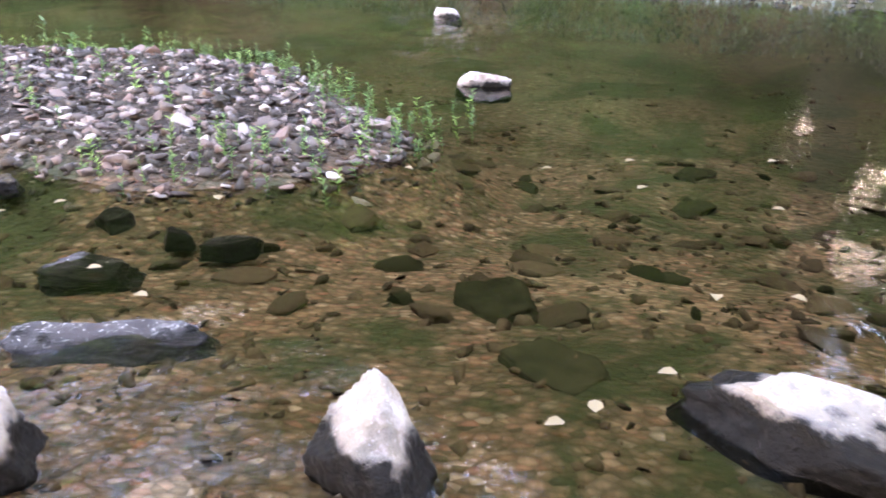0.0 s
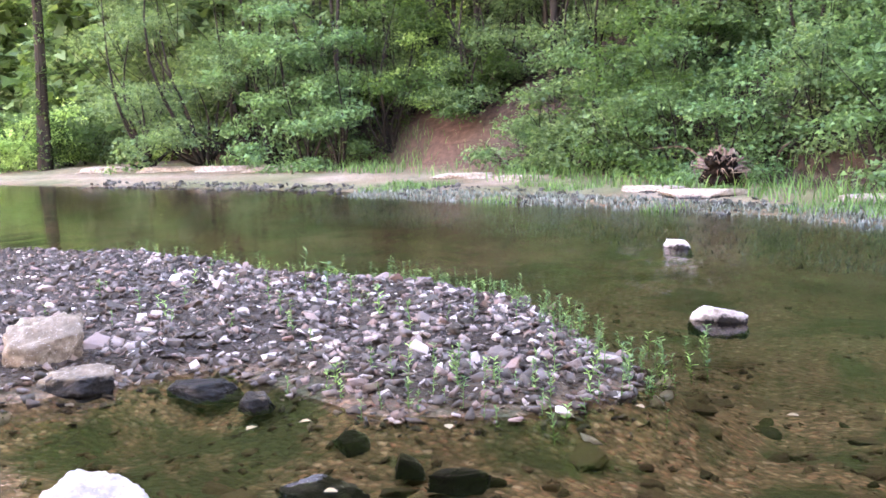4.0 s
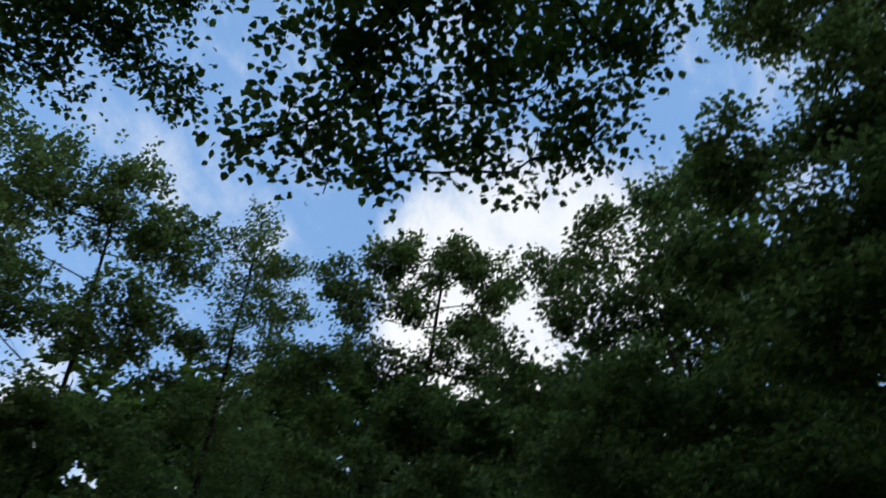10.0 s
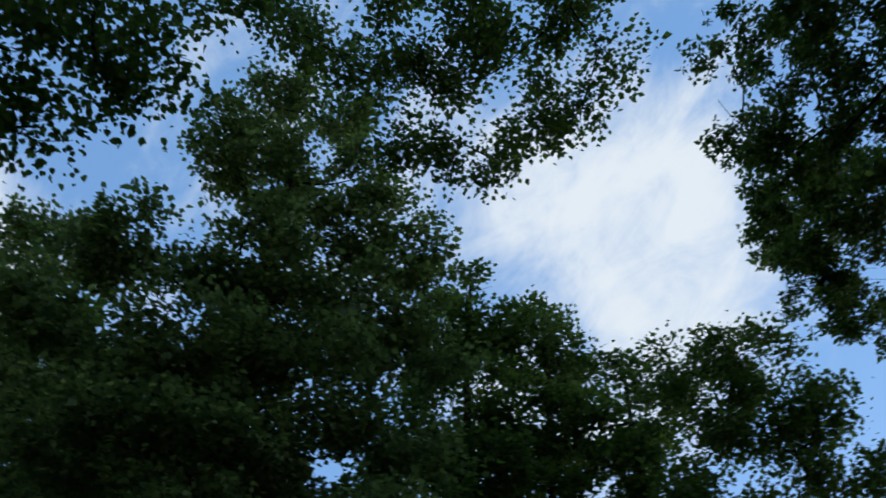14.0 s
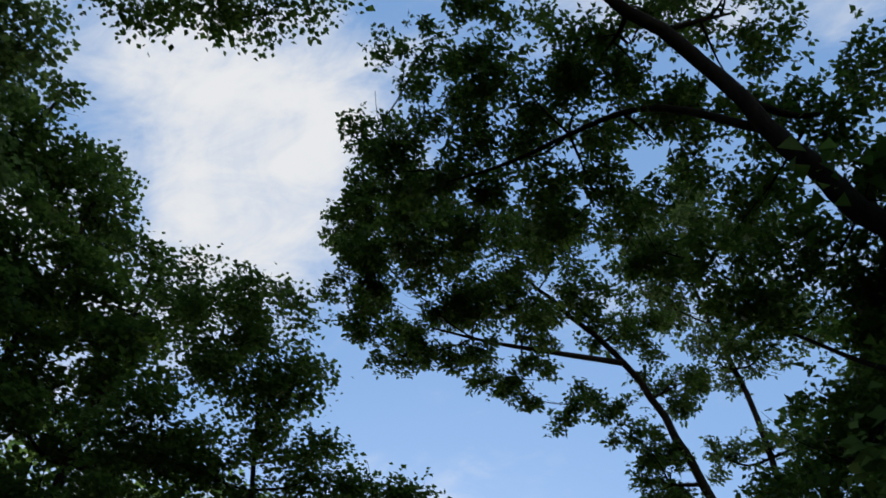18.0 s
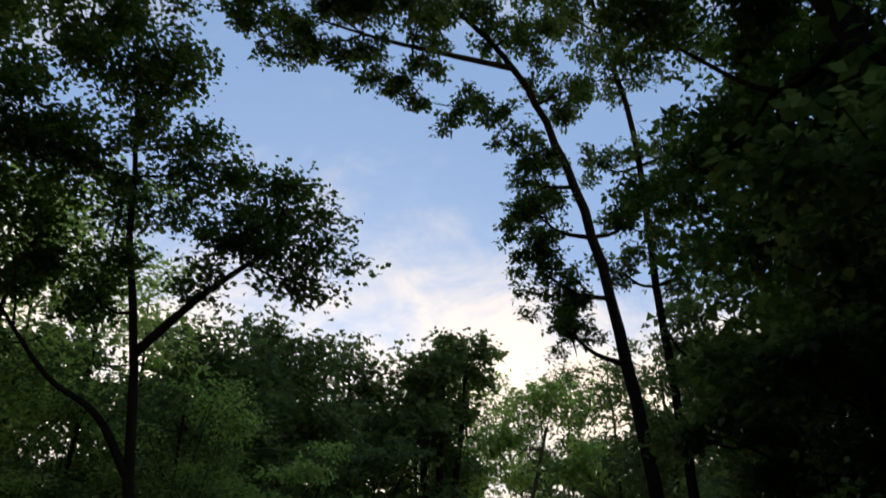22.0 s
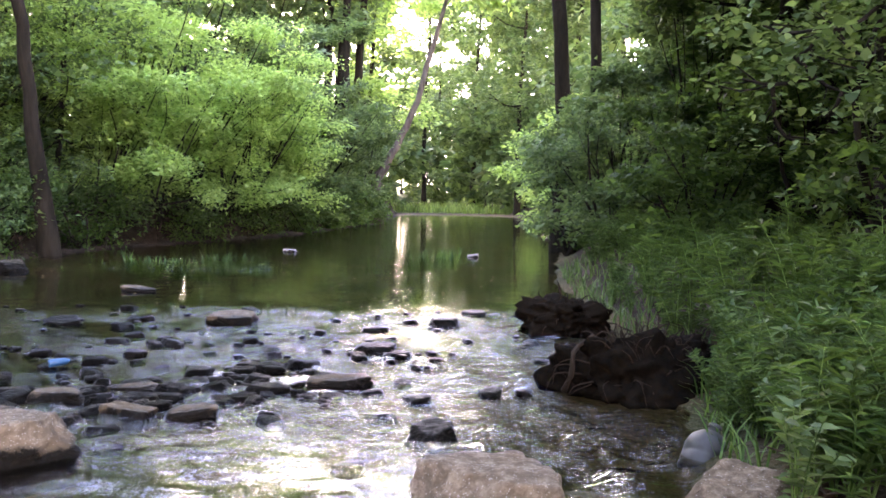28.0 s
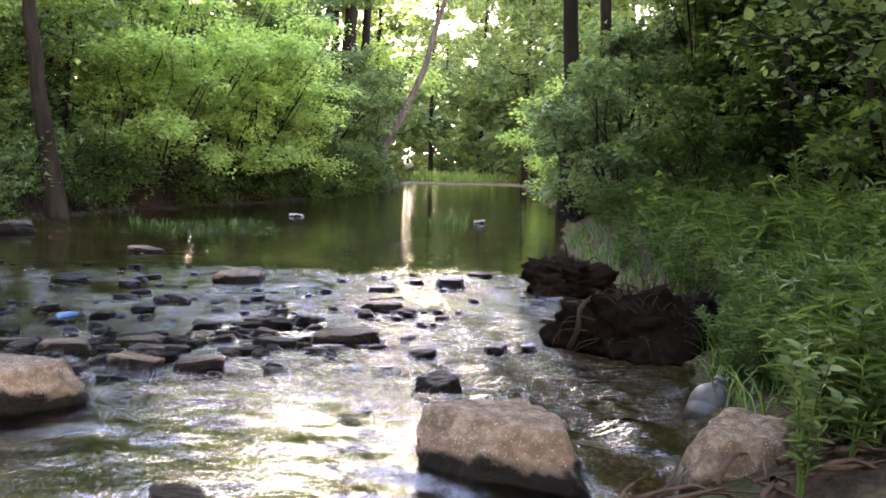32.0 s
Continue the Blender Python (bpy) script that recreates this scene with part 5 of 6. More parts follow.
for i, (be, d, r, h, n, mat, sz) in enumerate(((125.5, 22.8, 1.6, 4.0, 2600, LEAF_BLUE, 0.14), (123.5, 22.3, 1.6, 3.2, 2600, LEAF_BLUE, 0.14), (121.3, 21.8, 1.2, 3.3, 2200, LEAF_BLUE, 0.14), (96.5, 15.8, 1.1, 1.7, 1800, LEAF_BLUE, 0.11), (93.5, 15.2, 1.2, 1.6, 1900, LEAF_BLUE, 0.11), (90.5, 14.8, 1.1, 1.8, 1800, LEAF_MID, 0.11), (87, 14.2, 1.1, 1.5, 1700, LEAF_BLUE, 0.11), (99.5, 16.2, 1.1, 1.5, 1700, LEAF_BLUE, 0.11), (102.5, 16.8, 1.0, 1.4, 1500, LEAF_MID, 0.11), (106, 18.0, 0.9, 1.0, 1100, LEAF_MID, 0.11), (130, 25, 2.3, 6.2, 3800, LEAF_MID, 0.13), (127, 25, 2.6, 8.0, 4500, LEAF_MID, 0.12), (133.5, 26, 2.3, 5.6, 3300, LEAF_MID, 0.13), (118, 22.5, 1.8, 4.4, 2800, LEAF_DARK, 0.13), (112, 22, 1.9, 4.4, 2800, LEAF_MID, 0.13), (104, 19.5, 1.6, 4.2, 2500, LEAF_MID, 0.13), (98, 18, 1.7, 4.6, 3000, LEAF_MID, 0.13), (91, 16.5, 1.6, 4.4, 3000, LEAF_BLUE, 0.13), (86, 15.5, 1.5, 4.0, 2600, LEAF_BLUE, 0.13), (121, 24.5, 2.4, 8.4, 3800, LEAF_MID, 0.13), (107, 22, 2.0, 7.0, 3300, LEAF_MID, 0.14), (77.5, 15.2, 1.8, 5.6, 3300, LEAF_DARK, 0.15), (72.5, 15.6, 1.8, 5.2, 3000, LEAF_DARK, 0.15), (82, 15.2, 1.6, 5.2, 3000, LEAF_DARK, 0.15), (67, 16, 1.8, 5.2, 2600, LEAF_DARK, 0.15))):
    x, y, _ = spot(be, d, 0)
    shrub("bush", x, y, r, h, int(1.6 * n), sz * 0.75, mat, "large leafy shrub overhanging the far bank", 400 + i, 0.02)
# the bright spray and thin trunks on the slope
x, y, _ = spot(103.5, 17, 0)
shrub("sapling", x, y, 1.5, 0.34, 520, 0.13, LEAF_PALE, "sapling with a pale yellow-green spray of leaves", 450, 0.2, oval=True, z=zz(12.4, 17), flat=0.2, k=6)
for be0, el0, be1, el1, be2, el2, d, r0 in ((127.3, 4, 126.3, 10, 124.6, 24, 26, 0.13), (112, 4.5, 112.3, 11, 113.5, 22, 25, 0.10), (111.3, 4.5, 111.6, 10, 112.2, 21, 25.3, 0.08), (107, 6, 107, 12, 106, 22, 21, 0.11), (114, 8, 114.2, 14, 114.6, 22, 27, 0.08), (120, 6, 119, 11, 117.5, 15, 25, 0.06), (121.5, 6, 121, 11, 120.5, 16, 23, 0.06), (86, 7, 87, 12, 88.5, 19, 16.5, 0.06)):
    b = foot(be0, d)
    tree("tree", [b, spot(be1, d, zz(el1, d)), spot(be2, d, zz(el2, d))], r0, r0 * 0.45, [ball(be2, el2, d, 1.2), ball(be2 + 3, el2 - 3, d, 1.1), ball(be2 - 3, el2 - 2, d, 1.1)], 1600, 0.14, LEAF_MID, BARK, "thin dark tree trunk on the slope", group=TREES, start=0.6, apart=False)


# ---- stones ----
def rock_mesh(name, sx, sy, sz, seed, mat, cuts=6, rough=0.085, sub=3, peak=0.2):
    """A broken, slightly worn block: the space inside some planes, roughened."""
    r = np.random.default_rng(seed)
    bm = bmesh.new()
    bmesh.ops.create_icosphere(bm, subdivisions=sub, radius=1)
    p = np.array([v.co[:] for v in bm.verts])
    f = np.array([[v.index for v in q.verts] for q in bm.faces])
    bm.free()
    a = (np.arange(cuts) + r.uniform(-0.3, 0.3, cuts)) * 2 * np.pi / cuts
    n = unit(np.stack([np.cos(a), np.sin(a), r.normal(0.12, 0.22, cuts)], -1))
    n = np.vstack([n, unit(r.standard_normal((3, 3)) * [1, 1, 0.6] + [0, 0, 0.7]), unit([[peak * r.standard_normal(), peak * r.standard_normal(), 1]]), [[0, 0, -1]]])
    o = np.concatenate([r.uniform(0.68, 0.95, cuts), r.uniform(0.8, 1.0, 3), [r.uniform(0.55, 0.72), 0.8]])
    k = np.maximum(p @ n.T, 0) / o
    rad = (k**70).sum(1) ** (-1 / 70)
    q = p * np.minimum(rad, 1.35)[:, None]
    off = Vector(r.uniform(-50, 50, 3))
    w = np.array([noise.fractal(Vector(v) * 2.2 + off, 0.9, 2.1, 5) for v in q])
    fine = np.array([noise.noise(Vector(v) * 9.0 + off) for v in q])
    if rough > 0.3:
        fine = fine + 1.3 * np.array([noise.turbulence(Vector(v) * 7.0 + off, 4, True) for v in q])
    q = q * (1 + rough * (1.1 * w + 0.35 * fine))[:, None]
    return mesh_np(name, q * [sx, sy, sz], f, mat, False)


def rock(x, y, z, sx, sy, sz, turn, seed, mat, label, group="", tilt=(0, 0), name="rock", taper=0.0):
    ob = new(name, rock_mesh(name, sx, sy, sz, seed, mat, rough=0.10, sub=5 if sx > 0.14 else 4))
    for v in ob.data.vertices if taper else ():
        k = 1 - taper * max(-0.3, v.co.z / sz)
        v.co.x, v.co.y = v.co.x * k, v.co.y * k
    ob.matrix_world = pose(x, y, z, tilt[0], tilt[1], turn)
    return tagged(ob, label, "rock", group)


CREEK = "stones in the creek"
# by the near bank, first view
rock(-1.39, -0.30, 0.02, 0.145, 0.13, 0.17, 20, 203, STONE_PALE, "pale blocky stone with a dark wet foot", CREEK, (14, -10), taper=0.38)
rock(-1.60, 0.64, 0.01, 0.38, 0.13, 0.135, 62, 5, STONE_PALE, "long pale boulder slab standing in the water", CREEK, (4, 6))
rock(-1.25, -1.13, 0.05, 0.17, 0.20, 0.16, 40, 8, STONE_PALE, "pale angular stone at the water's edge", CREEK)
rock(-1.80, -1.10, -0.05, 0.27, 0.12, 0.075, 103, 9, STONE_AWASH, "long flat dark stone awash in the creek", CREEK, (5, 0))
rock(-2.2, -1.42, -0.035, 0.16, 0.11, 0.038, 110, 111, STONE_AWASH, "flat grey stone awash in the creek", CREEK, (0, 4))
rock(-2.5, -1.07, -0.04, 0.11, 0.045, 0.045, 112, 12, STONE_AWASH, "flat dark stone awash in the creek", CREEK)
rock(-2.55, -1.28, -0.04, 0.07, 0.05, 0.04, 60, 13, STONE, "small grey stone awash", CREEK)
rock(-2.68, -1.58, -0.05, 0.10, 0.08, 0.05, 30, 14, STONE, "small brown stone half under water", CREEK)
rock(-2.36, -0.17, lie(-2.36, -0.17) - 0.005, 0.17, 0.13, 0.07, 30, 15, MOSS, "dark algae-covered stone under the water", CREEK)
rock(-1.90, 0.04, lie(-1.90, 0.04) - 0.012, 0.16, 0.12, 0.04, 50, 16, MOSS, "flat algae-covered stone under the water", CREEK)
rock(-5.06, -0.54, -0.01, 0.18, 0.10, 0.11, 95, 118, STONE_WHITE, "pale flat-topped stone in the stream", CREEK)
rock(-8.02, -1.26, -0.01, 0.15, 0.10, 0.10, 80, 119, STONE_WHITE, "small pale stone in midstream", CREEK)
rock(-2.86, -3.42, 0.10, 0.24, 0.2, 0.20, 75, 20, STONE, "grey boulder at the edge of the gravel", CREEK)
rock(-2.73, -3.02, 0.02, 0.2, 0.13, 0.09, 120, 21, STONE, "mossy grey stone at the edge of the gravel", CREEK)
rock(-2.92, -2.5, 0.0, 0.17, 0.10, 0.05, 100, 22, STONE_PALE, "flat pale stone at the water's edge", CREEK)
rock(-2.85, -2.15, 0.0, 0.10, 0.07, 0.04, 40, 23, STONE, "flat grey stone at the water's edge", CREEK)
# downstream riffle
for x, y, sx, sy, sz, a, sd, mat in ((0.28, 3.10, 0.33, 0.24, 0.235, -22, 31, STONE), (-1.86, 3.70, 0.34, 0.20, 0.23, 8, 32, STONE), (-1.80, 7.75, 0.27, 0.18, 0.20, 5, 33, STONE), (0.15, 7.78, 0.15, 0.12, 0.15, 35, 34, STONE_DARK), (0.46, 8.5, 0.13, 0.09, 0.07, 0, 35, STONE_DARK), (-0.46, 7.4, 0.14, 0.09, 0.06, 10, 36, STONE_DARK), (-0.40, 6.42, 0.18, 0.13, 0.12, -10, 37, STONE_DARK), (-0.19, 6.25, 0.12, 0.07, 0.06, 0, 38, STONE), (-0.52, 5.28, 0.24, 0.14, 0.11, 12, 39, STONE), (-0.92, 5.06, 0.15, 0.09, 0.08, -8, 40, STONE_DARK), (-1.05, 5.12, 0.10, 0.07, 0.07, 20, 41, STONE_DARK), (-0.24, 4.60, 0.10, 0.06, 0.06, -5, 42, STONE_DARK), (0.05, 4.16, 0.12, 0.10, 0.12, 30, 43, STONE_DARK), (-0.31, 3.72, 0.08, 0.05, 0.06, 15, 44, STONE_DARK), (-0.33, 3.32, 0.09, 0.05, 0.03, 0, 45, STONE_DARK), (-1.22, 4.45, 0.15, 0.10, 0.12, 5, 46, STONE), (-1.52, 4.42, 0.15, 0.11, 0.12, -20, 47, STONE), (-2.08, 4.78, 0.17, 0.11, 0.11, 0, 48, STONE), (-1.70, 5.02, 0.16, 0.10, 0.08, 12, 49, STONE), (-3.22, 7.5, 0.19, 0.11, 0.09, 5, 50, STONE_DARK), (-3.42, 10.0, 0.24, 0.13, 0.10, 0, 51, STONE), (-6.1, 12.1, 0.35, 0.15, 0.14, 10, 52, STONE_DARK), (-2.88, 17.1, 0.16, 0.12, 0.10, 0, 53, STONE_WHITE), (0.8, 16.5, 0.13, 0.10, 0.12, 0, 54, STONE_WHITE), (1.19, 3.02, 0.31, 0.18, 0.23, 30, 55, STONE), (-0.80, 2.72, 0.12, 0.09, 0.09, 15, 56, STONE), (-1.48, 3.93, 0.09, 0.05, 0.05, 0, 57, STONE_DARK), (-2.42, 4.85, 0.16, 0.1, 0.09, 10, 58, STONE), (-1.66, 4.28, 0.08, 0.05, 0.05, 40, 59, STONE_DARK), (0.9, 3.35, 0.10, 0.05, 0.03, 0, 60, STONE), (-2.35, 4.35, 0.22, 0.16, 0.16, 10, 61, STONE)):
    big = sx > 0.3
    z0 = 0.035 if y > 3.4 and sx > 0.11 else 0.0
    rock(x, y, z0 - 0.03 if not big else 0.05, sx, sy, sz * (1 if big else 0.62), a, sd, mat, "large flat-topped grey-brown boulder in the creek" if big else ("dark wet stone in the riffle" if mat is STONE_DARK else "grey-brown stone in the riffle"), CREEK)
# flat slabs lying on the bed of the near pool
slabs = [rock_mesh("stone", 1, 1, 1, 640 + i, (BEDSTONE, BEDSTONE, MOSS)[i % 3], 5, 0.14, 3, 0.1) for i in range(9)]
r = np.random.default_rng(69)
for i in range(170):
    x, y = -1.3 - 3.4 * r.random() ** 1.2, r.uniform(-1.9, 1.6)
    if bar_depth(np.array([x]), np.array([y]))[0] > -0.2 or lie(x, y) > -0.075:
        continue
    k = 0.03 + 0.085 * r.random() ** 2 * (1.3 if i % 3 == 2 else 1)
    ob = new("stone", slabs[i % 9])
    ob.matrix_world = pose(x, y, lie(x, y) + 0.004, r.normal(0, 7), r.normal(0, 7), r.uniform(0, 360)) @ Matrix.Diagonal((k, k * r.uniform(0.5, 0.85), r.uniform(0.014, 0.026), 1))
    tagged(ob, "dark algae-covered slab on the creek bed" if i % 3 == 2 else "flat brown slab lying on the creek bed", "stone", "slabs on the creek bed")
r = np.random.default_rng(70)
small = [rock_mesh("stone", 1, 1, 0.65, 700 + i, STONE if i % 2 else STONE_DARK, 5, 0.13, 3) for i in range(5)]
heaps = [(-1.5, 4.7), (-0.9, 5.2), (-2.2, 4.6), (-1.9, 5.1), (-0.3, 6.3), (-2.8, 5.6), (-1.2, 5.7)]
loose = []
for i in range(330):
    u = r.random(2)
    x, y = -5.0 + 6.2 * u[0], 4.3 + 4.4 * u[1] ** 1.15
    if i % 2:
        x, y = np.array(heaps[i // 2 % 7]) + r.normal(0, 0.28, 2)
    if x > 0.9 or y < 4.15 or r.random() < 0.25 * smooth(-0.6, 0.6, x):
        continue
    s = (0.022 + 0.06 * r.random() ** 2) * (1.2 if x < -1 else 1)
    z, a = r.uniform(-0.02, 0.015), r.uniform(0, 360)
    if i >= 185:
        loose.append((x, y, z, s * 1.1, 0.8, 0.75, a, 0, 0, i % 5))
        continue
    ob = new("stone", small[i % 5])
    ob.matrix_world = pose(x, y, z, 0, 0, a) @ Matrix.Diagonal((s * 1.15, s * 0.9, s * 0.85, 1))
    tagged(ob, "small dark wet stone in the riffle", "stone", "small stones in the riffle")


def scatter(count, seed, inside, s0, s1, meshes, flat=0.55, sink=0.25):
    """Places, sizes and turns for stones on the ground where inside(x, y) holds."""
    q = np.random.default_rng(seed)
    out = []
    while len(out) < count:
        x, y, keep = inside(q)
        if not keep:
            continue
        s = s0 + (s1 - s0) * q.random() ** 2.6
        out.append((x, y, lie(x, y) + s * flat * (0.5 - sink), s, q.uniform(0.45, 0.95), q.uniform(0.22, 0.6), q.uniform(0, 360), q.normal(0, 22), q.normal(0, 22), q.integers(0, meshes)))
    return out


def in_bar(q):
    x, y = q.uniform(-6.3, -2.3), -9.0 + 8.4 * q.random() ** 0.55
    return x, y, bar_depth(np.array([x]), np.array([y]))[0] > -0.24 * q.random()


def shard_mesh(seed, n):
    """A broken stone: the hull of some places on a lumpy ball."""
    q = np.random.default_rng(seed)
    bm = bmesh.new()
    for p in unit(q.standard_normal((n, 3))) * q.uniform(0.75, 1.1, (n, 1)):
        bm.verts.new(p)
    got = bmesh.ops.convex_hull(bm, input=bm.verts)
    bmesh.ops.delete(bm, geom=list({v for v in got["geom_interior"] if isinstance(v, bmesh.types.BMVert)}), context="VERTS")
    bmesh.ops.triangulate(bm, faces=bm.faces)
    me = bpy.data.meshes.new("stone")
    bm.to_mesh(me)
    bm.free()
    me.materials.append(GRAVEL)
    return me


pebbles = [shard_mesh(800 + i, 11) for i in range(10)]
shards = [shard_mesh(850 + i, 8) for i in range(10)]
bar = tagged(new("gravel_bar"), "low bar of mixed grey and pinkish stones", "gravel", kind="structure")
for i, (x, y, z, s, a, c, t, tx, ty, k) in enumerate(scatter(290, 71, in_bar, 0.045, 0.10, 10)):
    ob = new("stone", pebbles[k])
    ob.parent = bar
    ob.matrix_world = pose(x, y, z, tx, ty, t) @ Matrix.Diagonal((s, s * a, s * c, 1))


def joined(name, places, shapes, mat, parent=None, label="", category="", kind="stuff"):
    data = []
    for m in shapes:
        v = np.zeros(len(m.vertices) * 3)
        m.vertices.foreach_get("co", v)
        f = np.zeros(len(m.polygons) * 3, int)
        m.polygons.foreach_get("vertices", f)
        data.append((v.reshape(-1, 3), f.reshape(-1, 3)))
    s = Soup()
    for x, y, z, sc, a, c, t, tx, ty, k in places:
        v, f = data[k]
        M = np.array(pose(x, y, z, tx, ty, t) @ Matrix.Diagonal((sc, sc * a, sc * c, 1)))
        s.add(v @ M[:3, :3].T + M[:3, 3], f)
    ob = new(name, s.mesh(name, mat))
    if parent:
        ob.parent = parent
    return tagged(ob, label, category, kind=kind)


joined("riffle_stones", loose, small, STONE_DARK, None, "small dark wet stones heaped in the riffle", "stones")
joined("gravel", scatter(10500, 72, in_bar, 0.014, 0.062, 10), shards, GRAVEL, bar, "small grey and pinkish gravel")


def in_bed(q):
    x, y = q.uniform(-8, 0.6), q.uniform(-5.5, 2.0)
    return x, y, line(y, RIGHT_WATER) - 0.05 > x and bar_depth(np.array([x]), np.array([y]))[0] < -0.1 and q.random() < math.exp(-abs(x + 2.2) / 2.6)


joined("bed_stones", scatter(4200, 73, in_bed, 0.010, 0.048, 10, 0.35, 0.4), shards, BEDSTONE, None, "flat brown stones on the creek bed", "stones")


def on_beach(q):
    y = q.uniform(-16, 3)
    x = line(y, LEFT_WATER) + q.uniform(-0.7, 0.3 + 2.3 * smooth(-12, -6, y) * q.random())
    return x, y, bumps(np.array([x]), np.array([y]), 1.6, 8)[0] + q.normal(0, 0.25) > -0.1


joined("beach_stones", scatter(1300, 74, on_beach, 0.025, 0.12, 10), shards, BEACH, None, "pale stones on the far beach", "stones")

# ledge slabs on the far beach
for i, (be, d, sx, sy) in enumerate(((131.5, 24.5, 1.5, 0.35), (128, 23.4, 1.1, 0.3), (135, 26, 1.2, 0.35), (125.5, 22.5, 0.9, 0.25), (113, 17.6, 0.7, 0.3), (109.5, 16.9, 0.5, 0.25), (100.5, 14.2, 0.55, 0.25), (97, 13.4, 0.7, 0.35), (87.5, 12.4, 0.6, 0.3))):
    x, y, _ = spot(be, d, 0)
    rock(x, y, lie(x, y) + 0.02, sx, sy, 0.10, be + 4, 90 + i, LEDGE, "low pale rock ledge on the far beach", "ledges on the beach")


# ---- plants ----
def sprig(name, h, seed, mat, n=14, leaf=0.05, wide=0.016, lean=0.12):
    q = np.random.default_rng(seed)
    t = thing(name, (0, 0, 0), "small upright green water plant", "plant", "water plants")
    m, s = Soup(), Soup()
    top = np.array([q.normal(0, lean) * h, q.normal(0, lean) * h, h])
    p = bend([(0, 0, -0.06), top * [0.3, 0.3, 0.5], top], 6)
    tube(m, p, 0.004, 0.002, 4)
    part("stem", m.mesh("stem", GRASS), t)
    k = q.uniform(0.15, 1, n)
    at = np.stack([np.interp(k, np.linspace(0, 1, 6), p[:, i]) for i in range(3)], -1)
    a = q.uniform(0, 6.28, n)
    way = np.stack([np.cos(a), np.sin(a), q.uniform(0.3, 1.1, n)], -1)
    blades(s, at, way, np.array([0, 0, 1.0]) + 0.2 * q.standard_normal((n, 3)), leaf * q.uniform(0.7, 1.3, n), wide, True, droop=0.15)
    part("foliage", s.mesh("foliage", mat), t)
    return t


sprigs = [sprig("water_plant", 0.16 + 0.03 * i, 900 + i, (LEAF_MID, LEAF_PALE, LEAF_MID, LEAF_BLUE, LEAF_MID)[i], 12 + i, 0.055, 0.016) for i in range(5)]
places = []
q = np.random.default_rng(75)
for i in range(160):  # along the back edge of the bar
    k = q.random()
    x, y = np.interp(k, [0, 0.3, 0.6, 0.8, 1], [-4.2, -5.2, -5.65, -5.75, -6.2]) + q.normal(0, 0.13), np.interp(k, [0, 0.3, 0.6, 0.8, 1], [-1.1, -1.75, -2.8, -4.2, -6.2]) + q.normal(0, 0.13)
    places.append((x, y))
for i in range(90):  # near edge and tip
    k = q.random()
    places.append((np.interp(k, [0, 0.4, 0.7, 1], [-4.4, -3.6, -3.15, -3.0]) + q.normal(0, 0.16), np.interp(k, [0, 0.4, 0.7, 1], [-0.75, -0.75, -1.15, -1.75]) + q.normal(0, 0.14)))
for i in range(35):
    places.append((q.uniform(-5.3, -3.2), q.uniform(-4.5, -1.2)))
for i in range(60):  # in the shallows before the pool, and below the left bank
    places.append((q.uniform(-2.6, -0.3), q.normal(8.6, 0.5)) if i % 2 else (q.uniform(-5.8, -2.4), q.normal(13.3, 0.5)))
for i, (x, y) in enumerate(places):
    c = copy_thing(sprigs[i % 5], pose(x, y, max(lie(x, y), -0.06), 0, 0, q.uniform(0, 360)))
    k = q.uniform(0.35, 0.65)
    c.scale = (k, k, k)
for i, s in enumerate(sprigs):
    s.location = (-4.0 - 0.2 * i, -2.0 - 0.3 * i, lie(-4.0 - 0.2 * i, -2.0 - 0.3 * i))


def turf(name, count, seed, inside, h, w, mat, label, lean=0.5, bendy=0.5):
    """Grass as one mesh of arched blades."""
    q = np.random.default_rng(seed)
    pts = []
    while len(pts) < count:
        x, y, keep = inside(q)
        if keep:
            pts.append((x, y, lie(x, y)))
    p = np.array(pts)
    a = q.uniform(0, 6.28, count)
    H = h * q.uniform(0.45, 1.25, count)
    d = np.stack([np.cos(a), np.sin(a), np.zeros(count)], -1)
    side = np.stack([-np.sin(a), np.cos(a), np.zeros(count)], -1) * w * 0.5
    rows = []
    for k in (0.0, 0.4, 0.75, 1.0):
        c = p + d * (H * lean * k**1.7)[:, None] + np.array([0, 0, 1.0]) * (H * (k - bendy * 0.35 * k**2.5))[:, None]
        ww = side * (1 - 0.85 * k**2)
        rows += [c - ww, c + ww]
    v = np.stack(rows, 1)
    f = np.array([[0, 1, 3, 2], [2, 3, 5, 4], [4, 5, 7, 6]])
    return tagged(new(name, mesh_np(name, v.reshape(-1, 3), (np.arange(count)[:, None, None] * 8 + f).reshape(-1, 4), mat)), label, "grass", kind="stuff")


def near_grass(q):
    y = 2.4 + 10.6 * q.random() ** 1.4
    x = line(y, RIGHT_WATER) + 0.1 + 2.8 * q.random() ** 1.5
    return x, y, y > 3.35 or x > 1.6


def far_grass(q):
    y = q.uniform(-16, 4)
    return line(y, LEFT_FOOT) - q.uniform(-1.6, 1.6), y, not (-9.3 < y < -6.2 and q.random() < 0.85)


def shoal_weed(q):
    y = q.uniform(-8, 2.5)
    return line(y, LEFT_WATER) + q.uniform(0.1, 3.0), y, bumps(np.array([y * 0.7]), np.array([q.random()]), 2.0)[0] > -0.3


def shoal_tufts(q):
    y = q.uniform(-9, 2.5)
    x = line(y, LEFT_WATER) + q.uniform(-1.2, 1.6)
    return x, y, bumps(np.array([x]), np.array([y]), 1.3, 12)[0] > 0.35


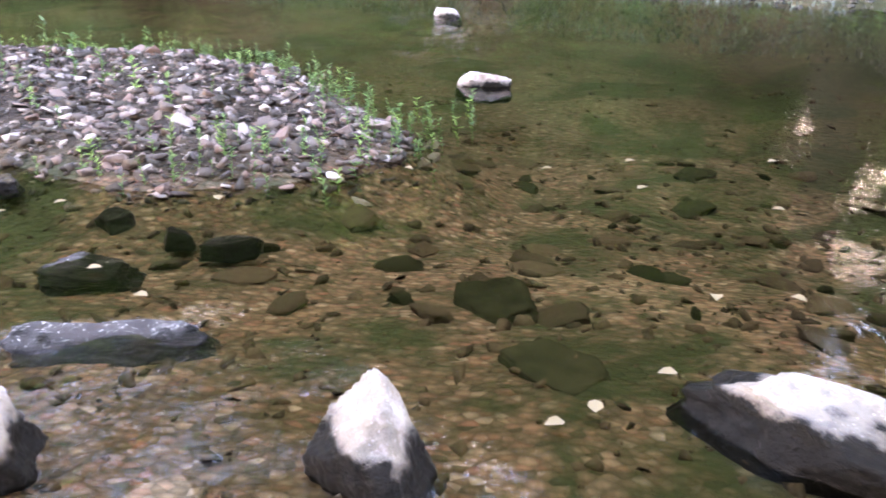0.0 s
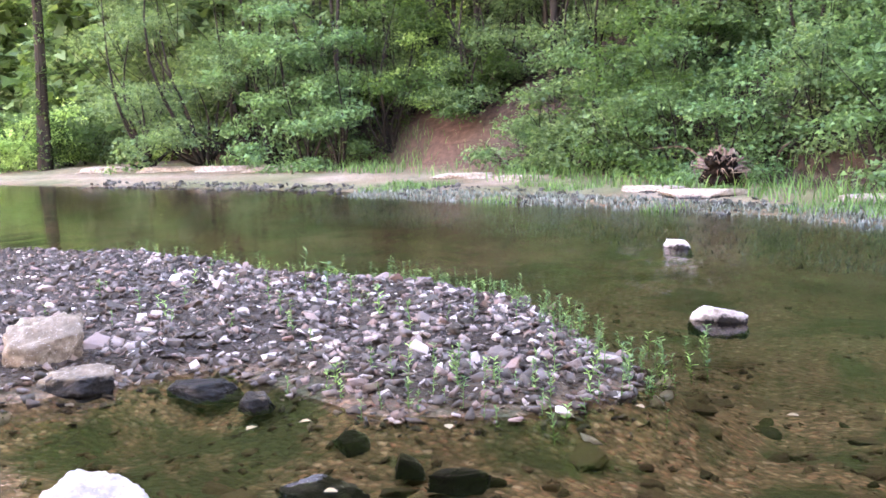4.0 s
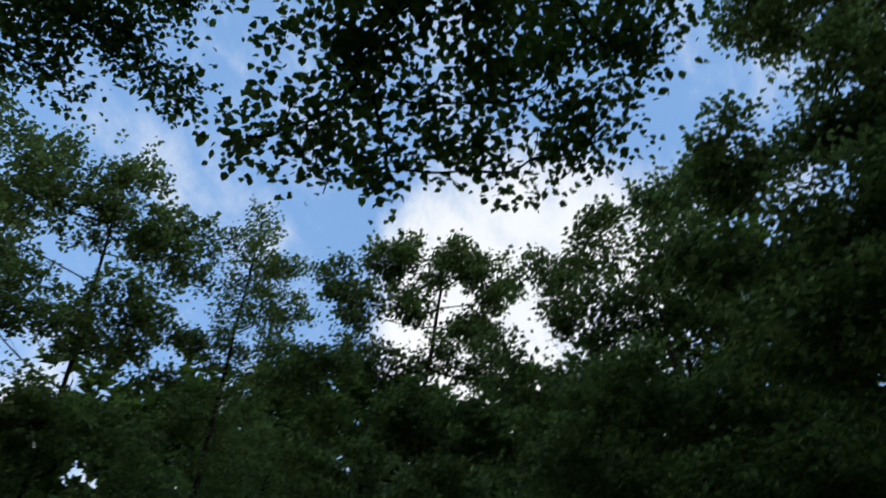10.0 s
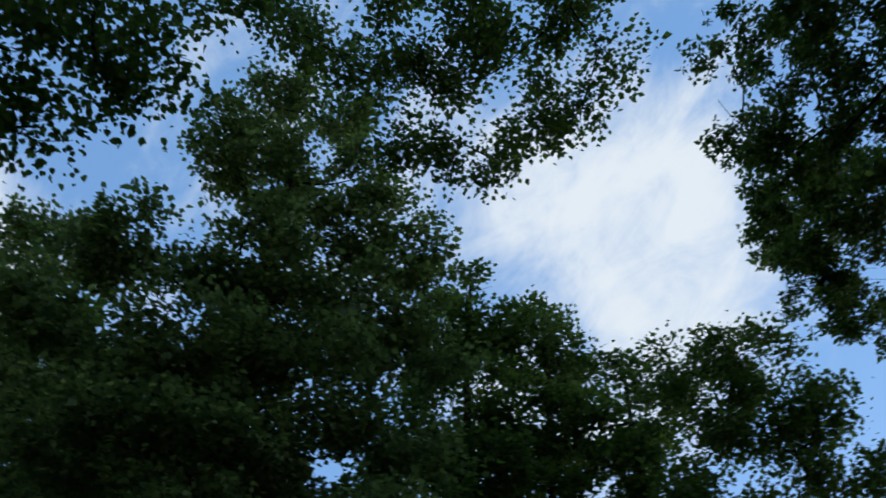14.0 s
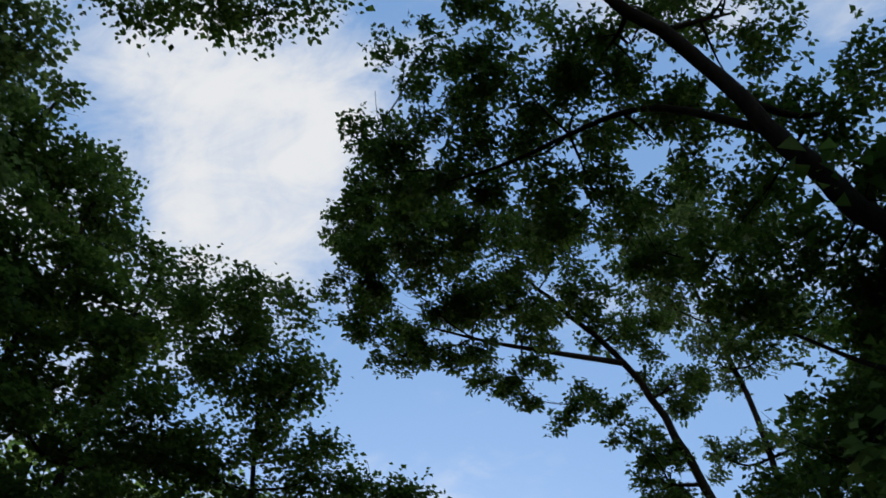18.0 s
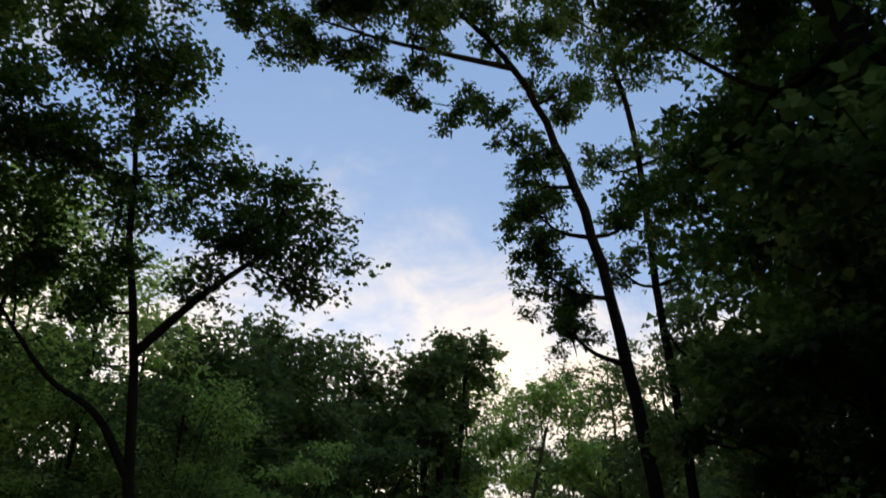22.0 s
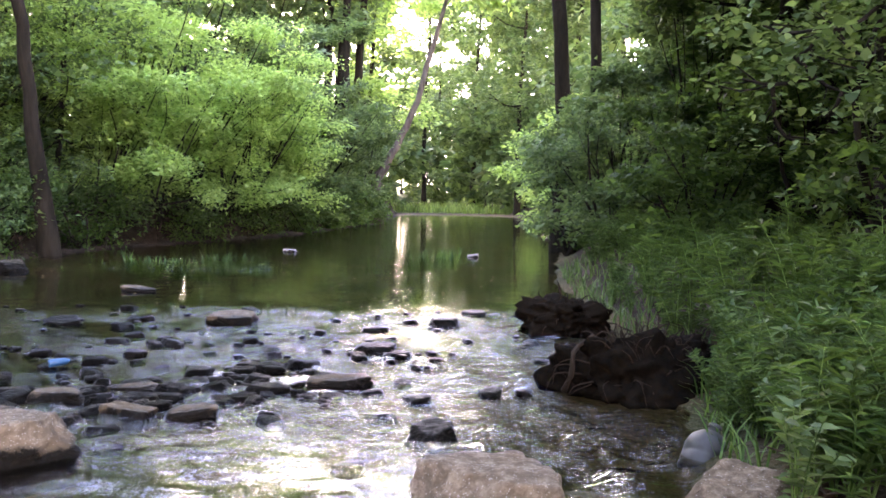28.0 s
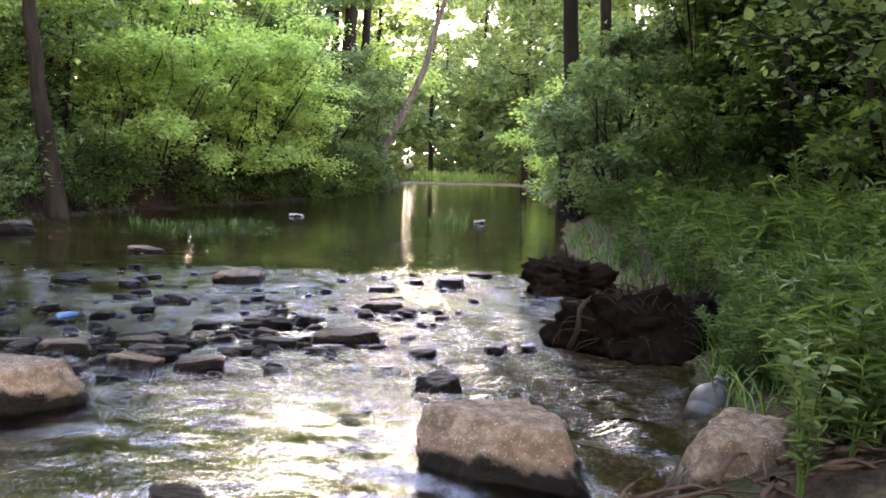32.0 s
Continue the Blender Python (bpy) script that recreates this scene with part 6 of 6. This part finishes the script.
def pool_weed(q):
    if q.random() < 0.6:
        x = q.uniform(-6.2, -2.6)
        y = 14.4 + 0.28 * (x + 4.4) + q.normal(0, 0.35)
    else:
        x, y = q.uniform(-1.2, 2.2), q.normal(16.3, 0.4)
    return x, y, bumps(np.array([x]), np.array([y]), 2.2, 15)[0] > 0.15 and -0.36 < lie(x, y) < -0.17


turf("bank_grass", 2400, 76, near_grass, 0.30, 0.011, GRASS, "long green grass on the near bank", 0.7, 1.0)
turf("far_grass", 4200, 77, far_grass, 0.28, 0.02, GRASS, "green grass at the foot of the far bank", 0.5)
turf("shoal_weed", 6000, 78, shoal_weed, 0.08, 0.022, WEED, "pale water weed in the far shallows", 0.5)
turf("pool_weed", 1000, 86, pool_weed, 0.37, 0.022, GRASS, "green water weed standing in the pool", 0.35)
turf("shoal_grass", 2000, 85, shoal_tufts, 0.14, 0.014, GRASS, "bright green grass tufts in the far shallows", 0.4)
turf("meadow", 2600, 79, lambda q: (q.uniform(-4, 9), q.uniform(52, 64), True), 0.7, 0.05, LEAF_PALE, "sunlit tall grass beyond the creek's end", 0.5)


def herb(seed, h, mat, leaf, wide):
    q = np.random.default_rng(seed)
    t = thing("herb", (0, 0, 0), "leafy green herb with narrow leaves", "plant", "bank herbs")
    m, s = Soup(), Soup()
    for j in range(6):
        a = q.uniform(0, 6.28)
        top = np.array([math.cos(a) * h * q.uniform(0.1, 0.4), math.sin(a) * h * q.uniform(0.1, 0.4), h * q.uniform(0.7, 1.05)])
        p = bend([(0, 0, -0.03), top * [0.35, 0.35, 0.6], top], 7)
        tube(m, p[::2], 0.005, 0.002, 3)
        n = 22
        k = np.sort(q.uniform(0.2, 1, n))
        at = np.stack([np.interp(k, np.linspace(0, 1, 7), p[:, i]) for i in range(3)], -1)
        b = np.arange(n) * 2.4 + q.uniform(0, 1, n)
        way = np.stack([np.cos(b), np.sin(b), q.uniform(0.1, 1.0, n)], -1)
        blades(s, at, way, np.array([0, 0, 1.0]) + 0.25 * q.standard_normal((n, 3)), leaf * q.uniform(0.6, 1.25, n), wide, True, droop=0.25)
    tagged(part("stalk", m.mesh("stalk", GRASS), t), kind="stuff")
    part("foliage", s.mesh("foliage", mat), t)
    return t


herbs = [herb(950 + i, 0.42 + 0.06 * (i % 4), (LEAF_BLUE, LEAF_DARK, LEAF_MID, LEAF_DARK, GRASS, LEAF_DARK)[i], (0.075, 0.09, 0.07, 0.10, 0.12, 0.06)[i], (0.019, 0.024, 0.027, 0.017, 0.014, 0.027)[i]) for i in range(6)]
q = np.random.default_rng(80)
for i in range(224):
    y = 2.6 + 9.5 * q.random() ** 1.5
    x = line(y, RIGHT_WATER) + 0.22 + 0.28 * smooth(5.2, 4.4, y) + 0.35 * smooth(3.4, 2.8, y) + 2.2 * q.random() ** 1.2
    # beyond y 5.2 only the darkest herbs: the bank's shade put into leaf colour
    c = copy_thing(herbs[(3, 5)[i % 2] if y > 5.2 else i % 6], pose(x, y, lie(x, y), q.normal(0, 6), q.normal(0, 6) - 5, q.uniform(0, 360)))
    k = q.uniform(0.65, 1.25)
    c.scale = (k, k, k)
for i in range(0, 110):
    y = 2.35 + 2.5 * q.random()
    x = line(y, RIGHT_WATER) + 0.32 + 0.14 * smooth(3.2, 2.6, y) + 1.0 * q.random()
    c = copy_thing(herbs[i % 6], pose(x, y, lie(x, y), q.normal(0, 6), q.normal(0, 6) - 5, q.uniform(0, 360)))
    k = q.uniform(0.75, 1.05)
    c.scale = (k, k, k)
for i in range(48):
    y = 2.85 + 2.0 * q.random()
    x = line(y, RIGHT_WATER) + 0.16 + 0.3 * q.random()
    if abs(y - 3.86) < 0.28 and x < 1.5 or y < 3.4 and x < 1.4:
        continue
    c = copy_thing(herbs[i % 6], pose(x, y, lie(x, y), q.normal(0, 6), q.normal(0, 6) - 8, q.uniform(0, 360)))
    k = q.uniform(0.5, 0.8)
    c.scale = (k, k, k)
for i, s in enumerate(herbs):
    s.location = (2.4 + 0.2 * i, 3.2 + 0.5 * i, lie(2.4 + 0.2 * i, 3.2 + 0.5 * i))
# maple branch reaching in from the near bank
tree("tree", [(5.6, 5.6, lie(5.6, 5.6)), (5.0, 5.7, 2.2), (4.0, 5.7, 3.0), (2.7, 5.2, 2.5)], 0.05, 0.012,
     [(1.9, 5.24, 1.95, 0.26, 0.26, 0.11), (2.1, 4.93, 2.04, 0.28, 0.28, 0.12), (2.3, 4.65, 1.81, 0.28, 0.28, 0.12), (2.03, 5.01, 1.68, 0.22, 0.22, 0.1), (2.1, 4.88, 1.55, 0.15, 0.15, 0.07), (2.25, 4.94, 2.2, 0.3, 0.3, 0.13), (2.3, 4.42, 1.97, 0.26, 0.26, 0.12), (2.05, 5.34, 2.3, 0.32, 0.32, 0.14), (2.2, 4.71, 1.67, 0.2, 0.2, 0.09), (2.9, 5.3, 2.45, 0.4, 0.4, 0.2), (3.2, 5.2, 2.0, 0.35, 0.35, 0.15), (2.9, 6.2, 2.5, 0.4, 0.4, 0.2), (3.9, 5.6, 2.9, 0.5, 0.5, 0.25)],
     1700, 0.055, LEAF_MID, BARK, "maple sapling with broad drooping bright leaves", group=TREES, oval=True, ratio=0.8, spread=0.09, flat=0.25)


# boughs of the near bank's trees, reaching out towards the water
for x, y, z, n in ((5.8, 8.6, 4.4, 8000), (5.6, 12.2, 4.8, 7000), (5.4, 5.0, 4.6, 7000)):
    tree("tree", [(x, y, lie(x, y) - 0.05), (x - 0.2, y, 2.2), (x - 0.9, y - 0.1, z), (x - 2.0, y - 0.2, z + 0.7)], 0.11, 0.03,
         [(x - 3.4, y - 0.3, z - 0.3, 0.6, 0.6, 0.28), (x - 2.8, y + 0.7, z, 0.7, 0.7, 0.3), (x - 2.7, y - 1.0, z - 0.2, 0.7, 0.7, 0.3), (x - 2.1, y, z + 0.5, 0.8, 0.8, 0.4), (x - 1.8, y + 1.3, z + 0.2, 0.8, 0.8, 0.35), (x - 1.6, y - 1.4, z + 0.2, 0.8, 0.8, 0.35), (x - 0.8, y + 0.6, z + 0.9, 0.9, 0.9, 0.4), (x - 0.7, y - 0.7, z - 0.6, 0.8, 0.8, 0.35), (x - 2.2, y + 0.4, z - 0.9, 0.6, 0.6, 0.25)],
         n, 0.085, LEAF_MID, BARK, "leafy tree whose lower boughs hang over the bank", group=TREES, spread=0.12, flat=0.3)


# ---- wood and litter in the water ----
def root_ball(x, y, z, sx, sy, sz, turn, seed, label, mat=SOIL, roots=26, wood=None, thick=1.0, core=1.0):
    q = np.random.default_rng(seed)
    t = thing("root_ball", (x, y, z), label, "stump")
    t.rotation_euler[2] = radians(turn)
    ob = part("soil", rock_mesh("soil", sx * core, sy * core, sz * core, seed, mat, 9, 0.36, 5), t)
    for i in range(roots):
        s = Soup()
        a, e = q.uniform(0, 6.28), q.uniform(-0.2, 1.3)
        d = np.array([math.cos(a) * math.cos(e) * sx, math.sin(a) * math.cos(e) * sy, math.sin(e) * sz])
        side = unit(q.standard_normal(3)) * q.uniform(0.15, 0.4) * sx
        tube(s, bend([d * 0.7, d * 1.02 + side * 0.3, d * 1.0 + side + [0, 0, -0.3 * sz * q.random()]], 7), thick * q.uniform(0.004, 0.012), 0.002 * thick, 4, 0.1)
        part("root", s.mesh("root", wood or ROOTS, True), t)
    return t


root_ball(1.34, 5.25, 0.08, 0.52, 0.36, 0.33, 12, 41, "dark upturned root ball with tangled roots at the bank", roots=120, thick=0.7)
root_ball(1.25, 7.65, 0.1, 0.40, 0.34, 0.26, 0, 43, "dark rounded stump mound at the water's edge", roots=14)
x, y, _ = spot(96.5, 14.2, 0)
root_ball(x, y, 0.42, 0.40, 0.40, 0.34, 60, 44, "pale tangle of washed-out roots on the far beach", SOIL, 80, ROOT_PALE, 2.0, 0.72)
s = Soup()
tube(s, bend([(0.85, 5.1, 0.02), (0.88, 5.0, 0.16), (0.90, 5.05, 0.28), (1.02, 5.1, 0.36)], 9), 0.022, 0.012, 6, 0.1)
tagged(new("root", s.mesh("root", ROOTS, True)), "curved bare root rising from the water", "root")


q = np.random.default_rng(81)
s = Soup()
for i in range(70):
    x, y = 0.45 + 1.2 * q.random(), 2.42 + q.normal(0, 0.12)
    y += 0.28 * (x - 0.45)
    a = q.normal(0.3, 0.6)
    L = q.uniform(0.12, 0.5)
    z = max(lie(x, y), 0) + q.uniform(0.0, 0.09)
    tube(s, bend([(x, y, z), (x + L * 0.5 * math.cos(a), y + L * 0.5 * math.sin(a), z + q.normal(0, 0.03)), (x + L * math.cos(a), y + L * math.sin(a), z + q.normal(0, 0.03))], 5), q.uniform(0.004, 0.016), 0.003, 5)
tagged(new("driftwood", s.mesh("driftwood", DRIFT, True)), "heap of drift twigs and roots at the bank", "driftwood", kind="stuff")


def far_sticks():
    q = np.random.default_rng(82)
    for i in range(26):
        be = (q.uniform(127, 142) if i < 18 else q.uniform(84, 125))
        d = 15
        while True:
            x, y, _ = spot(be, d, 0)
            if x < line(y, LEFT_FOOT) - q.uniform(0, 0.5) or d > 30:
                break
            d += 0.15
        z = lie(x, y)
        L = q.uniform(0.8, 2.2)
        a = q.uniform(0, 6.28)
        s = Soup()
        tube(s, bend([(0, 0, 0), (L * 0.3 * math.cos(a), L * 0.3 * math.sin(a), L * 0.35 + q.normal(0, 0.1)), (L * 0.7 * math.cos(a), L * 0.7 * math.sin(a), L * q.uniform(0.2, 0.9))], 7), 0.03, 0.008, 5, 0.06)
        ob = new("dead_branch", s.mesh("dead_branch", DRIFT, True))
        ob.location = (x, y, z - 0.03)
        tagged(ob, "bare dead branch leaning on the far bank", "branch", "dead branches")


far_sticks()
# roots hanging from the cut bank on the left
q = np.random.default_rng(83)
for i in range(64):
    y = 11.5 + 21.5 * q.random() ** 1.4
    x = line(y, LEFT_FOOT) + 0.05
    s = Soup()
    L = q.uniform(0.4, 1.3)
    tube(s, bend([(0, 0, 0.75), (0.25 + q.normal(0, 0.08), q.normal(0, 0.3), 0.55), (0.4 + q.normal(0, 0.12), L * q.choice([-1, 1]) * 0.5, 0.0)], 7), q.uniform(0.012, 0.035), 0.006, 5, 0.08)
    ob = new("hanging_root", s.mesh("hanging_root", ROOTS, True))
    ob.location = (x - 0.25, y, 0.02)
    tagged(ob, "bare root hanging from the cut bank", "root", "hanging roots")


def lathe(profile, sides=24):
    p = np.array(profile, float)
    a = np.linspace(0, 2 * np.pi, sides, endpoint=False)
    v = np.stack([p[:, :1] * np.cos(a), p[:, :1] * np.sin(a), np.repeat(p[:, 1:], sides, 1)], -1).reshape(-1, 3)
    n = len(p)
    i, j = np.meshgrid(np.arange(n - 1), np.arange(sides), indexing="ij")
    k = (j + 1) % sides
    return v, np.stack([i * sides + j, i * sides + k, (i + 1) * sides + k, (i + 1) * sides + j], -1).reshape(-1, 4)


def jug():
    t = thing("plastic_jug", (1.3, 3.86, -0.05), "white plastic jug stranded at the bank", "jug")
    t.rotation_euler = (radians(-16), radians(38), 0.4)
    t.scale = (0.9, 0.9, 0.85)
    body = part("body", mesh_np("body", *lathe([(0.001, -0.04), (0.105, -0.04), (0.115, -0.02), (0.115, 0.05), (0.11, 0.06), (0.115, 0.07), (0.115, 0.12), (0.10, 0.17), (0.06, 0.21), (0.03, 0.23), (0.03, 0.25), (0.001, 0.25)]), PLASTIC, True), t)
    part("cap", mesh_np("cap", *lathe([(0.001, 0.245), (0.034, 0.245), (0.034, 0.27), (0.001, 0.272)]), PLASTIC, True), body)
    s = Soup()
    tube(s, bend([(0.10, 0, 0.13), (0.15, 0, 0.17), (0.10, 0, 0.22), (0.03, 0, 0.22)], 9), 0.012, 0.012, 6)
    part("handle", s.mesh("handle", PLASTIC, True), body)


jug()


def tyre():
    t = thing("tyre", (-1.60, -1.80, -0.03), "old black car tyre lying in the creek", "tyre")
    t.rotation_euler = (radians(4), radians(-3), 0.3)
    t.scale = (0.8, 0.8, 0.75)
    prof = []
    for a in np.linspace(0, 2 * np.pi, 19):
        prof.append((0.255 + 0.062 * math.copysign(abs(math.cos(a)) ** 0.7, math.cos(a)), 0.0 + 0.10 * math.copysign(abs(math.sin(a)) ** 0.7, math.sin(a))))
    carcass = part("carcass", mesh_np("carcass", *lathe(prof, 48), RUBBER, True), t)
    s = Soup()
    for i in range(60):
        a = i * 2 * math.pi / 60
        c, d = np.array([math.cos(a), math.sin(a), 0]), np.array([-math.sin(a), math.cos(a), 0])
        tube(s, [c * 0.312 + [0, 0, -0.06] + d * 0.01, c * 0.317, c * 0.312 + [0, 0, 0.05] + d * 0.01], 0.006, 0.006, 4)
    part("tread", s.mesh("tread", RUBBER), carcass)
    s = Soup()
    for rad in (0.2, 0.255):
        c = [(rad * math.cos(a), rad * math.sin(a), 0.083 if rad < 0.2 else 0.101) for a in np.linspace(0, 2 * math.pi, 40)]
        tube(s, c, 0.008, 0.008, 5)
    part("bead", s.mesh("bead", RUBBER, True), carcass)


tyre()
rock(-1.66, -1.80, 0.06, 0.15, 0.14, 0.15, 20, 62, STONE_PALE, "big pale stone lying in the tyre", CREEK)


def bottle():
    t = thing("plastic_bottle", (-2.5, 5.6, 0.03), "small blue plastic bottle among the stones", "bottle")
    t.rotation_euler = (0, radians(85), 0.5)
    t.scale = (0.8, 0.8, 0.8)
    body = part("body", mesh_np("body", *lathe([(0.001, 0), (0.03, 0), (0.032, 0.01), (0.032, 0.12), (0.02, 0.15), (0.012, 0.165), (0.001, 0.166)], 14), BLUE, True), t)
    part("cap", mesh_np("cap", *lathe([(0.001, 0.163), (0.014, 0.163), (0.014, 0.18), (0.001, 0.181)], 12), PLASTIC, True), body)


bottle()
# fallen leaves on the water
q = np.random.default_rng(84)
for i in range(96):
    x, y = (q.uniform(-4.5, -0.9), q.uniform(-2.4, 1.2)) if i < 36 else (q.uniform(-5.5, 1.2), 8.4 + 6.5 * q.random() ** 1.5)
    if bar_depth(np.array([x]), np.array([y]))[0] > -0.1:
        continue
    s = Soup()
    blades(s, [(0, 0, 0.006)], [(1, 0, 0.05)], [(0, 0, 1)], 0.05, 0.035, True)
    ob = new("fallen_leaf", s.mesh("fallen_leaf", DRY))
    ob.matrix_world = pose(x, y, 0.002, 0, 0, q.uniform(0, 360))
    tagged(ob, "fallen leaf floating on the water", "leaf", "floating leaves")
